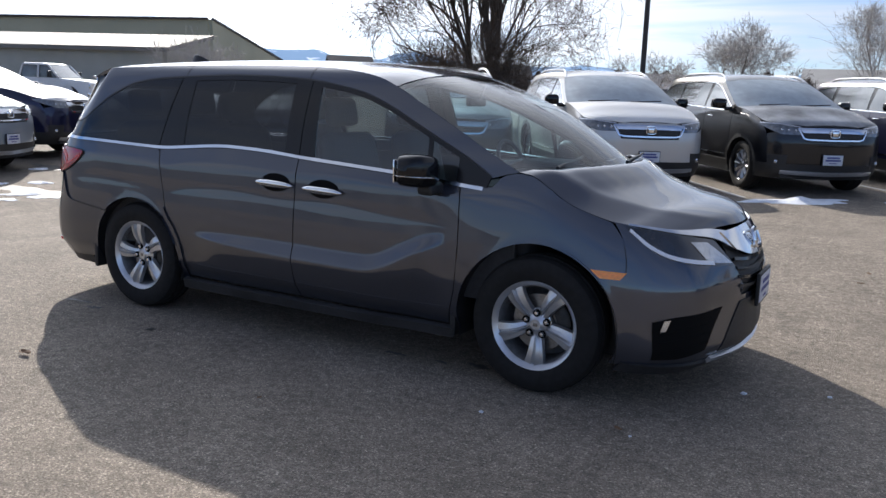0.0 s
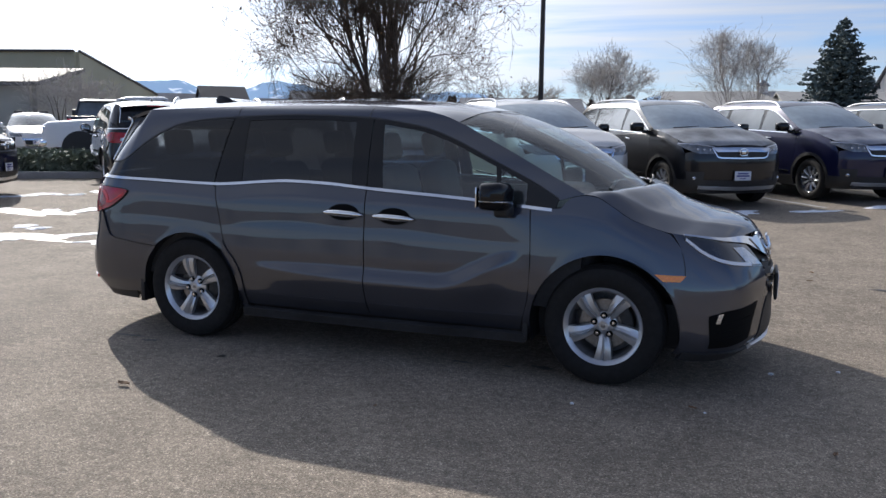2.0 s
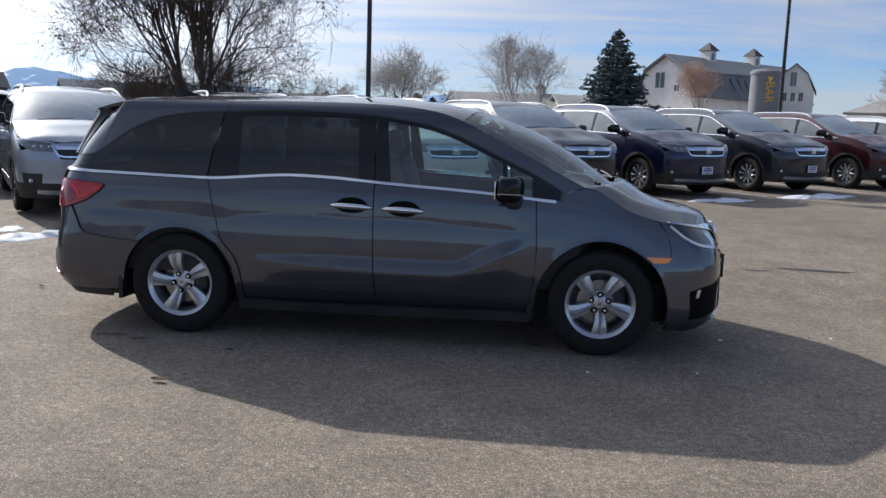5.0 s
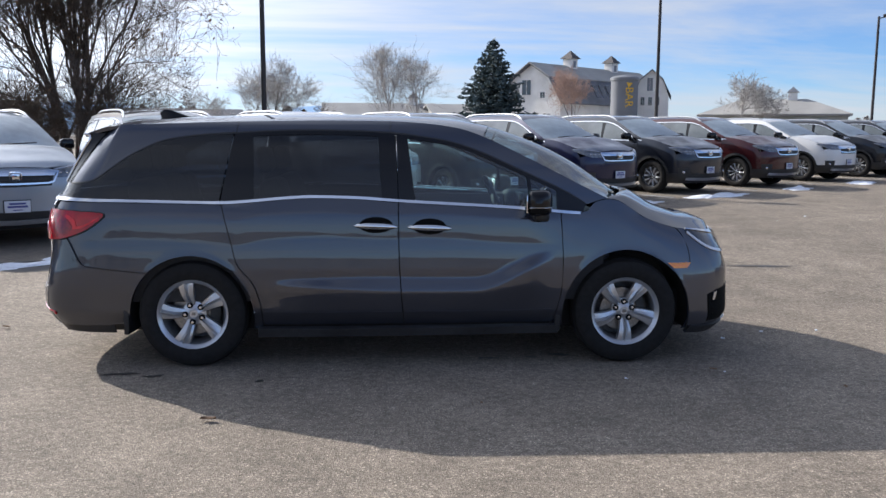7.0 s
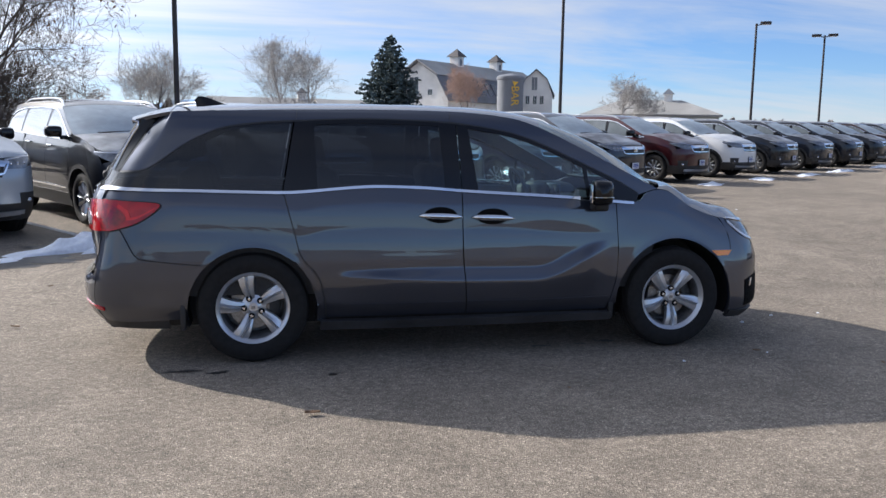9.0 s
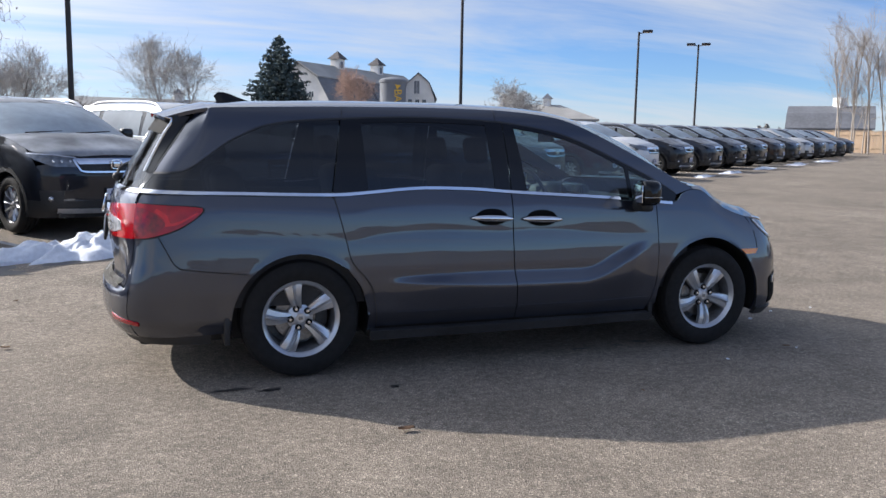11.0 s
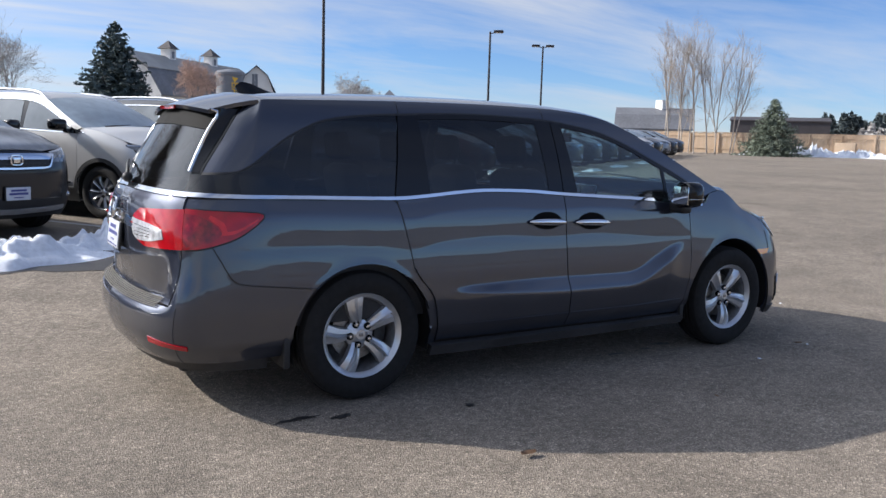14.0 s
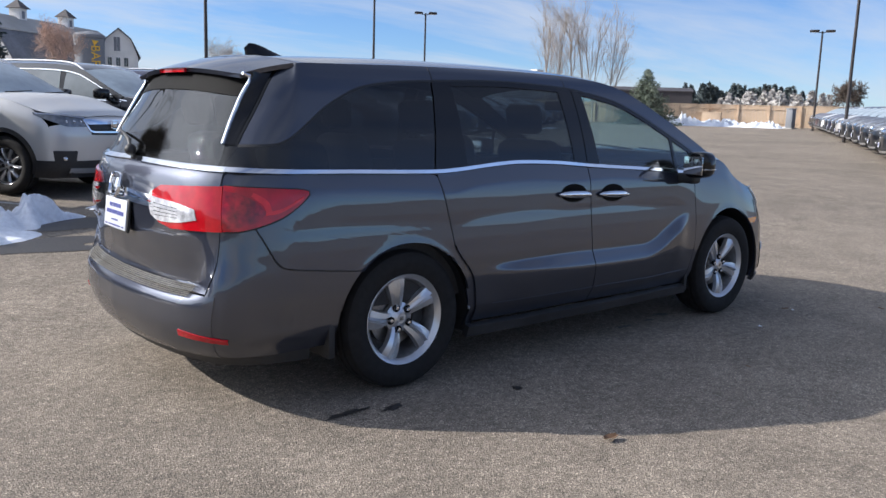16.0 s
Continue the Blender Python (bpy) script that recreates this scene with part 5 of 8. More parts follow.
    part("underbody", bm, M_BLACK, van)
    if detailed:
        cabin = new("cabin")
        cabin.parent = van
        bm = bmesh.new()
        box(bm, (0.88, -0.84, 0.6), (1.42, 0.84, 1.06), 0.08, seg=3)
        box(bm, (0.80, 0.18, 0.98), (1.15, 0.62, 1.14), 0.06, seg=3)
        part("dashboard", bm, M_CABIN, cabin)
        bm = bmesh.new()
        box(bm, (0.86, -0.13, 0.98), (0.90, 0.17, 1.15), 0.012)
        part("screen", bm, M_BLACKGLOSS, cabin)
        bm = bmesh.new()
        ring = [Vector((0.52 + 0.36 * 0.0, 0, 0)) + Vector((-0.19 * math.cos(a) * 0.42, 0.19 * math.sin(a), 0.19 * math.cos(a) * 0.9)) for a in np.linspace(0, 2 * math.pi, 33)]
        tube(bm, [p + Vector((0.20, 0.40, 1.075)) for p in ring], 0.016, n=8, cap=False)
        box(bm, (0.70, 0.33, 1.02), (0.80, 0.47, 1.12), 0.03)
        tube(bm, [(0.75, 0.22, 1.07), (0.75, 0.58, 1.07)], 0.014, n=6)
        part("steering_wheel", bm, M_CABINGREY, cabin)
        for sx, sy, wd in ((0.05, -0.42, 0.50), (0.05, 0.42, 0.50), (-0.85, -0.44, 0.48), (-0.85, 0.44, 0.48), (-1.75, -0.46, 0.55), (-1.75, 0.1, 0.5), (-1.75, 0.56, 0.3)):
            seat = new("seat")
            seat.parent = cabin
            bm = bmesh.new()
            box(bm, (sx - 0.05, sy - wd / 2, 0.52), (sx + 0.50, sy + wd / 2, 0.74), 0.07, seg=3)
            part("cushion", bm, M_SEAT, seat)
            bm = bmesh.new()
            box(bm, (-0.09, -wd / 2, 0), (0.09, wd / 2, 0.62), 0.08, seg=3, m=Matrix.Translation((sx - 0.02, sy, 0.68)) @ Matrix.Rotation(radians(-14), 4, "Y"))
            part("backrest", bm, M_SEAT, seat)
            bm = bmesh.new()
            box(bm, (-0.05, -0.14, 0), (0.05, 0.14, 0.19), 0.045, seg=3, m=Matrix.Translation((sx - 0.19, sy, 1.32)) @ Matrix.Rotation(radians(-10), 4, "Y"))
            part("headrest", bm, M_SEAT, seat)
        bm = bmesh.new()
        for sg in (-1, 1):
            box(bm, (-2.25, sg * 0.88 - 0.02, 0.45), (1.35, sg * 0.88 + 0.02, 1.08), 0.01)
        box(bm, (-2.35, -0.7, 0.45), (-2.3, 0.7, 1.0), 0.01)
        part("side_trim", bm, M_CABIN, cabin)
        bm = bmesh.new()
        add_sheet(bm, lambda u, v: roof_at(u, v) - Vector((0, 0, 0.035)), 10, 12, 0, flip=False)
        part("headliner", bm, M_CABINGREY, cabin)
        bm = bmesh.new()
        box(bm, (0.60, -0.12, 1.48), (0.63, 0.12, 1.55), 0.012)
        tube(bm, [(0.64, 0, 1.53), (0.68, 0, 1.62)], 0.01, n=6)
        part("inner_mirror", bm, M_BLACK, cabin)
    # shark fin aerial
    bm = bmesh.new()
    for k in range(9):
        t = k / 8
        x = -1.93 + 0.25 * t
        h = smooth_fn([(0, 0.05), (0.15, 0.078), (0.35, 0.068), (0.7, 0.032), (1, 0.004)])(t)
        wdt = 0.034 * math.sin(math.pi * min(0.25 + 0.75 * t, 1)) + 0.002
        z0 = crown(x) - 0.004
        row = [bm.verts.new(p) for p in ((x + 0.02, -wdt, z0), (x + 0.012, -wdt * 0.45, z0 + h * 0.7), (x, 0, z0 + h), (x + 0.012, wdt * 0.45, z0 + h * 0.7), (x + 0.02, wdt, z0))]
        if k:
            for i in range(4):
                bm.faces.new((last[i], row[i], row[i + 1], last[i + 1]))
        else:
            bm.faces.new(row)
        last = row
    bmesh.ops.recalc_face_normals(bm, faces=bm.faces)
    part("aerial_fin", bm, M_BLACKGLOSS, van)
    for x, spin_r, spin_l in ((1.5, 180.0, 20.0), (-1.5, 11.0, 50.0)):
        road_wheel(van, x, -0.845, 0.372, "van", -1, spin_r)
        road_wheel(van, x, 0.845, 0.372, "van", 1, spin_l)
    return van


the_van = minivan(M_PAINT)
tagged(the_van, "dark grey minivan with chrome trim and tinted rear windows", "minivan")


# ---------------------------------------------------------------- ground
def ground_z(y, x=0.0):
    rise = 0.011 * min(max(0.0, x - 15.0), 60.0)
    return (0.45 * (1 - math.exp(-max(0.0, y - 1) / 11)) if y > 1 else 0.0) + rise


bm = bmesh.new()
xs = [-4000, -1500, -600, -250, -120] + list(np.linspace(-60, 80, 57)) + [130, 260, 600, 1500, 4000]
ys = [-4000, -1500, -600, -250, -100, -40] + list(np.linspace(-20, 60, 81)) + [100, 260, 600, 1500, 4000]
vv = [[bm.verts.new((x, y, ground_z(y, x))) for y in ys] for x in xs]
for i in range(len(xs) - 1):
    for j in range(len(ys) - 1):
        bm.faces.new((vv[i][j], vv[i + 1][j], vv[i + 1][j + 1], vv[i][j + 1]))
tagged(finish("ground", bm, M_ASPHALT), "worn grey-brown asphalt of a car park", "ground", kind="structure")


# ---------------------------------------------------------------- parked cars
M_CARPAINT = paint("parked_lacquer", (0.05, 0.05, 0.055))


def parked_car(spec):
    """An estate, saloon or off-roader from its lines: nose to +x, wheels on z = 0."""
    K, belt, top, rail = spec["skin"], spec["belt"], spec["top"], spec["rail"]
    xf, xr, ra, wr = spec["axle_f"], spec["axle_r"], spec["arch"], spec["wheel"]
    d0, d1, d2 = spec["doors"]
    sill_z, base = spec["sill"], spec["base"]
    car = new(spec["name"])
    P = M_CARPAINT
    g = 0.004
    for side in (1, -1):
        bm = bmesh.new()
        K.panel(bm, path([(d1 + g, sill_z), (d0 - g, sill_z)]), along(belt, d1 + g, d0 - g, 8), nu=10, nv=10, side=side)
        front = part("front_door", bm, P, car)
        bm = bmesh.new()
        K.panel(bm, path([(xr + ra + 0.06, sill_z), (d1 - g, sill_z)]), along(belt, d2 + g, d1 - g, 8), path([(xr + ra + 0.06, sill_z), (xr + ra + 0.05, wr + 0.12), (xr + ra * 0.75, wr + ra * 0.75), (d2 + g, belt(d2))]), nu=10, nv=10, side=side)
        rear = part("rear_door", bm, P, car)
        bm = bmesh.new()
        nose_s, lamp_z = spec["wing_nose"]
        K.panel(bm, arc(xf, wr, ra, 194, 8), path([(d0 + g - 0.02, base), (d0 + g, 0.7), (d0 + g, belt(d0) - 0.002)] + spec["hood_edge"][:-1] + [(nose_s, lamp_z), (nose_s, 0.62), (xf + ra + 0.06, base + 0.1)]), nu=36, nv=8, side=side)
        bmesh.ops.reverse_faces(bm, faces=bm.faces)
        part("front_wing", bm, P, car)
        bm = bmesh.new()
        K.panel(bm, arc(xr, wr, ra, -14, 194), path([(xr + ra + 0.055, base), (xr + ra + 0.045, wr + 0.12), (xr + ra * 0.75 - g, wr + ra * 0.75), (d2 - g, belt(d2)), ((d2 - 2.2) / 2, belt((d2 - 2.2) / 2)), (-2.2, belt(-2.2)), (-2.2, 0.8), (-2.2, base)]), nu=36, nv=8, side=side)
        part("rear_quarter", bm, P, car)
        # black cladding round the arches and along the sill
        bm = bmesh.new()
        if spec["clad"]:
            K.strip(bm, arc(xf, wr, ra + 0.028, 200, -10), 0.056, 0.008, 0.012, nu=24, side=side)
            bmesh.ops.reverse_faces(bm, faces=bm.faces)
            K.strip(bm, arc(xr, wr, ra + 0.028, -12, 192), 0.056, 0.008, 0.012, nu=24, side=side)
        K.panel(bm, path([(xr + ra + 0.04, base - 0.04), (xf - ra - 0.04, base - 0.04)]), path([(xr + ra + 0.04, sill_z), (xf - ra - 0.04, sill_z)]), nu=8, nv=3, off=0.006, side=side)
        part("cladding", bm, M_BLACK, car)
        bm = bmesh.new()
        K.strip(bm, along(belt, -1.95, d0, 16, dz=0.004), 0.014, 0.006, 0.006, nu=24, side=side)
        if spec["clad"]:
            K.strip(bm, along(top, spec["glass"][0] + 0.05, d0 + 0.1, 20), 0.014, 0.006, 0.006, nu=30, side=side)
            K.strip(bm, path([(xr + ra + 0.1, sill_z + 0.075), (xf - ra - 0.1, sill_z + 0.075)]), 0.022, 0.012, 0.014, nu=6, side=side)
        part("bright_trim", bm, M_CHROME, car)
        # side glass
        ws = spec["glass"]
        for k in range(len(ws) - 1):
            bm = bmesh.new()
            a0, a1 = ws[k] + 0.03, ws[k + 1] - 0.03
            lean = 0.06
            K.panel(bm, along(belt, a0, a1, 8, dz=0.012), along(top, max(a0 - lean * 0.4, ws[0] + 0.12 if k == 0 else -9), a1 - lean * 1.2, 8, dz=-0.012), nu=10, nv=5, off=-0.004, depth=0.0, side=side)
            part("side_window", bm, M_SIDEGLASS, car)
        bm = bmesh.new()
        K.panel(bm, along(belt, ws[0], ws[-1] + 0.02, 14, dz=0.004), along(top, ws[0] + 0.06, ws[-1] - 0.02, 14), nu=24, nv=5, off=-0.008, depth=0.0, side=side)
        part("window_frame", bm, M_BLACKGLOSS, car)
        bm = bmesh.new()
        hi = spec["rail_range"]
        lo0 = spec["glass"][-1] + 0.0
        K.panel(bm, path([(-2.28, belt(-2.2))] + [(s, top(s)) for s in np.linspace(ws[0] + 0.02, lo0, 24)]), along(rail, hi[0], hi[1], 30), nu=44, nv=4, side=side)
        part("roof_side", bm, P, car)
        if spec["rails"]:
            bm = bmesh.new()
            pts = []
            for k in range(13):
                s = -1.75 + 1.95 * k / 12
                p = flank_point(K, s, rail(s) - 0.01, side)
                pts.append(p + Vector((0, 0.03 * side, 0.055 * min(1, 3 * math.sin(math.pi * k / 12)))))
            tube(bm, pts, 0.019, n=8)
            part("roof_rail", bm, M_ALLOY, car, "silver roof rail")
        # headlamp
        h = spec["lamp"]
        lamp = new("headlamp")
        lamp.parent = car
        s_in = K.s_at_y(h["in"])
        bm = bmesh.new()
        K.panel(bm, path([(h["out"], h["z1"] - 0.03), (s_in - 0.28, h["z0"]), (s_in, h["z0"])]), path([(h["out"], h["z1"]), (s_in - 0.28, h["z1"] - 0.01), (s_in, h["z1"] - 0.045)]), nu=14, nv=5, off=0.006, depth=0.02, side=side)
        part("lamp_lens", bm, M_LAMPGREY, lamp)
        bm = bmesh.new()
        K.strip(bm, path([(h["out"] + 0.03, h["z1"] - 0.012), (s_in - 0.28, h["z1"] - 0.022), (s_in - 0.01, h["z1"] - 0.055)]), 0.016, 0.010, 0.008, nu=14, side=side)
        part("light_strip", bm, M_CLEARLAMP, lamp)
        for k in range(3):
            bm = bmesh.new()
            s = s_in - 0.08 - 0.10 * k
            bmesh.ops.create_uvsphere(bm, u_segments=10, v_segments=6, radius=0.022, matrix=Matrix.Translation(flank_point(K, s, (h["z0"] + h["z1"]) / 2 - 0.015, side, -0.008)))
            part("projector", bm, M_CLEARLAMP, lamp)
        # fog lamp
        bm = bmesh.new()
        sf = K.s_at_y(0.80)
        K.panel(bm, path([(sf - 0.12, 0.44), (sf + 0.14, 0.44)]), path([(sf - 0.14, 0.60), (sf + 0.16, 0.60)]), nu=8, nv=4, off=0.006, depth=0.012, side=side)
        pk = part("fog_pocket", bm, M_BLACK, car)
        bm = bmesh.new()
        bmesh.ops.create_uvsphere(bm, u_segments=10, v_segments=6, radius=0.035, matrix=Matrix.Translation(flank_point(K, sf, 0.50, side, 0.0)))
        part("fog_lamp", bm, M_CLEARLAMP, pk)
        # mirror
        bm = bmesh.new()
        box(bm, (0.70, -1.20, belt(0.8) + 0.03), (0.86, -0.99, belt(0.8) + 0.19), 0.05, seg=3)
        box(bm, (0.78, -1.02, belt(0.8) + 0.0), (0.86, -0.90, belt(0.8) + 0.06), 0.015)
        for v in bm.verts:
            v.co.x -= max(0, abs(v.co.y) - 1.0) * 0.25 - spec["mirror_dx"]
            v.co.y *= side
        bmesh.ops.recalc_face_normals(bm, faces=bm.faces)
        part("wing_mirror", bm, P if not spec["clad"] else M_BLACKGLOSS, car)
        for sx, owner in ((d1 + 0.20, front), (d2 + 0.24, rear)):
            bm = bmesh.new()
            tube(bm, [flank_point(K, sx - 0.1 + 0.2 * k / 6, belt(sx) - 0.12, side, 0.008 + 0.03 * math.sin(math.pi * k / 6)) for k in range(7)], 0.013, n=6)
            part("door_handle", bm, M_CHROME, owner)
        # tail lamp
        bm = bmesh.new()
        K.panel(bm, path([(K.s_at_y(0.60, False), 0.95), (-2.3, 0.98)]), path([(K.s_at_y(0.62, False), 1.12), (-2.15, 1.13)]), nu=10, nv=4, off=0.01, depth=0.02, side=side)
        part("tail_lamp", bm, M_RED, car)
        for cx in (xf, xr):
            bm = bmesh.new()
            lathe(bm, [(ra + 0.004, -0.95), (ra + 0.004, -0.55), (0.0, -0.55)], 20, Matrix.Translation((cx, 0, wr)), radians(-18), radians(198))
            for v in bm.verts:
                v.co.y *= side
            bmesh.ops.recalc_face_normals(bm, faces=bm.faces)
            part("arch_liner", bm, M_BLACK, car)
            road_wheel(car, cx, -0.845 * side, wr, spec["rim"], -side, 10 if side > 0 else 28)
    c, t0 = K.s_nose, K.s_tail
    ns, nz = spec["wing_nose"]
    # bumper and face
    f = spec["face"]
    bm = bmesh.new()
    K.panel(bm, path([(ns - 0.0, 0.62), (c, f["mid"]), (2 * c - ns, 0.62)]), path([(ns, nz), (K.s_at_y(0.42), f["top"]), (c, f["top"] + 0.01), (2 * c - K.s_at_y(0.42), f["top"]), (2 * c - ns, nz)]), nu=36, nv=10)
    part("front_face", bm, P, car)
    bm = bmesh.new()
    low = base + 0.20 if spec["clad"] else base
    if spec["clad"]:
        K.panel(bm, path([(xf + ra + 0.03, base - 0.02), (c, base - 0.03), (2 * c - xf - ra - 0.03, base - 0.02)]), path([(xf + ra + 0.04, low), (c, low), (2 * c - xf - ra - 0.04, low)]), nu=36, nv=4, off=0.004)
        part("lower_bumper", bm, M_BLACK, car)
        bm = bmesh.new()
    K.panel(bm, path([(xf + ra + 0.03, low - 0.02), (c, low - 0.03), (2 * c - xf - ra - 0.03, low - 0.02)]), path([(xf + ra + 0.05, 0.60), (ns, 0.62), (c, f["mid"]), (2 * c - ns, 0.62), (2 * c - xf - ra - 0.05, 0.60)]), nu=36, nv=8)
    part("front_bumper", bm, P, car)
    bm = bmesh.new()
    K.strip(bm, path([(c - 0.75, base + 0.08), (c, base + 0.06), (c + 0.75, base + 0.08)]), 0.055, 0.016, 0.02, nu=24)
    part("skid_strip", bm, M_ALLOY, car, "silver skid strip")
    bm = bmesh.new()
    gw = f["grille_w"]
    K.panel(bm, path([(c - gw + 0.06, f["g0"]), (c, f["g0"] - 0.01), (c + gw - 0.06, f["g0"])]), path([(c - gw, f["g1"]), (c, f["g1"] + 0.005), (c + gw, f["g1"])]), nu=24, nv=6, off=0.004, depth=0.01)
    grille = part("grille", bm, M_BLACK, car)
    bm = bmesh.new()
    K.strip(bm, path([(c - gw - 0.05, f["g1"] + 0.005), (c - gw + 0.03, f["g0"] + 0.05), (c - gw + 0.10, f["g0"] + 0.035), (c, f["g0"] + 0.03), (c + gw - 0.10, f["g0"] + 0.035), (c + gw - 0.03, f["g0"] + 0.05), (c + gw + 0.05, f["g1"] + 0.005)]), 0.022, 0.016, 0.02, nu=46)
    K.panel(bm, path([(c - gw + 0.02, f["g1"] - 0.055), (c, f["g1"] - 0.050), (c + gw - 0.02, f["g1"] - 0.055)]), path([(c - gw - 0.05, f["g1"] + 0.012), (c, f["g1"] + 0.016), (c + gw + 0.05, f["g1"] + 0.012)]), nu=30, nv=4, off=0.014, depth=0.02)
    part("chrome_wing", bm, M_CHROME, grille)
    bm = bmesh.new()
    K.strip(bm, path([(c - gw + 0.08, (f["g0"] + f["g1"]) / 2 - 0.005), (c + gw - 0.08, (f["g0"] + f["g1"]) / 2 - 0.005)]), 0.018, 0.010, 0.014, nu=20)
    part("grille_bar", bm, M_DARKMETAL, grille)
    bm = bmesh.new()
    bc = K.point(c, (f["g0"] + f["g1"]) / 2 + 0.03, 0.03)
    badge_frame(bm, 0.07, 0.055, Matrix.Translation(bc))
    part("badge", bm, M_CHROME, grille, "plain chrome badge")
    plate = new("front_plate")
    plate.parent = car
    pp = K.point(c, spec["plate_z"], 0.02)
    plate.matrix_local = Matrix.Translation(pp) @ pose(0, 0, 0, 0, 0, 90)
    bm = bmesh.new()
    box(bm, (-0.165, -0.004, -0.085), (0.165, 0.012, 0.085), 0.004)
    part("plate_frame", bm, M_BLACK, plate)
    bm = bmesh.new()
    box(bm, (-0.155, -0.010, -0.075), (0.155, -0.003, 0.075), 0.003)
    part("plate_face", bm, M_PLATE, plate)
    bm = bmesh.new()
    bars(bm, [(-0.10, 0.10, 0.026, 0.05), (-0.12, 0.12, -0.014, 0.012), (-0.06, 0.06, -0.05, -0.038)], Matrix.Translation((0, -0.0105, 0)))
    part("writing", bm, M_INK, plate)
    # tail
    bm = bmesh.new()
    K.panel(bm, path([(2 * t0 + 2.2, base), (t0, base), (-2.2, base)]), path([(2 * t0 + 2.2, belt(-2.2)), (t0, belt(-2.2)), (-2.2, belt(-2.2))]), nu=30, nv=10)
    part("tailgate", bm, P, car)
    bm = bmesh.new()
    K.panel(bm, path([(2 * t0 + 2.28, belt(-2.2)), (t0, belt(-2.2)), (-2.28, belt(-2.2))]), path([(2 * t0 - hi[0], rail(hi[0])), (t0, rail(hi[0]) + 0.02), (hi[0], rail(hi[0]))]), nu=24, nv=6)
    part("rear_window", bm, M_SIDEGLASS, car)
    # roof, screen, bonnet
    rp = [K.at(s, rail(s)) for s in np.linspace(hi[0], spec["screen_top"], 24)]

    def roof_at(u, v):
        i = v * (len(rp) - 1)
        k = min(int(i), len(rp) - 2)
        p = rp[k].lerp(rp[k + 1], i - k)
        t = 2 * u - 1
        return Vector((p.x + 0.10 * (1 - t * t) * sstep(0.75, 1, v), t * abs(p.y), p.z + 0.055 * (1 - abs(t) ** 2.5)))
    bm = bmesh.new()
    add_sheet(bm, roof_at, 14, 20, 0.01, flip=True)
    part("roof", bm, P, car)
    ls = path([K.at(s, rail(s)) + Vector((0, 0.004, 0)) for s in np.linspace(hi[1], spec["screen_top"], 12)])
    rs = path([Vector((p[0], -p[1], p[2])) for p in (ls(t) for t in np.linspace(0, 1, 24))])
    a = Vector(ls(0))
    sill = path([a, Vector((a.x + 0.14, a.y * 0.6, a.z + 0.01)), Vector((a.x + 0.20, 0, a.z + 0.015)), Vector((a.x + 0.14, -a.y * 0.6, a.z + 0.01)), Vector((a.x, -a.y, a.z))], True)
    head = path([Vector(roof_at(k / 10, 1)) + Vector((0.003, 0, -0.004)) for k in range(11)])
    scr = coons(sill, head, ls, rs)
    bm = bmesh.new()
    add_sheet(bm, lambda u, v: Vector(scr(u, v)) + Vector((0.02, 0, 0.03)) * math.sin(math.pi * v) * (1 - abs(2 * u - 1) ** 3), 16, 8, 0.006)
    part("windscreen", bm, spec["screen"], car, spec["screen_label"])
    for yy in (-0.55, 0.05):
        bm = bmesh.new()
        b0 = Vector(sill(0.5 + yy / 1.7)) + Vector((0.0, 0, 0.02))
        tube(bm, [b0, b0 + Vector((-0.01, 0.5, 0.03))], 0.012, 0.008, 5)
        part("wiper", bm, M_BLACK, car)
    ed = path([K.at(s, z) + Vector((0, 0.003, 0.002)) for s, z in spec["hood_edge"] + [(K.s_at_y(0.42), f["top"] + 0.005)]], True)
    ed2 = path([Vector((p[0], -p[1], p[2])) for p in (ed(t) for t in np.linspace(0, 1, 40))])
    back = path([Vector(ed(0))] + [Vector(sill(t)) + Vector((0.03, 0, -0.01)) for t in np.linspace(0.08, 0.92, 10)] + [Vector(ed2(0))])
    nose = path([ed(1), K.at(c, f["top"] + 0.012), ed2(1)], True)
    hood = coons(ed, ed2, back, nose)
    bm = bmesh.new()
    add_sheet(bm, lambda u, v: Vector(hood(u, v)) + Vector((0, 0, spec["hood_h"] * (1 - abs(2 * v - 1) ** 3) * math.sin(math.pi * (0.15 + 0.8 * u)))), 18, 18, 0.01)
    part("bonnet", bm, P, car)
    bm = bmesh.new()
    box(bm, (-2.4, -0.72, base - 0.02), (2.2, 0.72, 0.6), 0.03)
    box(bm, (-2.2, -0.80, 0.55), (1.1, 0.80, 1.02), 0.03)
    part("underbody", bm, M_BLACK, car)
    for yy in (-0.42, 0.42):
        for xx in (-0.05, -0.95):
            bm = bmesh.new()
            box(bm, (xx - 0.1, yy - 0.24, 1.0), (xx + 0.08, yy + 0.24, 1.34), 0.06)
            box(bm, (xx - 0.14, yy - 0.13, 1.36), (xx - 0.04, yy + 0.13, 1.52), 0.04)
            part("seat", bm, M_SEAT, car)
    return car


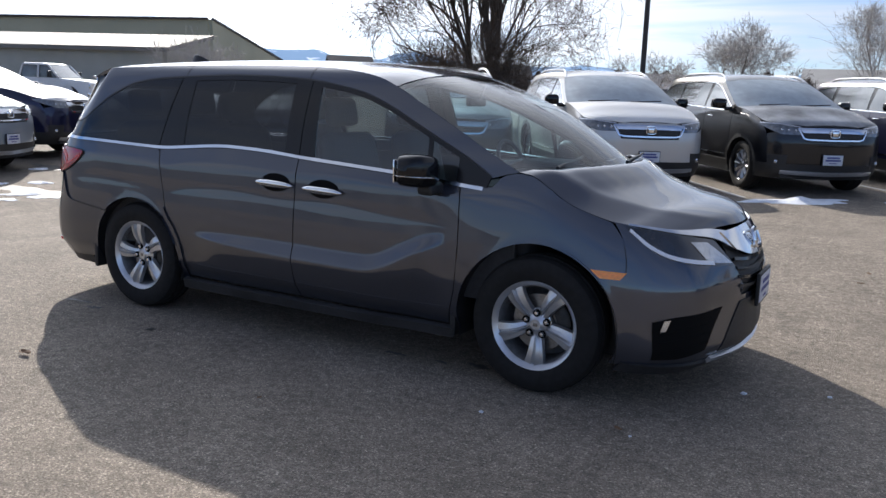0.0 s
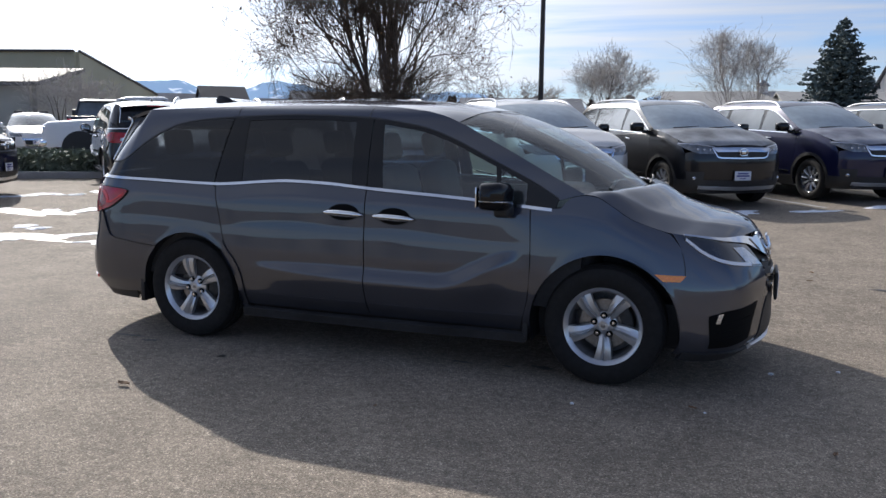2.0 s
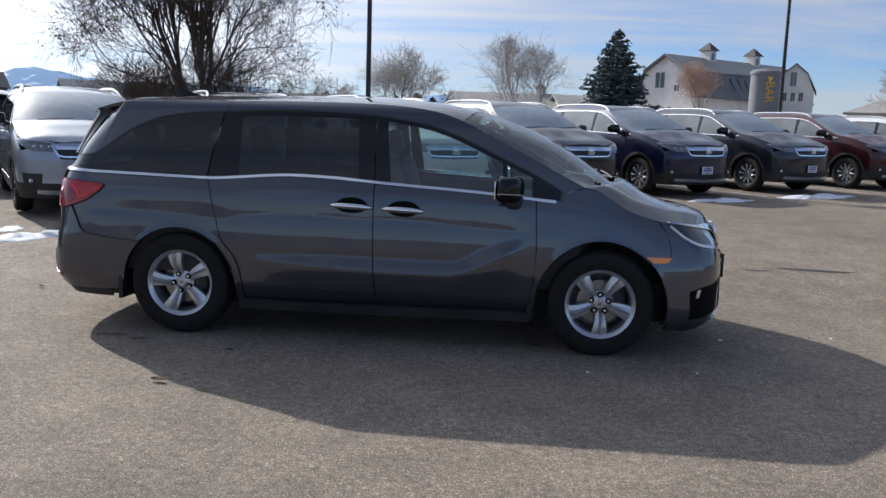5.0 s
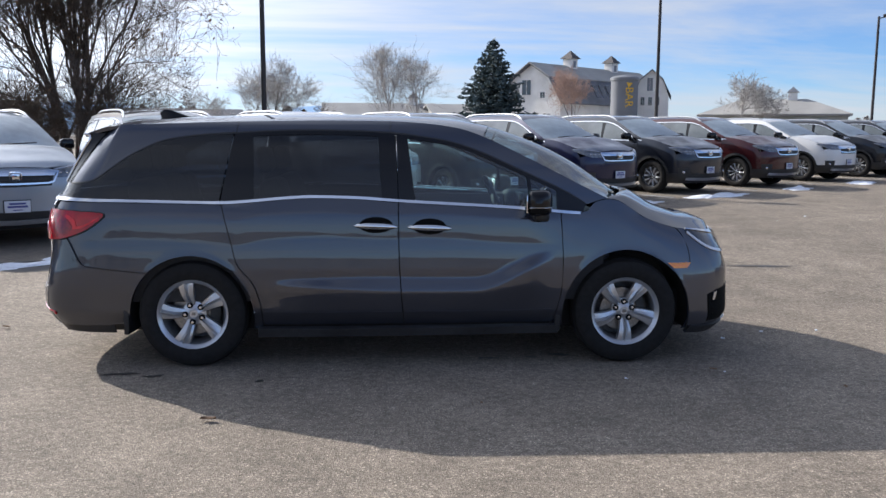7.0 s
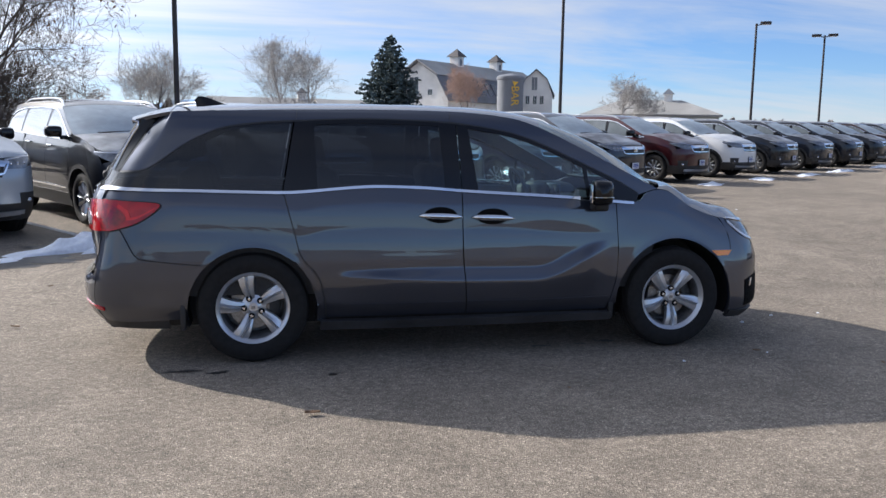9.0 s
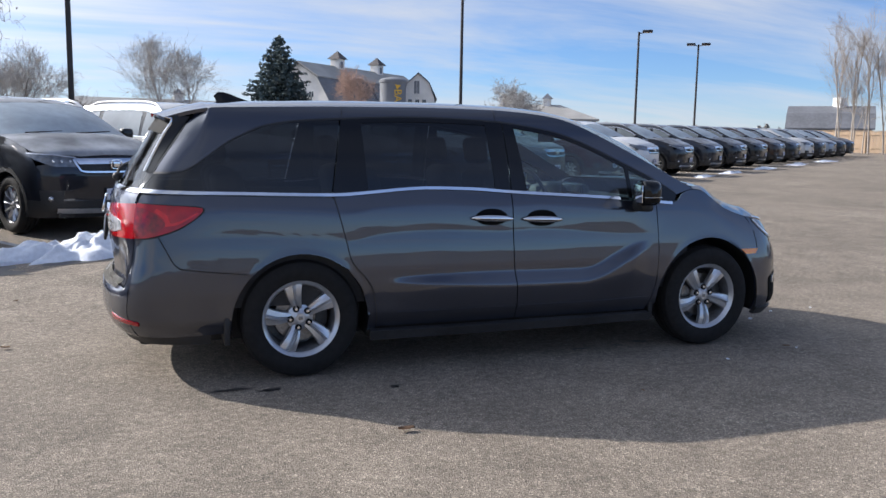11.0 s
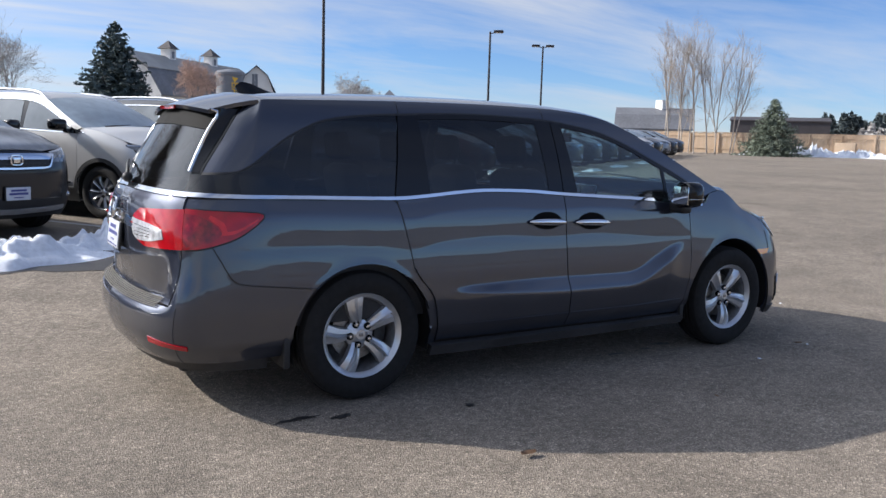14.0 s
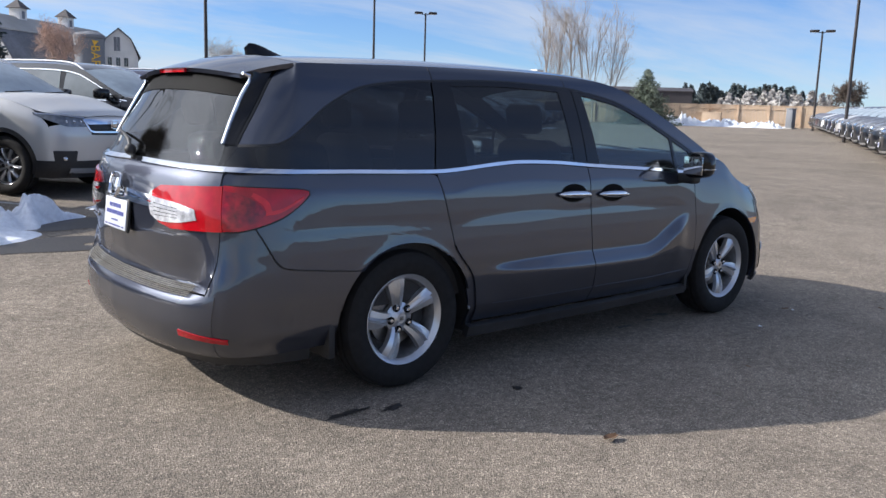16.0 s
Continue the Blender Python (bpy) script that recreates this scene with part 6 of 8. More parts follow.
SUV = dict(
    name="parked_suv",
    skin=BodySkin(
        plan=[(-2.56, 0), (-2.55, -0.4), (-2.50, -0.70), (-2.42, -0.88), (-2.22, -0.965), (-1.6, -0.99), (0, -0.995), (1.2, -0.99), (1.75, -0.975), (2.0, -0.925), (2.15, -0.83), (2.25, -0.66), (2.31, -0.4), (2.33, 0)],
        inset=[(0.25, 0.06), (0.4, 0.02), (0.7, 0.0), (1.0, 0.01), (1.12, 0.03), (1.22, 0.06), (1.4, 0.125), (1.55, 0.19), (1.66, 0.25), (1.74, 0.33), (1.8, 0.42)],
        nose=[(0.25, -0.12), (0.36, -0.03), (0.5, 0.0), (0.75, 0.005), (0.95, -0.025), (1.02, -0.06), (1.08, -0.14), (1.14, -0.3)],
        tail=[(0.25, 0.1), (0.4, 0.02), (0.7, 0.0), (1.0, 0.04), (1.2, 0.10), (1.5, 0.26), (1.72, 0.42)],
        lift=[(-3, 0), (1.1, -0.02), (1.5, 0.0), (1.85, 0.05), (2.6, 0.10)]),
    belt=smooth_fn([(-2.6, 1.255), (-1.9, 1.25), (-0.9, 1.225), (0.2, 1.20), (1.0, 1.185), (1.3, 1.18)]),
    top=smooth_fn([(-2.3, 1.27), (-2.2, 1.34), (-2.05, 1.48), (-1.8, 1.58), (-1.3, 1.63), (-0.5, 1.645), (-0.1, 1.63), (0.12, 1.595), (0.35, 1.505), (0.6, 1.39), (0.85, 1.265), (0.98, 1.20)]),
    rail=smooth_fn([(-2.3, 1.61), (-2.0, 1.675), (-1.3, 1.73), (-0.5, 1.742), (-0.15, 1.73), (0.08, 1.70), (0.22, 1.652), (0.5, 1.52), (0.8, 1.375), (1.04, 1.268)]),
    axle_f=1.41, axle_r=-1.41, arch=0.425, wheel=0.38, doors=(1.0, 0.02, -0.98), sill=0.42, base=0.27, glass=(-2.18, -1.25, -0.1, 0.93), rail_range=(-2.2, 1.04),
    wing_nose=(2.05, 0.90), hood_edge=[(1.04, 1.262), (1.3, 1.235), (1.6, 1.185), (1.9, 1.115), (2.12, 1.06)],
    lamp=dict(out=1.88, z0=0.900, z1=1.064, **{"in": 0.50}), face=dict(mid=0.60, top=1.025, g0=0.80, g1=0.985, grille_w=0.50), plate_z=0.545,
    screen_top=0.22, hood_h=0.075, rails=True, clad=True, rim="star", mirror_dx=0.0, screen=M_FROST, screen_label="windscreen clouded with frost")

suv_proto = parked_car(SUV)


def repaint(ob, paint_m, old=M_CARPAINT, hood_m=None):
    for o in (ob, *ob.children_recursive):
        if o.type == "MESH" and len(o.material_slots) and o.material_slots[0].material == old:
            o.material_slots[0].link = "OBJECT"
            o.material_slots[0].material = hood_m if hood_m and o.name.startswith("bonnet") else paint_m


LACQUER = {
    "silver blue": paint("silver_blue_lacquer", (0.33, 0.37, 0.42), 0.4, 0.3), "black": paint("black_lacquer", (0.005, 0.006, 0.009), 0.2, 0.3, 0.006), "silver": paint("silver_lacquer", (0.56, 0.55, 0.53), 0.35, 0.3),
    "deep blue": paint("deep_blue_lacquer", (0.008, 0.010, 0.045), 0.3, 0.3, 0.01), "dark grey": paint("dark_grey_lacquer", (0.024, 0.027, 0.036), 0.5, 0.3, 0.01), "maroon": paint("maroon_lacquer", (0.050, 0.007, 0.009), 0.3, 0.3, 0.01),
    "white": paint("white_lacquer", (0.74, 0.74, 0.73), 0.0), "charcoal": paint("charcoal_lacquer", (0.013, 0.015, 0.021), 0.4, 0.3, 0.01), "brown": paint("brown_lacquer", (0.03, 0.016, 0.013), 0.3, 0.3, 0.01)}


def frosted(name, color):
    """Lacquer under an uneven pale bloom: thin frost plus sky sheen painted into the colour."""
    m = material(name, color, 0.45, 0.2, coat=0.5)
    nt = m.node_tree
    b = nt.nodes["Principled BSDF"]
    b.inputs["Coat Roughness"].default_value = 0.18
    co = nt.nodes.new("ShaderNodeTexCoord")
    n = nt.nodes.new("ShaderNodeTexNoise")
    n.inputs["Scale"].default_value, n.inputs["Detail"].default_value = 1.6, 8.0
    nt.links.new(co.outputs["Object"], n.inputs["Vector"])
    r = nt.nodes.new("ShaderNodeMapRange")
    for k, v in (("From Min", 0.38), ("From Max", 0.66), ("To Min", 0.04), ("To Max", 0.62)):
        r.inputs[k].default_value = v
    nt.links.new(n.outputs["Fac"], r.inputs["Value"])
    mx = nt.nodes.new("ShaderNodeMix")
    mx.data_type = "RGBA"
    mx.inputs["A"].default_value, mx.inputs["B"].default_value = (*color, 1), (0.50, 0.53, 0.58, 1)
    nt.links.new(r.outputs[0], mx.inputs["Factor"])
    nt.links.new(mx.outputs["Result"], b.inputs["Base Color"])
    return m


FROST_SHEEN = {k: frosted(k.replace(" ", "_") + "_frost_sheen", tuple(m.node_tree.nodes["Principled BSDF"].inputs["Base Color"].default_value)[:3]) for k, m in LACQUER.items()}


def set_car(proto, color, nose, heading, note, group, category="car", back=2.33):
    """A copy of a parked car whose nose stands at the plan place nose, heading degrees from +x."""
    h = radians(heading)
    x, y = nose[0] - back * math.cos(h), nose[1] - back * math.sin(h)
    slope = (ground_z(y + 0.5) - ground_z(y - 0.5)) * math.sin(h)
    ob = copy_thing(proto, pose(x, y, ground_z(y, x)) @ Matrix.Rotation(h, 4, "Z") @ Matrix.Rotation(-slope, 4, "Y"))
    repaint(ob, LACQUER[color], hood_m=FROST_SHEEN[color])
    tagged(ob, f"{color} {note}", category, group)
    return ob


note = "off-road estate with frosted windscreen and silver roof rails"
row = [("silver blue", (-5.0, 4.35)), ("charcoal", (-2.74, 5.7)), ("silver", (-0.25, 7.2)), ("black", (2.07, 8.65)), ("deep blue", (4.5, 10.43)), ("dark grey", (7.1, 12.25)), ("maroon", (9.9, 14.2)), ("white", (12.75, 16.5))]
more = ["black", "dark grey", "charcoal", "black", "brown", "black", "silver", "black", "silver blue", "charcoal", "dark grey"]
row += [(c, (12.75 + 2.85 * (k + 1), 16.5 + 2.05 * (k + 1))) for k, c in enumerate(more)]
for k, (c, p) in enumerate(row):
    set_car(suv_proto, c, p, -58 if k == 1 else -53, note, "row of parked off-road estates", back=2.34)
for k, c in enumerate(["silver blue", "dark grey", "charcoal", "black", "charcoal", "dark grey", "black", "charcoal", "silver", "black", "deep blue", "dark grey", "white", "black", "maroon", "dark grey", "black", "dark grey"]):
    t = (k - 1) / 16
    set_car(suv_proto, c, (20.6 + 40.4 * t, 5.6 + 22.7 * t), 119, note, "second row of parked cars", back=2.34)
for c, p, hd in (("silver blue", (-9.15, 3.15), 22), ("deep blue", (-10.6, 5.6), 26)):
    set_car(suv_proto, c, p, hd, note, "cars at the lot's edge", back=2.34)
for o in [suv_proto, *suv_proto.children_recursive]:
    bpy.data.objects.remove(o)

SALOON = dict(
    SUV, name="parked_saloon",
    skin=BodySkin(
        plan=[(-2.40, 0), (-2.38, -0.4), (-2.32, -0.66), (-2.2, -0.82), (-1.95, -0.895), (-1.4, -0.915), (0, -0.92), (1.2, -0.915), (1.75, -0.89), (2.05, -0.80), (2.25, -0.62), (2.36, -0.36), (2.42, 0)],
        inset=[(0.15, 0.06), (0.3, 0.02), (0.5, 0.0), (0.8, 0.01), (0.92, 0.03), (1.02, 0.08), (1.2, 0.17), (1.35, 0.26), (1.42, 0.34)],
        nose=[(0.15, -0.08), (0.3, 0.0), (0.5, 0.0), (0.65, -0.05), (0.75, -0.12), (0.85, -0.28)],
        tail=[(0.2, 0.06), (0.4, 0.0), (0.7, 0.02), (0.95, 0.06), (1.05, 0.4), (1.4, 1.1)],
        lift=[(-3, 0), (1.0, 0), (1.5, 0.06), (2.0, 0.16), (2.6, 0.2)]),
    belt=smooth_fn([(-2.6, 0.98), (-1.2, 0.96), (0.2, 0.92), (1.05, 0.89), (1.3, 0.88)]),
    top=smooth_fn([(-2.1, 1.0), (-1.6, 1.15), (-1.2, 1.27), (-0.6, 1.33), (0.0, 1.34), (0.3, 1.28), (0.6, 1.16), (1.0, 0.92)]),
    rail=smooth_fn([(-2.1, 1.02), (-1.6, 1.22), (-1.1, 1.34), (-0.6, 1.395), (0.0, 1.40), (0.2, 1.38), (0.4, 1.32), (0.8, 1.12), (1.15, 0.955)]),
    axle_f=1.40, axle_r=-1.37, arch=0.355, wheel=0.325, doors=(0.95, -0.05, -0.95), sill=0.28, base=0.2, glass=(-1.55, -0.85, -0.1, 0.9), rail_range=(-2.05, 1.15),
    wing_nose=(2.0, 0.62), hood_edge=[(1.15, 0.955), (1.5, 0.90), (1.8, 0.83), (2.05, 0.77), (2.25, 0.735)],
    lamp=dict(out=1.92, z0=0.62, z1=0.735, **{"in": 0.48}), face=dict(mid=0.58, top=0.725, g0=0.30, g1=0.56, grille_w=0.42), plate_z=0.42,
    screen_top=0.2, hood_h=0.06, rails=False, clad=False, rim="van", mirror_dx=0.05, screen=M_SIDEGLASS, screen_label="")
saloon = parked_car(SALOON)
repaint(saloon, LACQUER["white"])
h = radians(-40)
saloon.matrix_world = pose(-22.6, 17.4, ground_z(17.4)) @ Matrix.Rotation(h, 4, "Z")
tagged(saloon, "white saloon car with dusty windscreen beyond a planting bed", "car")


def pickup(color, place, heading, label):
    """A crew-cab pickup: bonnet, cab, open bed with tailgate."""
    truck = new("pickup_truck")
    P = LACQUER[color]

    def sheet_box(name, secs, mat, label=""):
        # a hull through cross-sections (x, half width, z0, z1, roundness at the top)
        bm = bmesh.new()
        rings = []
        for x, w, z0, z1, k in secs:
            ring = []
            for i in range(13):
                a = math.pi * i / 12
                c, s = math.cos(a), math.sin(a)
                ring.append(bm.verts.new((x, -w * (1 if c >= 0 else -1) * abs(c) ** k, z0 + (z1 - z0) * s ** k)))
            rings.append(ring)
        for r0, r1 in zip(rings, rings[1:]):
            for i in range(12):
                bm.faces.new((r0[i], r0[i + 1], r1[i + 1], r1[i]))
            bm.faces.new((r0[12], r0[0], r1[0], r1[12]))
        bm.faces.new(rings[0][::-1])
        bm.faces.new(rings[-1])
        bmesh.ops.recalc_face_normals(bm, faces=bm.faces)
        return part(name, bm, mat, truck, label, angle=35)
    sheet_box("bonnet", [(2.85, 0.86, 0.45, 1.08, 0.25), (2.7, 0.97, 0.45, 1.18, 0.22), (1.6, 1.0, 0.45, 1.27, 0.2), (1.35, 1.0, 0.45, 1.28, 0.2)], P)
    sheet_box("cab_lower", [(1.36, 1.0, 0.45, 1.28, 0.14), (-0.75, 1.0, 0.45, 1.30, 0.14)], P)
    sheet_box("cab_glass", [(1.30, 0.93, 1.27, 1.30, 0.2), (0.72, 0.86, 1.27, 1.86, 0.22), (-0.55, 0.84, 1.27, 1.88, 0.2), (-0.72, 0.88, 1.27, 1.35, 0.2)], M_SIDEGLASS)
    sheet_box("cab_roof", [(0.74, 0.78, 1.84, 1.88, 0.3), (0.5, 0.82, 1.83, 1.94, 0.3), (-0.5, 0.82, 1.84, 1.95, 0.3), (-0.62, 0.78, 1.84, 1.88, 0.3)], P)
    for sg in (-1, 1):
        for pts in ([(1.28, 0.92, 1.28), (0.74, 0.80, 1.85)], [(0.28, 0.95, 1.28), (0.25, 0.81, 1.87)], [(-0.70, 0.93, 1.30), (-0.56, 0.80, 1.86)]):
            bm = bmesh.new()
            tube(bm, [(x, sg * y, z) for x, y, z in pts], 0.045, n=6)
            part("pillar", bm, P, truck)
        bm = bmesh.new()
        box(bm, (-2.75, sg * 0.98 - 0.04, 0.5), (-0.80, sg * 0.98 + 0.04, 1.32), 0.035)
        part("bed_side", bm, P, truck)
        bm = bmesh.new()
        box(bm, (-2.80, sg * 0.92 - 0.075, 0.86), (-2.755, sg * 0.92 + 0.075, 1.24), 0.02)
        part("tail_lamp", bm, M_RED, truck)
        bm = bmesh.new()
        box(bm, (2.72, sg * 0.72 - 0.18, 0.82), (2.84, sg * 0.72 + 0.16, 1.05), 0.03)
        part("headlamp", bm, M_CLEARLAMP, truck)
        bm = bmesh.new()
        box(bm, (0.95, sg * 1.16 - 0.12, 1.28), (1.07, sg * 1.16 + 0.10, 1.58), 0.03)
        tube(bm, [(1.02, sg * 0.95, 1.30), (1.02, sg * 1.1, 1.36)], 0.03, n=6)
        part("wing_mirror", bm, M_BLACK, truck)
    bm = bmesh.new()
    box(bm, (-2.79, -0.86, 0.62), (-2.73, 0.86, 1.32), 0.02)
    part("tailgate", bm, P, truck)
    bm = bmesh.new()
    box(bm, (-2.75, -0.95, 0.48), (-0.8, 0.95, 0.66), 0.02)
    box(bm, (-2.6, -0.7, 0.36), (2.6, 0.7, 0.5), 0.02)
    part("chassis", bm, M_BLACK, truck)
    for x in (-2.9, 2.82):
        bm = bmesh.new()
        box(bm, (x - 0.10, -0.95, 0.48), (x + 0.10, 0.95, 0.66), 0.04)
        part("bumper", bm, M_CHROME, truck)
    bm = bmesh.new()
    box(bm, (2.80, -0.5, 0.72), (2.88, 0.5, 1.08), 0.03)
    part("grille", bm, M_DARKMETAL, truck)
    for x in (1.85, -1.75):
        for sg in (-1, 1):
            road_wheel(truck, x, 0.86 * sg, 0.40, "van", sg, 15)
            bm = bmesh.new()
            lathe(bm, [(0.50, -0.02), (0.50, 0.02), (0.0, 0.02)], 24, Matrix.Translation((x, sg * 1.005, 0.42)), radians(-5), radians(185))
            part("arch_lip", bm, M_BLACK, truck)
    h = radians(heading)
    truck.matrix_world = pose(place[0], place[1], ground_z(place[1])) @ Matrix.Rotation(h, 4, "Z")
    tagged(truck, label, "pickup truck")


pickup("black", (-21.0, 19.3), 128, "black pickup truck with its tailgate towards the lot")
pickup("white", (-15.3, 14.9), 221, "white pickup truck standing across behind parked cars")
pickup("white", (-33.0, 20.5), 20, "white pickup truck before a low office")
dark_van = copy_thing(the_van, pose(-10.9, 9.5, ground_z(9.5)) @ Matrix.Rotation(radians(138), 4, "Z"))
repaint(dark_van, LACQUER["black"], M_PAINT)
tagged(dark_van, "black minivan seen from its tailgate in a parking bay", "minivan")


# ---------------------------------------------------------------- trees and plants
def limb_mesh(name, segs, mat, parent, sides=5):
    """Tapered bars (p0, p1, r0, r1) joined into one mesh, made in one go."""
    p0, p1 = np.array([s[0] for s in segs]), np.array([s[1] for s in segs])
    r0, r1 = np.array([s[2] for s in segs]), np.array([s[3] for s in segs])
    d = p1 - p0
    d /= np.maximum(np.linalg.norm(d, axis=1), 1e-9)[:, None]
    ref = np.where(np.abs(d[:, 2:3]) > 0.9, np.array([[1.0, 0, 0]]), np.array([[0, 0, 1.0]]))
    a = np.cross(d, ref)
    a /= np.linalg.norm(a, axis=1)[:, None]
    b = np.cross(d, a)
    ang = np.arange(sides) * 2 * np.pi / sides
    off = a[:, None, :] * np.cos(ang)[None, :, None] + b[:, None, :] * np.sin(ang)[None, :, None]
    v = np.concatenate([p0[:, None, :] + off * r0[:, None, None], p1[:, None, :] + off * r1[:, None, None]], axis=1).reshape(-1, 3)
    n = len(segs)
    k = np.arange(sides)
    quad = np.stack([k, (k + 1) % sides, (k + 1) % sides + sides, k + sides], axis=1)
    faces = (quad[None] + (np.arange(n) * 2 * sides)[:, None, None]).reshape(-1, 4)
    me = bpy.data.meshes.new(name)
    me.from_pydata(v.tolist(), [], faces.tolist())
    me.shade_smooth()
    me.materials.append(mat)
    ob = new(name, me)
    ob.parent = parent
    return ob


def leaf_mesh(name, centres, size, mat, parent, rng, flat=0.0):
    """Small bent leaves or needle tufts at many places, one mesh."""
    c = np.array(centres)
    n = len(c)
    u = rng.normal(size=(n, 3))
    u[:, 2] *= 1 - flat
    u /= np.linalg.norm(u, axis=1)[:, None]
    w = np.cross(u, rng.normal(size=(n, 3)))
    w /= np.maximum(np.linalg.norm(w, axis=1), 1e-6)[:, None]
    s = size * (0.6 + 0.8 * rng.random((n, 1)))
    v = np.stack([c - u * s, c + w * s * 0.45, c + u * s, c - w * s * 0.45], axis=1).reshape(-1, 3)
    f = (np.arange(4)[None] + 4 * np.arange(n)[:, None])
    me = bpy.data.meshes.new(name)
    me.from_pydata(v.tolist(), [], f.tolist())
    me.materials.append(mat)
    ob = new(name, me)
    ob.parent = parent
    ob["kind"] = "stuff"
    return ob


def bare_tree(name, place, height, spread, seed, label, stems=1, bark=None, twig=None, levels=5, leaves=0, leaf_mat=None, upright=0.55, base_r=0.02, twig_r=0.006, kids=4, droop=0.0, narrow=1.0, stem=0.55, kid=1.0, low=0.3, cone=0.4, first=None):
    """A leafless tree: stems, limbs and a mist of fine twigs."""
    rng = np.random.default_rng(seed)
    tree = new(name)
    tree.location = (place[0], place[1], ground_z(place[1], place[0]) - 0.05)
    big, fine, tips = [], [], []

    def grow(p, d, length, r, level):
        steps = 4 if level < 2 else 3
        pts = [p]
        for i in range(steps):
            d = d + rng.normal(size=3) * (0.10 + 0.05 * level)
            d[2] += 0.06 * upright - droop * level * 0.05
            d /= np.linalg.norm(d)
            q = pts[-1] + d * length / steps
            ra, rb = r * (1 - 0.55 * i / steps), r * (1 - 0.55 * (i + 1) / steps)
            (big if level < 1 else fine).append((pts[-1], q, max(ra, twig_r), max(rb, twig_r * 0.7)))
            pts.append(q)
        if level >= levels:
            tips.append(pts[-1])
            tips.append(pts[-2])
            return
        n = (first if first and level == 0 else kids) + int(rng.integers(0, 2))
        for k in range(n):
            t = low + (1 - low) * (k + rng.random()) / n if level == 0 else 0.3 + 0.7 * (k + rng.random()) / n
            i = min(int(t * steps), steps - 1)
            o = pts[i] + (pts[i + 1] - pts[i]) * (t * steps - i)
            side = rng.normal(size=3)
            side -= d * side.dot(d)
            side /= np.linalg.norm(side)
            nd = d * (upright + 0.2 * rng.random()) + side * (0.22 + spread * 0.45 * rng.random())
            nd /= np.linalg.norm(nd)
            grow(o, nd, length * (kid if level == 0 else 1.0) * (0.52 + 0.22 * rng.random()) * (1.35 - (cone if level == 0 else 0.4) * t), r * (0.5 - 0.12 * rng.random()), level + 1)
    for s in range(stems):
        a = 2 * math.pi * s / stems + rng.random()
        lean = (0.10 + 0.20 * rng.random()) if stems > 1 else 0.03
        d0 = np.array([math.cos(a) * lean, math.sin(a) * lean, 1.0])
        d0 /= np.linalg.norm(d0)
        p0 = np.array([math.cos(a), math.sin(a), 0]) * (0.10 * stems ** 0.5 * (height / 8) if stems > 1 else 0)
        grow(p0, d0, height * (stem + 0.12 * rng.random()), height * base_r * (1 if stems == 1 else 0.75), 0)
    top = max(s[1][2] for s in big + fine)
    k = height / top
    kv = np.array([k * narrow, k * narrow, k])
    scale = lambda L: [(a * kv, b * kv, r, q) for a, b, r, q in L]
    for s in range(stems):
        limb_mesh("trunk" if stems == 1 else "stem", scale(big[4 * s:4 * s + 4]), bark or M_BARK, tree, 7)
    coarse = [f for f in fine if f[2] > twig_r * 2.5]
    thin = [f for f in fine if f[2] <= twig_r * 2.5]
    if coarse:
        limb_mesh("crown_limb", scale(coarse), bark or M_BARK, tree, 5)["kind"] = "stuff"
    limb_mesh("crown", scale(thin), twig or M_TWIG, tree, 3)["kind"] = "stuff"
    if leaves:
        T = np.array(tips) * kv
        T = T[rng.integers(0, len(T), leaves)] + rng.normal(size=(leaves, 3)) * 0.15
        leaf_mesh("leaves", T, 0.045 * height / 8, leaf_mat or M_LEAF, tree, rng)
    tagged(tree, label, "tree")
    return tree


def spruce(name, place, height, width, seed, label, mat, density=1.0):
    """A conifer of drooping tiers with ragged needle sprays."""
    rng = np.random.default_rng(seed)
    tree = new(name)
    tree.location = (place[0], place[1], ground_z(place[1], place[0]) - 0.05)
    limb_mesh("trunk", [(np.array([0, 0, height * i / 8]), np.array([0, 0, height * (i + 1) / 8]), 0.018 * height * (1 - i / 8.3), 0.018 * height * (1 - (i + 1) / 8.3)) for i in range(8)], M_BARK, tree, 7)
    segs, tufts = [], []
    tiers = int(26 * density)
    for t in range(tiers):
        f = (t + 0.5) / tiers
        z = height * (0.07 + 0.93 * f)
        reach = width / 2 * (1 - f) ** 0.85 * (0.82 + 0.3 * rng.random()) + 0.08
        n = max(5, int(15 * (1 - f) + 5))
        for k in range(n):
            a = 2 * math.pi * (k + rng.random()) / n
            r = reach * (0.7 + 0.4 * rng.random())
            p = np.array([0, 0, z])
            prev = p
            m = max(3, int(r / 0.22))
            for i in range(1, m + 1):
                u = i / m
                q = np.array([math.cos(a) * r * u, math.sin(a) * r * u, z - 0.28 * r * u + 0.16 * r * u * u * (1 + f)])
                segs.append((prev, q, 0.025 * (1 - u) + 0.008, 0.025 * (1 - u) + 0.006))
                wide = 0.32 * r * (1 - abs(u - 0.35)) * 0.75
                for _ in range(int(7 * density) + 1):
                    tufts.append(q + np.array([-math.sin(a), math.cos(a), 0]) * rng.normal() * wide * 0.5 + rng.normal(size=3) * [0.10, 0.10, 0.06] - [0, 0, 0.05])
                prev = q
    for _ in range(60):
        tufts.append(np.array([rng.normal() * 0.05, rng.normal() * 0.05, height * (0.93 + 0.08 * rng.random())]))
    tw = limb_mesh("bough_mass", segs, M_BARK, tree, 3)
    tw["kind"] = "stuff"
    leaf_mesh("needles", tufts, 0.020 * height, mat, tree, rng, 0.35)
    tagged(tree, label, "tree")
    return tree


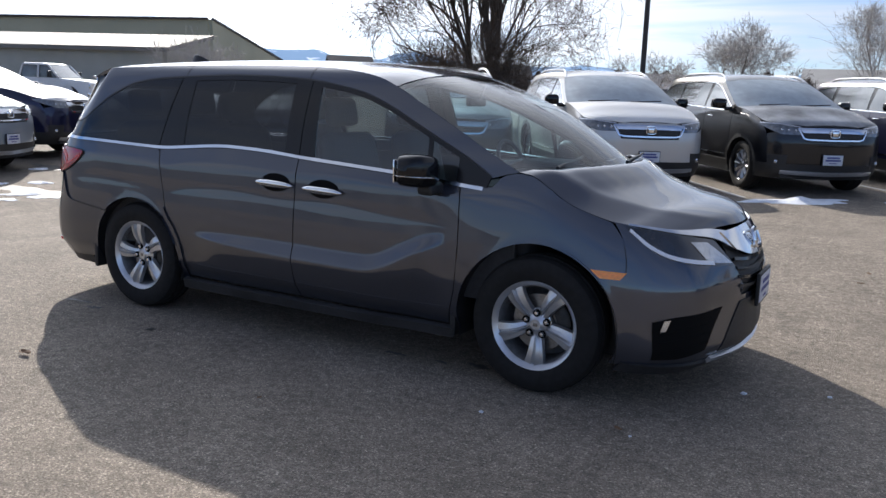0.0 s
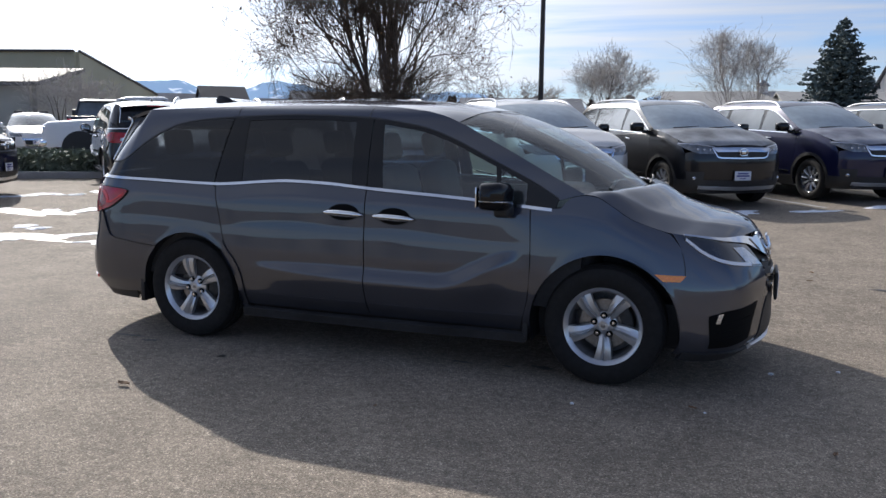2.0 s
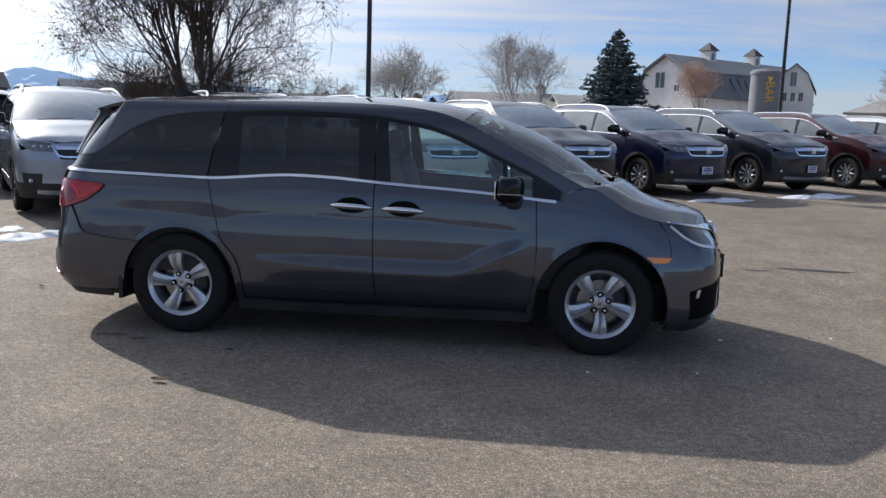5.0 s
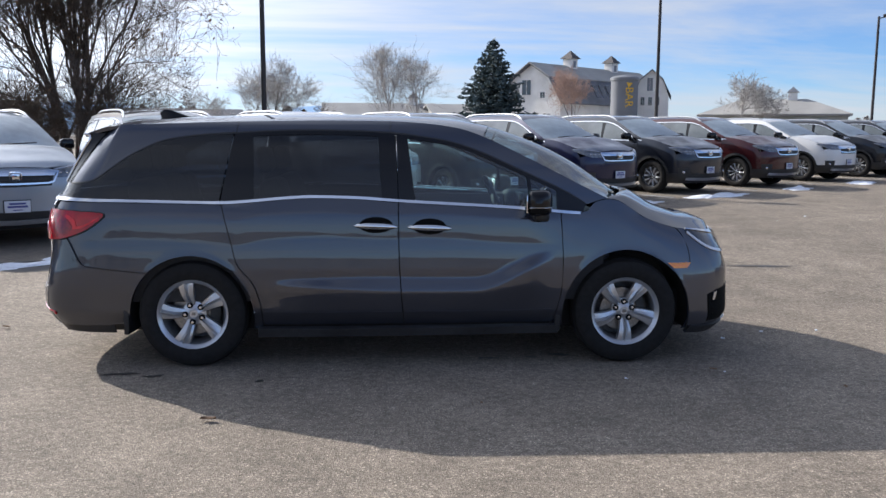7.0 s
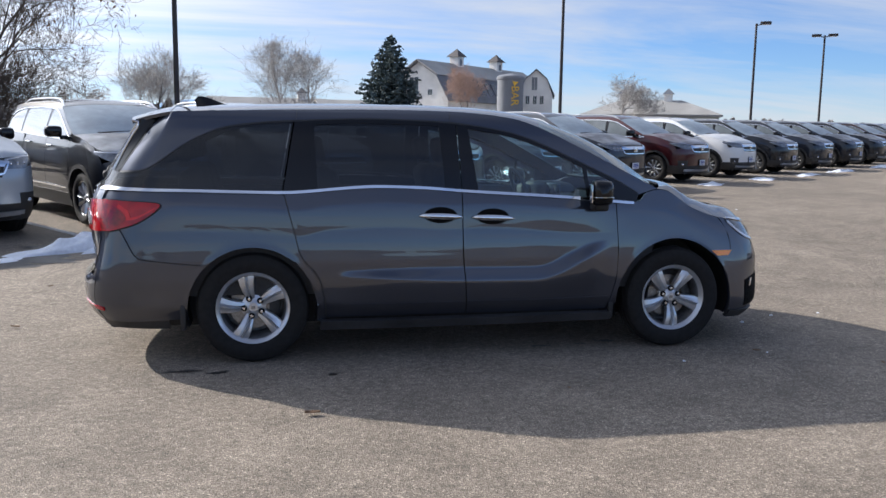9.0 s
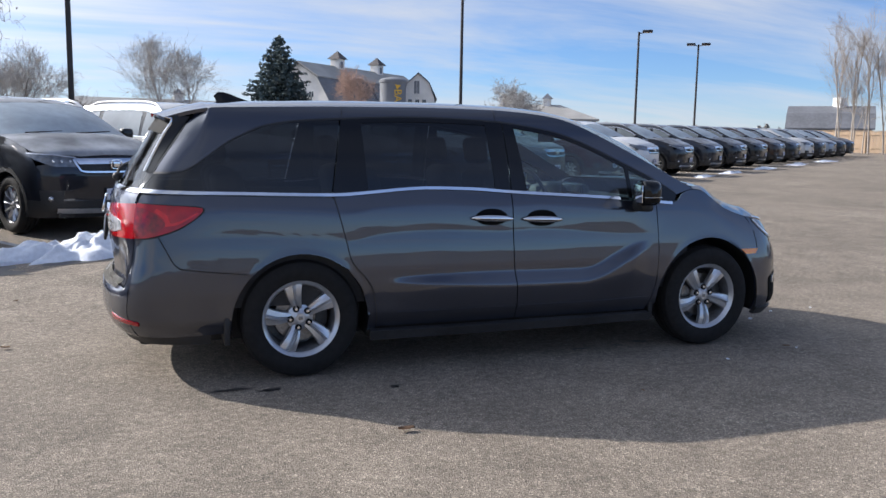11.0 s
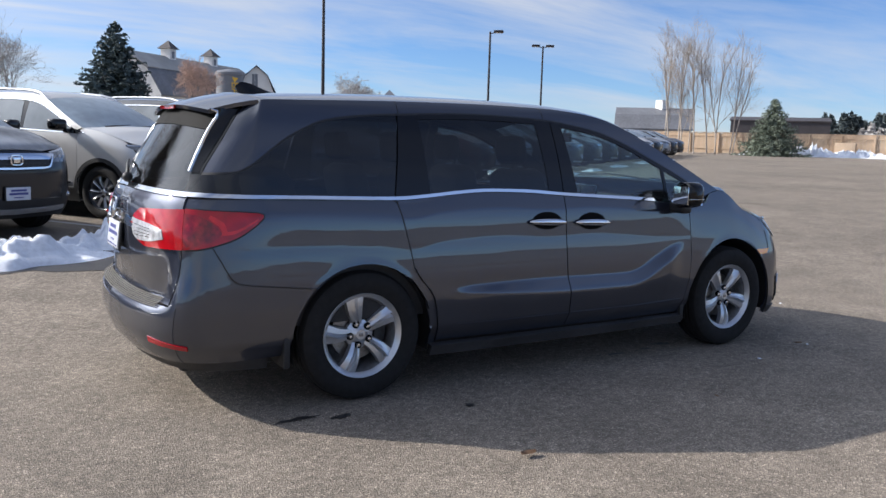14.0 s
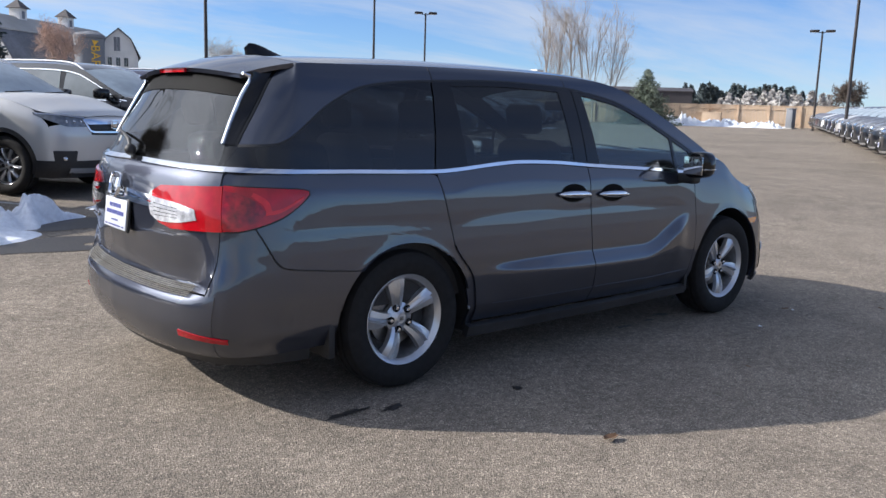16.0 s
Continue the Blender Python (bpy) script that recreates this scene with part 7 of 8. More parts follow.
bare_tree("willow", (-11.7, 24.3), 12.5, 0.95, 24, "large multi-stemmed bare tree with a few dry leaves", stems=5, levels=5, leaves=5200, upright=0.86, base_r=0.0125, twig_r=0.0065, kids=4, narrow=0.74, stem=0.66, low=0.14, cone=0.7, first=9)
bare_tree("shrub", (-10.2, 22.6), 4.4, 1.3, 9, "bushy bare undergrowth below the large tree", stems=12, levels=3, leaves=1100, upright=0.7, base_r=0.008, twig_r=0.006, low=0.15, kids=5)
bare_tree("shrub", (-13.4, 23.2), 4.2, 1.3, 19, "bushy bare undergrowth below the large tree", stems=12, levels=3, leaves=1100, upright=0.7, base_r=0.008, twig_r=0.006, low=0.15, kids=5)
bare_tree("tree", (-14.3, 86.6), 10.4, 0.85, 12, "bare spreading tree far behind the lot", stems=3, levels=4, upright=0.80, twig=M_BARKPALE, bark=M_BARK, twig_r=0.014, base_r=0.014, narrow=1.15, stem=0.7, low=0.2, kids=5)
bare_tree("tree", (-22.5, 84.0), 6.4, 1.2, 13, "small bare tree far behind the lot", stems=2, levels=4, upright=0.5, twig=M_BARKPALE, twig_r=0.018)
bare_tree("tree", (-8.5, 88.0), 5.0, 1.3, 14, "low bare thicket far behind the lot", stems=4, levels=4, upright=0.45, twig=M_TWIG, twig_r=0.018)
bare_tree("tree", (-0.45, 76.0), 11.0, 0.75, 15, "tall frosty bare tree beside its twin", stems=1, levels=4, upright=0.62, twig=M_BARKPALE, bark=M_BARKPALE, twig_r=0.010, narrow=1.0, base_r=0.010, stem=0.95, kid=0.70, low=0.06, cone=1.15, kids=4, first=16)
bare_tree("tree", (1.55, 77.2), 9.8, 0.8, 16, "frosty bare tree beside its taller twin", stems=1, levels=4, upright=0.62, twig=M_BARKPALE, bark=M_BARKPALE, twig_r=0.010, narrow=1.0, base_r=0.010, stem=0.95, kid=0.74, low=0.06, cone=1.05, kids=4, first=16)
bare_tree("tree", (13.7, 59.4), 6.9, 0.9, 17, "rounded tree with russet dry leaves", stems=1, levels=5, leaves=2600, leaf_mat=M_TWIGRED, upright=0.62, twig=M_TWIGRED, twig_r=0.010, base_r=0.012, narrow=0.78)
bare_tree("tree", (45.0, 103.0), 9.5, 1.2, 18, "thin bare tree before a long roof", stems=1, levels=5, upright=0.5, twig=M_BARKPALE, bark=M_BARKPALE, twig_r=0.02)
bare_tree("tree", (66.0, 27.6), 4.2, 0.9, 28, "small round bare tree behind the fence", stems=1, levels=5, upright=0.6, twig=M_TWIG, twig_r=0.02)
rng0 = np.random.default_rng(5)
for k in range(11):
    bare_tree("aspen", (50.0 + 0.50 * k + rng0.normal() * 0.4, 46.8 - 0.33 * k + rng0.normal() * 0.7), 9.6 + 3.0 * rng0.random(), 0.7, 40 + k, "slender pale-stemmed bare aspen in a clump", stems=1, levels=3, upright=0.95, twig=M_ASPEN, bark=M_ASPEN, twig_r=0.006, base_r=0.006, kids=6, narrow=0.8, stem=0.9, kid=0.42, low=0.2)
spruce("spruce", (7.0, 55.8), 8.2, 8.2, 3, "dark blue-green spruce with drooping branches", M_NEEDLE)
spruce("spruce", (11.2, 57.6), 2.9, 3.0, 6, "small dark spruce near a barn", M_NEEDLE, 0.7)
spruce("spruce", (53.3, 38.4), 4.5, 5.4, 7, "frosted grey-green spruce before a fence", M_NEEDLEPALE)


def row_of_far_trees(name, a, b, n, h0, h1, seed, mat, label):
    """Far woods: cones of ragged tufts on trunks, one mesh."""
    rng = np.random.default_rng(seed)
    pts = []
    for k in range(n):
        t = rng.random()
        x, y = a[0] + (b[0] - a[0]) * t + rng.normal() * 4, a[1] + (b[1] - a[1]) * t + rng.normal() * 4
        h = h0 + (h1 - h0) * rng.random()
        for _ in range(260):
            f = rng.random() ** 0.7
            ang = rng.random() * 6.283
            r = 0.30 * h * (1 - f ** 1.5) + 0.15
            pts.append((x + math.cos(ang) * r * rng.random() ** 0.5, y + math.sin(ang) * r * rng.random() ** 0.5, 0.4 + h * (0.05 + 0.95 * f)))
    ob = leaf_mesh(name, pts, 0.42, mat, None, rng, 0.3)
    tagged(ob, label, "trees", kind="stuff")


row_of_far_trees("far_conifers", (169, 109), (184, 96), 130, 6.0, 9.5, 2, M_FARNEEDLE, "distant dark row of conifers behind a fence")
row_of_far_trees("far_brush", (125.7, 71.0), (128.7, 65.5), 26, 4.4, 6.2, 8, M_BARKPALE, "distant pale frosted brush behind a fence")
row_of_far_trees("far_brush", (-60, 120), (10, 150), 60, 3.0, 6.0, 18, M_TWIG, "distant brown bare thickets on the horizon")
row_of_far_trees("far_brush", (60, 150), (120, 120), 40, 3.0, 5.0, 28, M_BARKPALE, "distant pale bare thickets on the horizon")




# ---------------------------------------------------------------- lamp posts
def lamp_post(place, height, heads, arm, label):
    post = new("street_lamp")
    post.location = (place[0], place[1], ground_z(place[1], place[0]))
    bm = bmesh.new()
    tube(bm, [(0, 0, 0), (0, 0, height)], 0.085, 0.065, 10)
    part("pole", bm, M_POLE, post)
    bm = bmesh.new()
    box(bm, (-0.17, -0.17, 0), (0.17, 0.17, 0.03), 0.008)
    part("base_plate", bm, M_POLE, post)
    for k in range(heads):
        s = 1 if k == 0 else -1
        a = radians(arm)
        m = Matrix.Translation((0, 0, height)) @ Matrix.Rotation(a + (0 if s > 0 else math.pi), 4, "Z")
        bm = bmesh.new()
        tube(bm, [m @ Vector((0, 0, -0.12)), m @ Vector((0.35, 0, -0.05))], 0.03, n=6)
        part("arm", bm, M_POLE, post)
        bm = bmesh.new()
        box(bm, (0.22, -0.17, -0.07), (0.85, 0.17, 0.10), 0.04, m=m)
        head = part("lamp_head", bm, M_POLE, post)
        bm = bmesh.new()
        box(bm, (0.30, -0.13, -0.085), (0.78, 0.13, -0.068), 0.01, m=m)
        part("lens", bm, M_CLEARLAMP, head)
    tagged(post, label, "street lamp", "lamp posts of the lot")


lamp_post((-4.3, 20.2), 8.6, 1, -20, "tall dark bronze lamp post with a single head")
lamp_post((11.5, 30.5), 7.5, 1, -35, "tall dark bronze lamp post with a single head")
lamp_post((27.3, 40.5), 7.85, 1, -35, "tall dark bronze lamp post with a single head")
lamp_post((36.4, 46.7), 8.05, 2, -35, "tall dark bronze lamp post with twin heads")
lamp_post((56.9, 25.9), 7.2, 2, -60, "tall dark bronze lamp post with twin heads")
lamp_post((36.8, 14.35), 8.4, 1, -60, "tall dark bronze lamp post beside a row of cars")


# ---------------------------------------------------------------- buildings
def polar(az, d, cx=0.0, cy=-6.2):
    """A plan place at az degrees left of +y, d metres from the walk's middle."""
    return (cx - math.sin(radians(az)) * d, cy + math.cos(radians(az)) * d)


def wall_sheet(parent, name, a, b, z0, z1, mat, thick=0.3, z1b=None):
    """An upright wall from plan point a to b; its top may slope to z1b."""
    a, b = Vector((*a, 0)), Vector((*b, 0))
    n = (b - a).cross(Vector((0, 0, 1))).normalized() * thick
    z1b = z1 if z1b is None else z1b
    bm = bmesh.new()
    lo = [bm.verts.new(p + Vector((0, 0, z0))) for p in (a, b, b - n, a - n)]
    hi = [bm.verts.new(p + Vector((0, 0, z))) for p, z in ((a, z1), (b, z1b), (b - n, z1b), (a - n, z1))]
    bm.faces.new(lo[::-1])
    bm.faces.new(hi)
    for k in range(4):
        bm.faces.new((lo[k], lo[(k + 1) % 4], hi[(k + 1) % 4], hi[k]))
    bmesh.ops.recalc_face_normals(bm, faces=bm.faces)
    return part(name, bm, mat, parent, smooth=False)


def window_on(parent, a, b, t, w, z, h, mat=None, frame_mat=None, out=0.06):
    """A framed pane on the wall from a to b, at the share t of its length."""
    a, b = Vector((*a, 0)), Vector((*b, 0))
    d = (b - a).normalized()
    n = d.cross(Vector((0, 0, 1)))
    c = a.lerp(b, t)
    m = Matrix.Translation(c + n * out + Vector((0, 0, z))) @ Matrix(((d.x, -n.x, 0, 0), (d.y, -n.y, 0, 0), (0, 0, 1, 0), (0, 0, 0, 1)))
    win = new("window")
    win.parent = parent
    bm = bmesh.new()
    f = min(w, h) * 0.08
    for lo, hi in (((-w / 2 - f, -0.04, -f), (w / 2 + f, 0.05, 0)), ((-w / 2 - f, -0.04, h), (w / 2 + f, 0.05, h + f)), ((-w / 2 - f, -0.04, 0), (-w / 2, 0.05, h)), ((w / 2, -0.04, 0), (w / 2 + f, 0.05, h)), ((-f / 3, -0.03, 0), (f / 3, 0.05, h))):
        box(bm, lo, hi, m=m)
    part("frame", bm, frame_mat or M_WHITEWALL, win, smooth=False)
    bm = bmesh.new()
    box(bm, (-w / 2, 0.0, 0), (w / 2, 0.04, h), m=m)
    part("pane", bm, mat or M_WINDOW, win, smooth=False)


def gable_house(name, centre, length, width, wall, ridge, turn, wall_mat, roof_mat, label, eave=0.4, gambrel=False, windows=0, hip=0.0):
    """A house along its local x; gable ends at both ends."""
    house = new(name)
    house.matrix_world = pose(centre[0], centre[1], 0.3, 0, 0, turn)
    L, W = length / 2, width / 2
    if gambrel:
        prof = [(-W, 0), (-W, wall), (-W * 0.66, wall + (ridge - wall) * 0.62), (0, ridge), (W * 0.66, wall + (ridge - wall) * 0.62), (W, wall), (W, 0)]
    else:
        prof = [(-W, 0), (-W, wall), (0, ridge), (W, wall), (W, 0)]
    turned = Matrix.Rotation(radians(90), 4, "Z")
    bm = bmesh.new()
    if hip:
        prof = [(-W, 0), (-W, wall), (W, wall), (W, 0)]
    extrude_poly(bm, prof, -L, L, turned)
    part("wall", bm, wall_mat, house, smooth=False)
    bm = bmesh.new()
    if hip:
        lo = [bm.verts.new(p) for p in ((-L - eave, -W - eave, wall - 0.1), (L + eave, -W - eave, wall - 0.1), (L + eave, W + eave, wall - 0.1), (-L - eave, W + eave, wall - 0.1))]
        mid = [bm.verts.new(v.co + Vector((0, 0, 0.25))) for v in lo]
        r0, r1 = bm.verts.new((-L + hip, 0, ridge)), bm.verts.new((L - hip, 0, ridge))
        bm.faces.new(lo[::-1])
        for k in range(4):
            bm.faces.new((lo[k], lo[(k + 1) % 4], mid[(k + 1) % 4], mid[k]))
        for f in ((mid[0], mid[1], r1, r0), (mid[1], mid[2], r1), (mid[2], mid[3], r0, r1), (mid[3], mid[0], r0)):
            bm.faces.new(f)
        part("roof", bm, roof_mat, house, smooth=False)
    else:
        up = prof[1:-1]
        up = [(up[0][0] - eave, up[0][1] - eave * 0.6)] + list(up[1:-1]) + [(up[-1][0] + eave, up[-1][1] - eave * 0.6)]
        th = 0.22
        outer = [(x, z + th) for x, z in up]
        extrude_poly(bm, [(x, z + 0.03) for x, z in up] + outer[::-1], -L - eave, L + eave, turned)
        part("roof", bm, roof_mat, house, smooth=False)
    for k in range(windows):
        x = -L + length * (k + 0.7) / (windows + 0.4)
        window_on(house, (-L, -W), (L, -W), (x + L) / length, 1.1, wall * 0.40, wall * 0.38)
        if k == 0:
            window_on(house, (L, -W), (L, W), 0.5, 1.1, wall * 0.5, wall * 0.4)
            window_on(house, (-L, W), (-L, -W), 0.5, 1.1, wall * 0.5, wall * 0.4)
    tagged(house, label, "house")
    return house


# white barn with a gambrel roof, cupolas, a silo and a cross wing
ax = Vector((0.74, 0.673, 0))
barn_turn = math.degrees(math.atan2(ax.y, ax.x))
barn_c = Vector((23.7, 142.5, 0)) + ax * 17.5
barn = gable_house("barn", (barn_c.x, barn_c.y), 35, 13.0, 7.2, 13.9, barn_turn, M_WHITEWALL, M_BARNROOF, "white barn with grey gambrel roof and two cupolas", 0.6, True)
for t in (0.33, 0.72):
    cup = new("cupola")
    cup.parent = barn
    cx = -17.5 + 35 * t
    bm = bmesh.new()
    box(bm, (cx - 0.95, -0.95, 13.3), (cx + 0.95, 0.95, 15.7))
    part("cupola_wall", bm, M_WHITEWALL, cup, smooth=False)
    bm = bmesh.new()
    r = bmesh.ops.create_cone(bm, cap_ends=True, segments=4, radius1=2.0, radius2=0.05, depth=1.5)
    bmesh.ops.transform(bm, matrix=Matrix.Translation((cx, 0, 16.4)) @ Matrix.Rotation(radians(45), 4, "Z"), verts=r["verts"])
    part("cupola_roof", bm, M_DARKWALL, cup, smooth=False)
    for s in (-1, 1):
        bm = bmesh.new()
        box(bm, (cx - 0.4, s * 0.96 - 0.03, 14.0), (cx + 0.4, s * 0.96 + 0.03, 15.2))
        part("louvre", bm, M_GREYWALL, cup, smooth=False)
# upper slopes get a paler colour, painting in the glancing sun
for sg in (-1, 1):
    bm = bmesh.new()
    W2 = 6.5 * 0.66
    zk = 7.2 + (13.9 - 7.2) * 0.62
    extrude_poly(bm, [(0, 13.9 + 0.26), (sg * (W2 + 0.25), zk + 0.10), (sg * (W2 + 0.25), zk + 0.30), (0, 13.9 + 0.46)], -18.2, 18.2, Matrix.Rotation(radians(90), 4, "Z"))
    part("upper_roof", bm, M_ROOFLIGHT, barn, "metal upper roof with sunlit paleness in its colour", smooth=False)
L = 17.5
window_on(barn, (-L, 6.5), (-L, -6.5), 0.42, 2.0, 8.6, 2.6)
window_on(barn, (-L, 6.5), (-L, -6.5), 0.70, 1.0, 8.0, 1.0)
for t in (0.28, 0.55, 0.78):
    window_on(barn, (-L, 6.5), (-L, -6.5), t, 1.6, 3.4, 1.8)
for k in range(3):
    bm = bmesh.new()
    box(bm, (-6.2 + 2.2 * k, -1.3, -0.04), (-4.9 + 2.2 * k, 1.3, 0.30), m=Matrix.Translation((0, -5.45, 9.4)) @ Matrix.Rotation(radians(62), 4, "X"))
    part("skylight", bm, M_WINDOW, barn, smooth=False)
wing_c = Vector((43.6, 135.9, 0))
wing = gable_house("barn_wing", (wing_c.x, wing_c.y), 14, 5.5, 7.9, 12.0, -108, M_WHITEWALL, M_BARNROOF, "white cross wing of a barn with gambrel gable", 0.4, True)
window_on(wing, (7, -2.75), (7, 2.75), 0.45, 0.9, 8.7, 2.1, M_GREYWALL)
for t in (0.25, 0.47, 0.68):
    window_on(wing, (7, -2.75), (7, 2.75), t, 0.6, 6.4, 1.3)
silo_p = polar(-15.25, 139, -0.09, -6.59)
silo = new("silo")
silo.location = (silo_p[0], silo_p[1], 0.3)
bm = bmesh.new()
lathe(bm, [(2.15, 0), (2.15, 10.1), (2.28, 10.2), (2.28, 10.6), (1.9, 10.85), (0.01, 11.2)], 40, Matrix.Diagonal((1, 1, 1, 1)))
bmesh.ops.transform(bm, matrix=Matrix.Rotation(radians(90), 4, "X"), verts=bm.verts)
bmesh.ops.recalc_face_normals(bm, faces=bm.faces)
part("shell", bm, M_GREYWALL, silo)
face = math.atan2(-6.6 - silo_p[1], -1.5 - silo_p[0])
text = bpy.data.curves.new("sign_text", "FONT")
text.body, text.align_x, text.align_y, text.extrude = "BAR", "CENTER", "CENTER", 0.06
text.size = 1.75
sign = new("sign", text)
dep = bpy.context.evaluated_depsgraph_get()
sign_me = bpy.data.meshes.new_from_object(sign.evaluated_get(dep))
bpy.data.objects.remove(sign)
sign_me.materials.clear()
sign_me.materials.append(M_SIGN)
sign = new("sign_letters", sign_me)
sign.parent = silo
sign.matrix_local = Matrix.Rotation(face, 4, "Z") @ Matrix.Translation((2.10, 0.75, 7.5)) @ Matrix(((0, 0, 1, 0), (1, 0, 0, 0), (0, 1, 0, 0), (0, 0, 0, 1))) @ Matrix.Rotation(radians(-90), 4, "Z")
bm = bmesh.new()
bmesh.ops.create_cone(bm, cap_ends=True, segments=3, radius1=0.55, radius2=0.55, depth=0.1)
bmesh.ops.transform(bm, matrix=Matrix.Rotation(face, 4, "Z") @ Matrix.Translation((2.10, 0.75, 9.5)) @ Matrix.Rotation(radians(90), 4, "Y") @ Matrix.Rotation(radians(20), 4, "Z"), verts=bm.verts)
part("sign_arrow", bm, M_SIGN, silo, smooth=False)
tagged(silo, "grey round silo with an upright yellow sign", "silo")

# long low roofs with cupolas, houses, dark hall
for az, d, length, width, wall, ridge, turn, wm, rm, label, cups in (
        (-24.6, 128, 18.5, 14, 4.2, 6.6, -25, M_WALLBEIGE, M_ROOFLIGHT, "long low building with pale metal roof and cupolas", 2),
        (1.3, 118, 15, 12, 3.6, 5.6, 4, M_WALLBEIGE, M_ROOFLIGHT, "long low building with pale metal roof", 1),
        (-5.0, 116, 12, 12, 3.6, 5.4, 10, M_WALLBEIGE, M_ROOFLIGHT, "low building with pale metal roof", 0),
        (14.5, 118, 16, 10, 2.8, 4.6, 20, M_GREYWALL, M_BARNROOF, "low grey building far behind the lot", 0)):
    p = polar(az, d)
    h = gable_house("long_building", p, length, width, wall, ridge, turn, wm, rm, label, 0.5, False, 5, 4.8 if cups == 2 else 0.0)
    for k in range(cups):
        cx = (-4.0 + 6.5 * k) if cups == 2 else length * 0.32
        bm = bmesh.new()
        box(bm, (cx - 0.6, -0.6, ridge - 0.3), (cx + 0.6, 0.6, ridge + 0.9))
        cu = part("cupola", bm, M_WHITEWALL, h, smooth=False)
        bm = bmesh.new()
        r = bmesh.ops.create_cone(bm, cap_ends=True, segments=4, radius1=1.2, radius2=0.05, depth=0.8)
        bmesh.ops.transform(bm, matrix=Matrix.Translation((cx, 0, ridge + 1.3)) @ Matrix.Rotation(radians(45), 4, "Z"), verts=r["verts"])
        part("cupola_roof", bm, M_GREYWALL, cu, smooth=False)
p = polar(-43.6, 122)
gbarn = gable_house("grey_barn", p, 10, 9, 3.4, 6.2, -45, M_GREYWALL, M_BARNROOF, "grey metal barn with a gambrel roof", 0.3, True, 2)
cup = polar(-44.1, 122)
bm = bmesh.new()
box(bm, (-0.65, -0.65, 0), (0.65, 0.65, 1.6))
cu = finish("roof_cupola", bm, M_WHITEWALL, smooth=False)
cu.location = (cup[0], cup[1], 6.2)
cu.parent = gbarn
cu.matrix_parent_inverse = gbarn.matrix_world.inverted()
p = polar(-51.75, 150)
gable_house("hall", p, 15, 12, 5.6, 6.2, -52, M_DARKWALL, M_DARKWALL, "dark brown flat hall behind a fence", 0.2, False, 0)
for az, d, length, ridge, wm, rm in ((37.5, 150, 9, 5.6, M_GREYWALL, M_BARNROOF), (34.8, 146, 7, 6.8, M_GREYWALL, M_DARKWALL), (31.2, 150, 7, 5.0, M_WALLBEIGE, M_BARNROOF), (28.6, 146, 8, 6.2, M_DARKWALL, M_ROOFLIGHT),
                                     (24.5, 150, 9, 6.4, M_GREYWALL, M_DARKWALL), (42.0, 170, 9, 5.6, M_WALLBEIGE, M_DARKWALL), (40.0, 168, 8, 5.2, M_GREYWALL, M_BARNROOF)):
    p = polar(az, d)
    gable_house("house", p, length, 8, ridge - 2.2, ridge, az + 10, wm, rm, "small distant house with a gabled roof", 0.4, False, 2)

# olive hall with a lean-to office
hall = new("olive_hall")
c0 = polar(45.1, 89, 3.1, -4.9)
u = Vector((-math.sin(radians(45.1 + 62)), math.cos(radians(45.1 + 62)), 0))
c1 = (c0[0] + u.x * 60, c0[1] + u.y * 60)
v = Vector((-math.sin(radians(45.1 - 24)), math.cos(radians(45.1 - 24)), 0))
c2 = (c0[0] + v.x * 22, c0[1] + v.y * 22)
wall_sheet(hall, "long_wall", c0, c1, 0, 8.0, M_WALLOLIVE)
wall_sheet(hall, "end_wall", c2, c0, 0, 4.6, M_WALLOLIVE, z1b=8.0)
wall_sheet(hall, "fascia", (c0[0] - v.x * 0.3, c0[1] - v.y * 0.3), (c1[0] - v.x * 0.3, c1[1] - v.y * 0.3), 7.95, 8.15, M_DARKWALL, 0.4)
bm = bmesh.new()
tube(bm, [Vector((c2[0], c2[1], 4.65)) - u * 0.3, Vector((c0[0], c0[1], 8.05)) - u * 0.3], 0.16, n=4)
part("end_fascia", bm, M_DARKWALL, hall, smooth=False)
for k in range(44):
    q = Vector((*c0, 0)) + u * (0.7 + 1.35 * k) - v * 0.04
    bm = bmesh.new()
    box(bm, (-0.04, -0.04, 0), (0.04, 0.04, 7.85), m=Matrix.Translation(q))
    part("cladding_rib", bm, M_WALLOLIVE, hall, smooth=False)
window_on(hall, c2, c0, 0.62, 0.7, 3.9, 1.5, M_WHITEWALL)
tagged(hall, "long olive metal-clad hall with sloping end roof", "building")
office = new("office")
o0 = polar(48.0, 64, 3.1, -4.9)
o1 = (o0[0] + u.x * 30, o0[1] + u.y * 30)
o2 = (o0[0] + v.x * 7, o0[1] + v.y * 7)
wall_sheet(office, "front_wall", o0, o1, 0, 3.9, M_WALLBEIGE)
wall_sheet(office, "end_wall", o2, o0, 0, 3.9, M_WALLBEIGE)
bm = bmesh.new()
ro = [Vector((*o0, 0)) - u * 0.8 - v * 0.9, Vector((*o1, 0)) - v * 0.9, Vector((*o1, 0)) + v * 7, Vector((*o0, 0)) - u * 0.8 + v * 7]
zz = (3.75, 3.75, 5.1, 5.1)
lo = [bm.verts.new(p + Vector((0, 0, z))) for p, z in zip(ro, zz)]
hi = [bm.verts.new(p + Vector((0, 0, z + 0.3))) for p, z in zip(ro, zz)]
bm.faces.new(lo)
bm.faces.new(hi[::-1])
for k in range(4):
    bm.faces.new((lo[k], lo[(k + 1) % 4], hi[(k + 1) % 4], hi[k]))
bmesh.ops.recalc_face_normals(bm, faces=bm.faces)
part("roof", bm, M_OFFICEROOF, office, smooth=False)
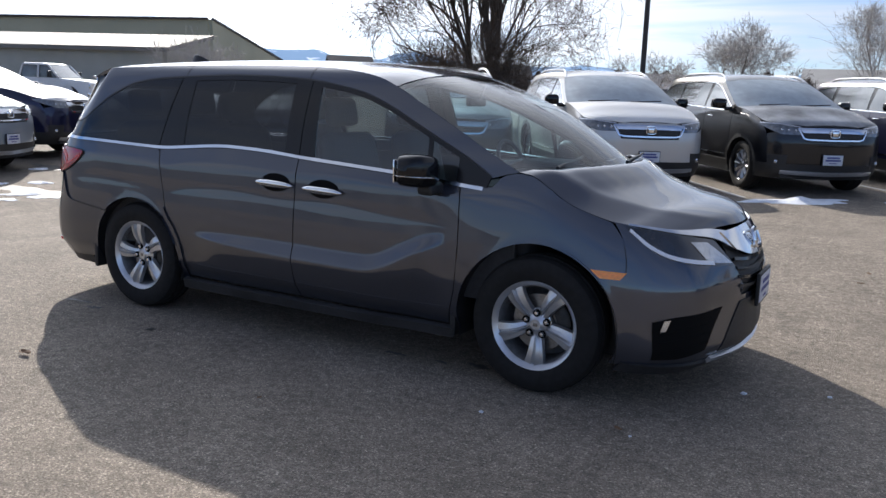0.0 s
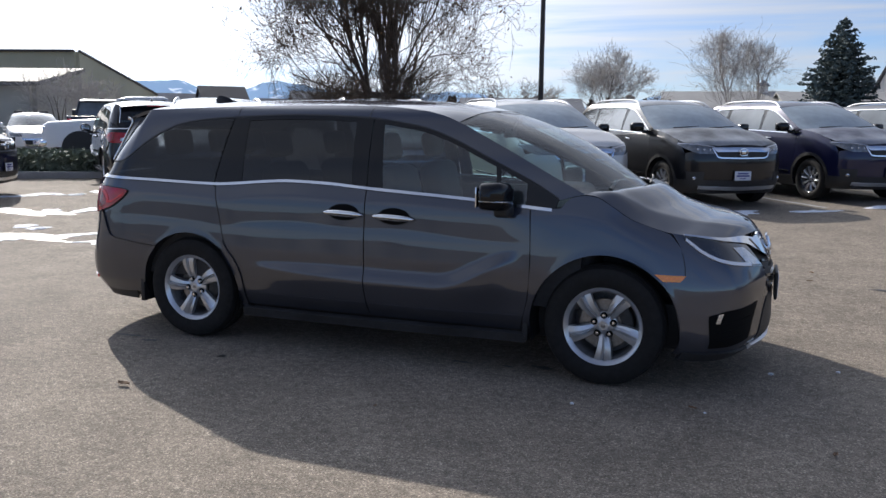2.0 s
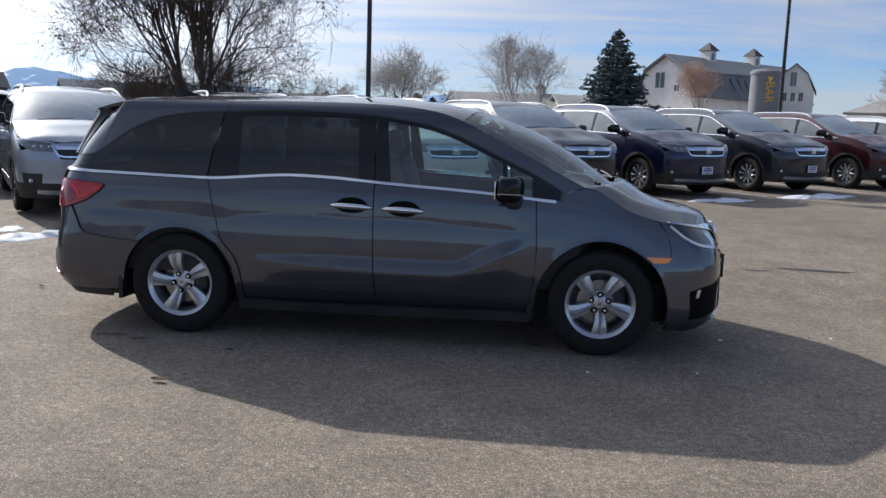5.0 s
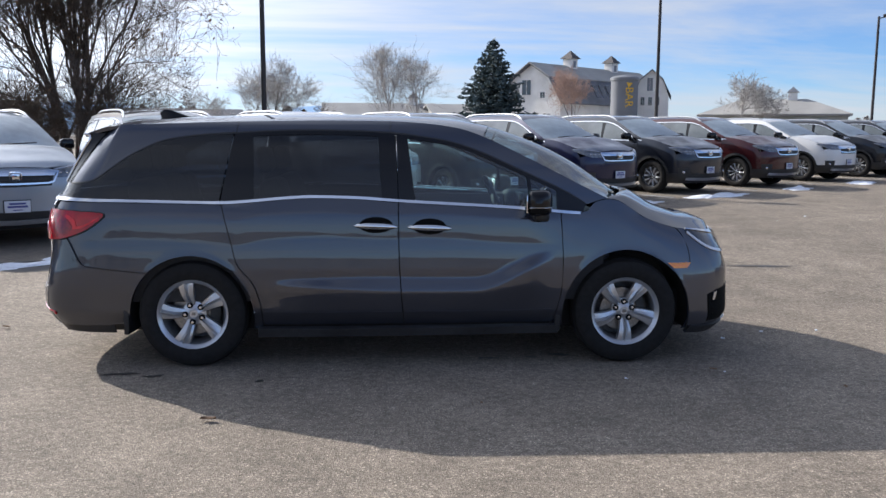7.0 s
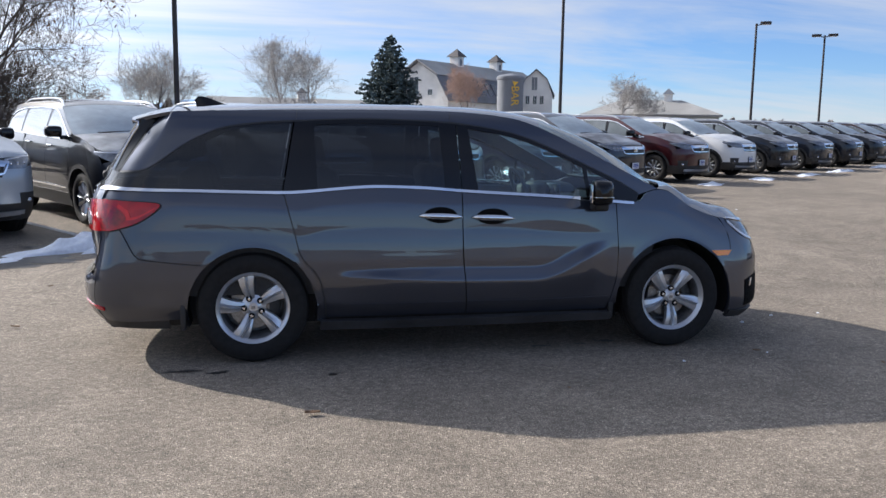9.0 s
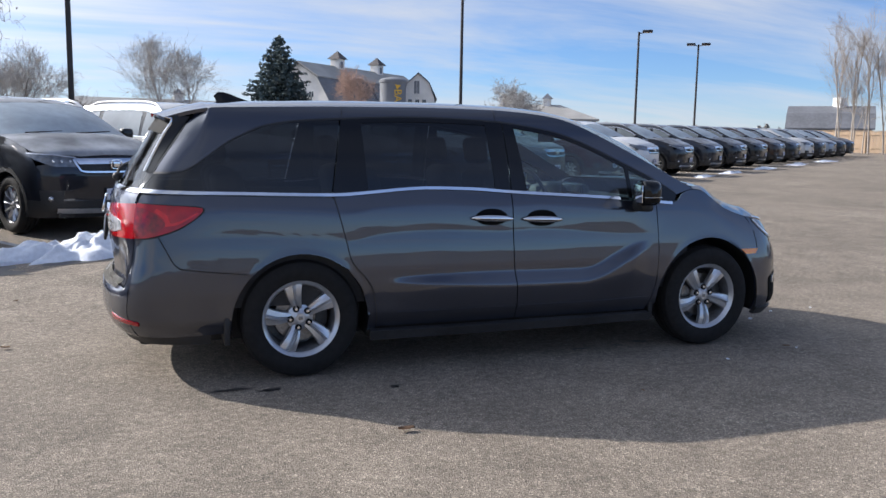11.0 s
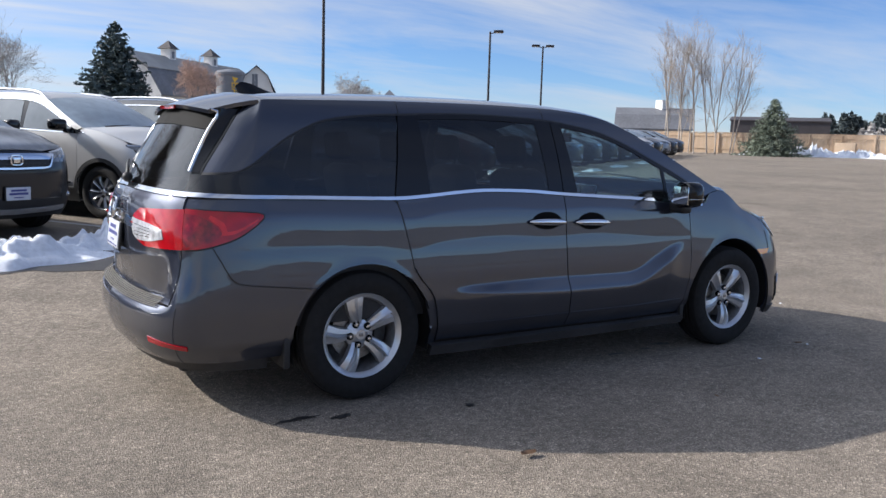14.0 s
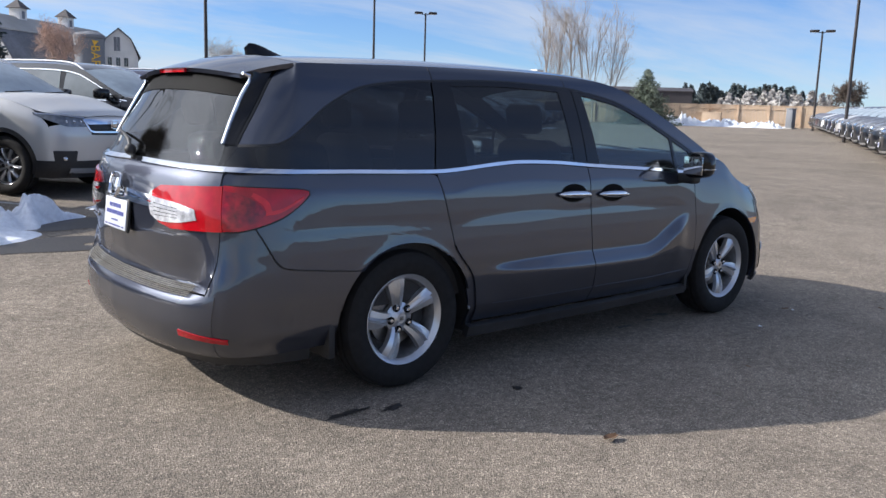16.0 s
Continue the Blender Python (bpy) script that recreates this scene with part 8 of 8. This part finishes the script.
for t, w, z, h in ((0.30, 2.6, 1.4, 1.3), (0.45, 1.2, 0.2, 2.3), (0.55, 1.4, 0.6, 1.8), (0.12, 2.2, 1.4, 1.2)):
    window_on(office, o0, o1, t, w, z, h)
window_on(office, o2, o0, 0.5, 1.0, 1.3, 1.3)
tagged(office, "low beige office with a pale metal roof", "building")
for k, (az, d) in enumerate(((46.6, 61), (45.0, 60), (43.6, 62))):
    bare_tree("bush", polar(az, d, 3.1, -4.9), 5.2 - 0.6 * k, 1.2, 60 + k, "dark bare bush against an olive hall", stems=5, levels=3, upright=0.6, twig=M_BARKPALE, twig_r=0.012, base_r=0.009)

# ---------------------------------------------------------------- fence at the end of the lot
fence = new("fence")
C1, C0, C2 = Vector((62.8, 29.8, 0)), Vector((49.5, 56.0, 0)), Vector((72.8, 7.8, 0))
board = bpy.data.meshes.new("board")
bm = bmesh.new()
box(bm, (-0.117, -0.018, 0.06), (0.117, 0.018, 1.82))
bm.to_mesh(board)
bm.free()
board.materials.append(M_FENCE)
rest = bmesh.new()
count = 0
for a, b in ((C1, C0), (C1, C2)):
    n = int((b - a).length / 0.245)
    d = (b - a).normalized()
    ang = math.atan2(d.y, d.x)
    for k in range(n):
        q = a + d * (0.12 + 0.245 * k)
        m = Matrix.Translation((q.x, q.y, ground_z(q.y, q.x) + 0.012 * math.sin(k * 1.7))) @ Matrix.Rotation(ang, 4, "Z")
        if count < 200:
            o = new("board", board)
            o.parent = fence
            o.matrix_local = m
            count += 1
        else:
            box(rest, (-0.117, -0.018, 0.06), (0.117, 0.018, 1.82), m=m)
        if k % 10 == 0:
            bm = bmesh.new()
            box(bm, (-0.06, 0.02, 0.0), (0.06, 0.14, 1.80), m=m)
            part("post", bm, M_FENCE, fence, smooth=False)
    for z in (0.4, 1.5):
        bm = bmesh.new()
        m = Matrix.Translation((a.x, a.y, ground_z((a.y + b.y) / 2, (a.x + b.x) / 2))) @ Matrix.Rotation(ang, 4, "Z")
        box(bm, (0, 0.02, z), ((b - a).length, 0.07, z + 0.1), m=m)
        part("rail", bm, M_FENCE, fence, smooth=False)
    bm = bmesh.new()
    box(bm, (0, -0.05, 1.82), ((b - a).length, 0.05, 1.87), m=Matrix.Translation((a.x, a.y, ground_z((a.y + b.y) / 2, (a.x + b.x) / 2))) @ Matrix.Rotation(ang, 4, "Z"))
    part("cap_rail", bm, M_FENCE, fence, smooth=False)
part("more_boards", rest, M_FENCE, fence, smooth=False)["kind"] = "stuff"
tagged(fence, "tan upright-board fence along the lot's end", "fence")
cab = new("utility_cabinet")
cab.location = (59.8, 29.2, ground_z(29.2, 59.8))
bm = bmesh.new()
box(bm, (-0.30, -0.26, 0.1), (0.30, 0.26, 1.55), 0.03)
part("cabinet_body", bm, M_GREYWALL, cab)
bm = bmesh.new()
box(bm, (-0.38, -0.34, 0), (0.38, 0.34, 0.1), 0.01)
part("plinth", bm, M_CONCRETE, cab)
bm = bmesh.new()
box(bm, (-0.34, -0.30, 1.55), (0.34, 0.30, 1.63), 0.02)
part("cabinet_lid", bm, M_GREYWALL, cab)
tagged(cab, "grey metal utility cabinet on a plinth", "cabinet")
bm = bmesh.new()
box(bm, (-0.75, -0.5, 0.0), (0.75, 0.5, 1.15), 0.02)
cr = finish("tan_crate", bm, M_FENCE)
cr.location = (58.9, 35.7, ground_z(35.7, 58.9))
cr.rotation_euler = (0, 0, radians(-63))
tagged(cr, "tan equipment box before a fence", "box")


# ---------------------------------------------------------------- snow, kerb bed, litter
def snow_heap(cx, cy, lx, ly, h, turn, seed, label):
    """A ragged low heap of old snow with a thin melting edge."""
    rng = np.random.default_rng(seed)
    ph = rng.random(12) * 6.28
    bm = bmesh.new()
    n, rings = 80, 14
    grid = []
    for j in range(rings):
        f = j / (rings - 1)
        ring = []
        for k in range(n):
            a = 2 * math.pi * k / n
            edge = 1 + 0.22 * math.sin(2 * a + ph[0]) + 0.16 * math.sin(3 * a + ph[1]) + 0.12 * math.sin(5 * a + ph[2]) + 0.09 * math.sin(9 * a + ph[3]) + 0.06 * math.sin(14 * a + ph[4])
            r = f * edge
            x, y = r * math.cos(a) * lx / 2, r * math.sin(a) * ly / 2
            t = radians(turn)
            X, Y = cx + x * math.cos(t) - y * math.sin(t), cy + x * math.sin(t) + y * math.cos(t)
            lump = 0.5 + 0.8 * noise.noise(Vector((X * 2.1, Y * 2.1, seed))) + 0.55 * noise.noise(Vector((X * 5.3, Y * 5.3, seed))) + 0.35 * abs(noise.noise(Vector((X * 12.0, Y * 12.0, seed))))
            z = h * max(0.06, lump) * (1 - f ** 1.6) - (0.012 if j == rings - 1 else 0)
            ring.append(bm.verts.new((X, Y, ground_z(Y, X) + max(z, 0.006 if j < rings - 1 else -0.01))))
        grid.append(ring)
    for a, b in zip(grid, grid[1:]):
        for k in range(n):
            bm.faces.new((a[k], a[(k + 1) % n], b[(k + 1) % n], b[k]))
    bmesh.ops.remove_doubles(bm, verts=bm.verts, dist=0.0005)
    bmesh.ops.recalc_face_normals(bm, faces=bm.faces)
    tagged(finish("snow_patch", bm, M_SNOW, angle=80), label, "snow", "patches of snow", kind="stuff")


lab = "lumpy melting snow on the asphalt before parked cars"
for cx, cy, lx, ly, h, tn, sd in ((-2.95, 4.30, 2.6, 0.95, 0.33, 37, 1), (-1.85, 5.15, 1.2, 0.6, 0.3, 37, 2), (-4.9, 2.75, 1.8, 0.5, 0.08, 37, 3), (-0.5, 6.35, 1.3, 0.35, 0.06, 37, 4), (1.75, 7.85, 1.9, 0.45, 0.06, 37, 5), (3.2, 8.75, 0.9, 0.22, 0.04, 37, 6),
                                  (4.75, 10.0, 1.6, 0.5, 0.07, 37, 7), (7.1, 11.55, 1.9, 0.6, 0.08, 37, 8), (9.9, 13.6, 1.3, 0.5, 0.08, 37, 9), (12.8, 15.8, 1.6, 0.6, 0.08, 37, 10), (15.7, 17.9, 1.6, 0.6, 0.08, 37, 11), (18.5, 19.9, 2.0, 0.6, 0.1, 37, 12),
                                  (22.5, 22.8, 3.0, 0.7, 0.1, 36, 13), (27.5, 26.3, 3.5, 0.7, 0.1, 36, 14), (33.0, 30.2, 4.0, 0.8, 0.1, 36, 15)):
    snow_heap(cx, cy, lx, ly, h, tn, sd, lab)
lab = "thin streak of melting snow on wet asphalt"
for cx, cy, lx, ly, h, tn, sd in ((-6.4, 2.3, 2.6, 0.30, 0.03, 35, 21), (-7.6, 2.7, 1.8, 0.35, 0.03, 20, 22), (-8.6, 4.2, 2.6, 0.4, 0.03, 30, 23), (-10.2, 5.9, 1.8, 0.35, 0.04, 40, 24), (-7.4, 1.2, 1.2, 0.2, 0.02, 30, 25), (-9.4, 7.0, 2.4, 0.4, 0.03, 35, 26), (-6.2, 3.6, 0.5, 0.25, 0.02, 10, 27)):
    rs = np.random.default_rng(sd)
    for k in range(4):                      # each streak lies in broken pieces
        f = (k - 1.5) / 4 * lx
        t = radians(tn)
        snow_heap(cx + f * math.cos(t) + rs.normal() * 0.08, cy + f * math.sin(t) + rs.normal() * 0.12, lx * (0.12 + 0.16 * rs.random()), ly * (0.5 + 0.9 * rs.random()), h, tn + rs.normal() * 15, sd + 50 * k, lab)
for k in range(4):
    q = C1.lerp(C0, 0.10 + 0.110 * k) + Vector((-1.6, -0.8, 0))
    snow_heap(q.x, q.y, 4.4, 2.4, 0.62 + 0.18 * (k % 3), 117, 31 + k, "bright ploughed snow bank before a fence")

bed = new("planting_bed")
bed.location = (-14.0, 9.4, ground_z(9.4))
bed.rotation_euler = (0, 0, radians(27))
bm = bmesh.new()
for lo, hi in (((-2.6, -1.15, -0.1), (2.2, -1.0, 0.14)), ((-2.6, 1.0, -0.1), (2.2, 1.15, 0.14)), ((2.2, -1.15, -0.1), (2.35, 1.15, 0.14)), ((-2.75, -1.15, -0.1), (-2.6, 1.15, 0.14))):
    box(bm, lo, hi, 0.02)
part("kerb", bm, M_CONCRETE, bed)
bm = bmesh.new()
box(bm, (-2.6, -1.0, -0.05), (2.2, 1.0, 0.10))
part("soil", bm, M_BARK, bed, smooth=False)
rngb = np.random.default_rng(77)
tuft = [(rngb.uniform(-2.5, 2.1), rngb.uniform(-0.95, 0.95), 0.1 + 0.5 * rngb.random() ** 1.4) for _ in range(9000)]
leaf_mesh("juniper", tuft, 0.07, M_NEEDLEPALE, bed, rngb, 0.2)
tagged(bed, "kerbed planting bed with low grey-green juniper", "planting bed")


def dry_leaf(x, y, size, turn, seed):
    rng = np.random.default_rng(seed)
    bm = bmesh.new()
    add_sheet(bm, lambda u, v: Vector(((u - 0.5) * size, (v - 0.5) * size * 0.55 * math.sin(math.pi * (0.12 + 0.8 * u)), 0.012 + 0.25 * size * abs(v - 0.5) + 0.2 * size * (u - 0.5) ** 2)), 6, 4, 0.002)
    ob = finish("dry_leaf", bm, M_LEAF)
    ob.location = (x, y, ground_z(y))
    ob.rotation_euler = (0, 0, turn)
    tagged(ob, "curled brown dry leaf on the asphalt", "leaf", "fallen leaves")


for k, (x, y, s) in enumerate([(-1.16, -2.06, 0.085), (2.76, -1.61, 0.045), (2.06, -1.18, 0.05), (-3.46, 1.86, 0.05), (2.9, 3.34, 0.06), (2.86, 2.91, 0.05), (0.4, -1.83, 0.03), (-3.33, 0.29, 0.07)]):
    dry_leaf(x, y, s, 1.3 * k, k)


def ice_chip(x, y, size, seed):
    """A crumb of old ice, broken off unevenly."""
    rng = np.random.default_rng(seed)
    bm = bmesh.new()
    bmesh.ops.create_icosphere(bm, subdivisions=2, radius=size / 2)
    for v in bm.verts:
        v.co *= 0.75 + 0.5 * rng.random()
        v.co.z = v.co.z * 0.45 + size * 0.16
    ob = finish("ice_chip", bm, M_SNOW, angle=30)
    ob.location = (x, y, ground_z(y, x))
    ob.rotation_euler = (0, 0, seed * 1.1)
    tagged(ob, "small white crumb of ice on the asphalt", "ice", "crumbs of ice")


for k, (x, y) in enumerate([(6.29, 6.99), (3.37, -0.04), (2.48, -0.29), (2.13, -1.21), (2.89, -0.07), (7.07, 7.59), (27.44, 12.7), (1.41, -1.34)]):
    ice_chip(x, y, 0.018 + 0.008 * (k % 3), k)


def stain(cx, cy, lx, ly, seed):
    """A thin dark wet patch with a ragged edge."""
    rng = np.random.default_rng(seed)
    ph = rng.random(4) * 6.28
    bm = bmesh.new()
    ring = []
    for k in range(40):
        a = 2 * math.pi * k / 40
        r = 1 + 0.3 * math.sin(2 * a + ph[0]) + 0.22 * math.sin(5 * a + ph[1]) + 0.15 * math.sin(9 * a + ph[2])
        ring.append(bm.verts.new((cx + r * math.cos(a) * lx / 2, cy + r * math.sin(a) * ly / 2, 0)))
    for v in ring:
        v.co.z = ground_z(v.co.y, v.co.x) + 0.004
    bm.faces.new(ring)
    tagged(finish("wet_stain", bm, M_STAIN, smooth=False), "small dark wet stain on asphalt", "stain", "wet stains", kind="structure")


# the wider patches by the snow hold melt water and painted-in shade
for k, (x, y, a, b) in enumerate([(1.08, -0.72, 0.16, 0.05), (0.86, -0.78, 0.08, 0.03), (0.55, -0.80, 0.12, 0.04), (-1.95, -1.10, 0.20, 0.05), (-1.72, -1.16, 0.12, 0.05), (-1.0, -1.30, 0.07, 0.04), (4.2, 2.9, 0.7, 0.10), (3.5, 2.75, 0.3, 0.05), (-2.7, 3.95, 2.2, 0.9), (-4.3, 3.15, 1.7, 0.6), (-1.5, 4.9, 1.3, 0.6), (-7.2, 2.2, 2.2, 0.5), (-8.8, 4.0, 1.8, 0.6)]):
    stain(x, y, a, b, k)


# painted bay lines between the parked cars
def bay_line(a, b, w):
    a, b = Vector((*a, 0)), Vector((*b, 0))
    n = (b - a).cross(Vector((0, 0, 1))).normalized() * w / 2
    bm = bmesh.new()
    rows = []
    for k in range(13):
        p = a.lerp(b, k / 12)
        rows.append([bm.verts.new((q.x, q.y, ground_z(q.y, q.x) + 0.004)) for q in (p - n, p + n)])
    for r0, r1 in zip(rows, rows[1:]):
        bm.faces.new((r0[0], r0[1], r1[1], r1[0]))
    bmesh.ops.recalc_face_normals(bm, faces=bm.faces)
    tagged(finish("bay_line", bm, M_LINE, smooth=False), "worn white painted bay line on asphalt", "road marking", "bay lines", kind="structure")


fx, fy = math.cos(radians(-53)), math.sin(radians(-53))
for k in range(12):
    a, b = row[k][1], row[k + 1][1]
    c = ((a[0] + b[0]) / 2, (a[1] + b[1]) / 2)
    bay_line((c[0] + fx * 0.2, c[1] + fy * 0.2), (c[0] - fx * 5.2, c[1] - fy * 5.2), 0.1)


# distant hills closing the horizon all round
def hills(name, d, heights, mat, seed, label, rough):
    f = smooth_fn(heights)
    me_v, me_f = [], []
    n = 720
    for k in range(n + 1):
        az = -180 + 360 * k / n
        h = max(2.0, f(az) * d * (1 + rough * noise.fractal(Vector((az * 0.12, seed, 0)), 1.0, 2.0, 5)))
        x, y = -math.sin(radians(az)) * d, math.cos(radians(az)) * d
        me_v += [(x, y, -5), (x * 1.06, y * 1.06, h * 0.55 * (1 + 0.3 * noise.noise(Vector((az * 0.6, seed, 3))))), (x * 1.13, y * 1.13, h)]
    for k in range(n):
        for j in range(2):
            me_f.append((3 * k + j, 3 * k + 3 + j, 3 * k + 4 + j, 3 * k + 1 + j))
    me = bpy.data.meshes.new(name)
    me.from_pydata(me_v, [], me_f)
    me.shade_smooth()
    me.materials.append(mat)
    tagged(new(name, me), label, "hills", kind="structure")


def hill_material(name, col, snow, snow_from):
    m = material(name, col, 1.0, spec=0.0)
    nt = m.node_tree
    b = nt.nodes["Principled BSDF"]
    co = nt.nodes.new("ShaderNodeTexCoord")
    n = nt.nodes.new("ShaderNodeTexNoise")
    n.inputs["Scale"].default_value, n.inputs["Detail"].default_value = 0.012, 7.0
    nt.links.new(co.outputs["Object"], n.inputs["Vector"])
    r = nt.nodes.new("ShaderNodeMapRange")
    r.inputs["From Min"].default_value, r.inputs["From Max"].default_value = snow_from, snow_from + 0.06
    nt.links.new(n.outputs["Fac"], r.inputs["Value"])
    mx = nt.nodes.new("ShaderNodeMix")
    mx.data_type = "RGBA"
    mx.inputs["A"].default_value, mx.inputs["B"].default_value = (*col, 1), (*snow, 1)
    nt.links.new(r.outputs[0], mx.inputs["Factor"])
    nt.links.new(mx.outputs["Result"], b.inputs["Base Color"])
    # self-glow stands in for sunlit haze in front of the far hills
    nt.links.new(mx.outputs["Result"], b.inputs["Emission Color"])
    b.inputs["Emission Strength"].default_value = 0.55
    return m


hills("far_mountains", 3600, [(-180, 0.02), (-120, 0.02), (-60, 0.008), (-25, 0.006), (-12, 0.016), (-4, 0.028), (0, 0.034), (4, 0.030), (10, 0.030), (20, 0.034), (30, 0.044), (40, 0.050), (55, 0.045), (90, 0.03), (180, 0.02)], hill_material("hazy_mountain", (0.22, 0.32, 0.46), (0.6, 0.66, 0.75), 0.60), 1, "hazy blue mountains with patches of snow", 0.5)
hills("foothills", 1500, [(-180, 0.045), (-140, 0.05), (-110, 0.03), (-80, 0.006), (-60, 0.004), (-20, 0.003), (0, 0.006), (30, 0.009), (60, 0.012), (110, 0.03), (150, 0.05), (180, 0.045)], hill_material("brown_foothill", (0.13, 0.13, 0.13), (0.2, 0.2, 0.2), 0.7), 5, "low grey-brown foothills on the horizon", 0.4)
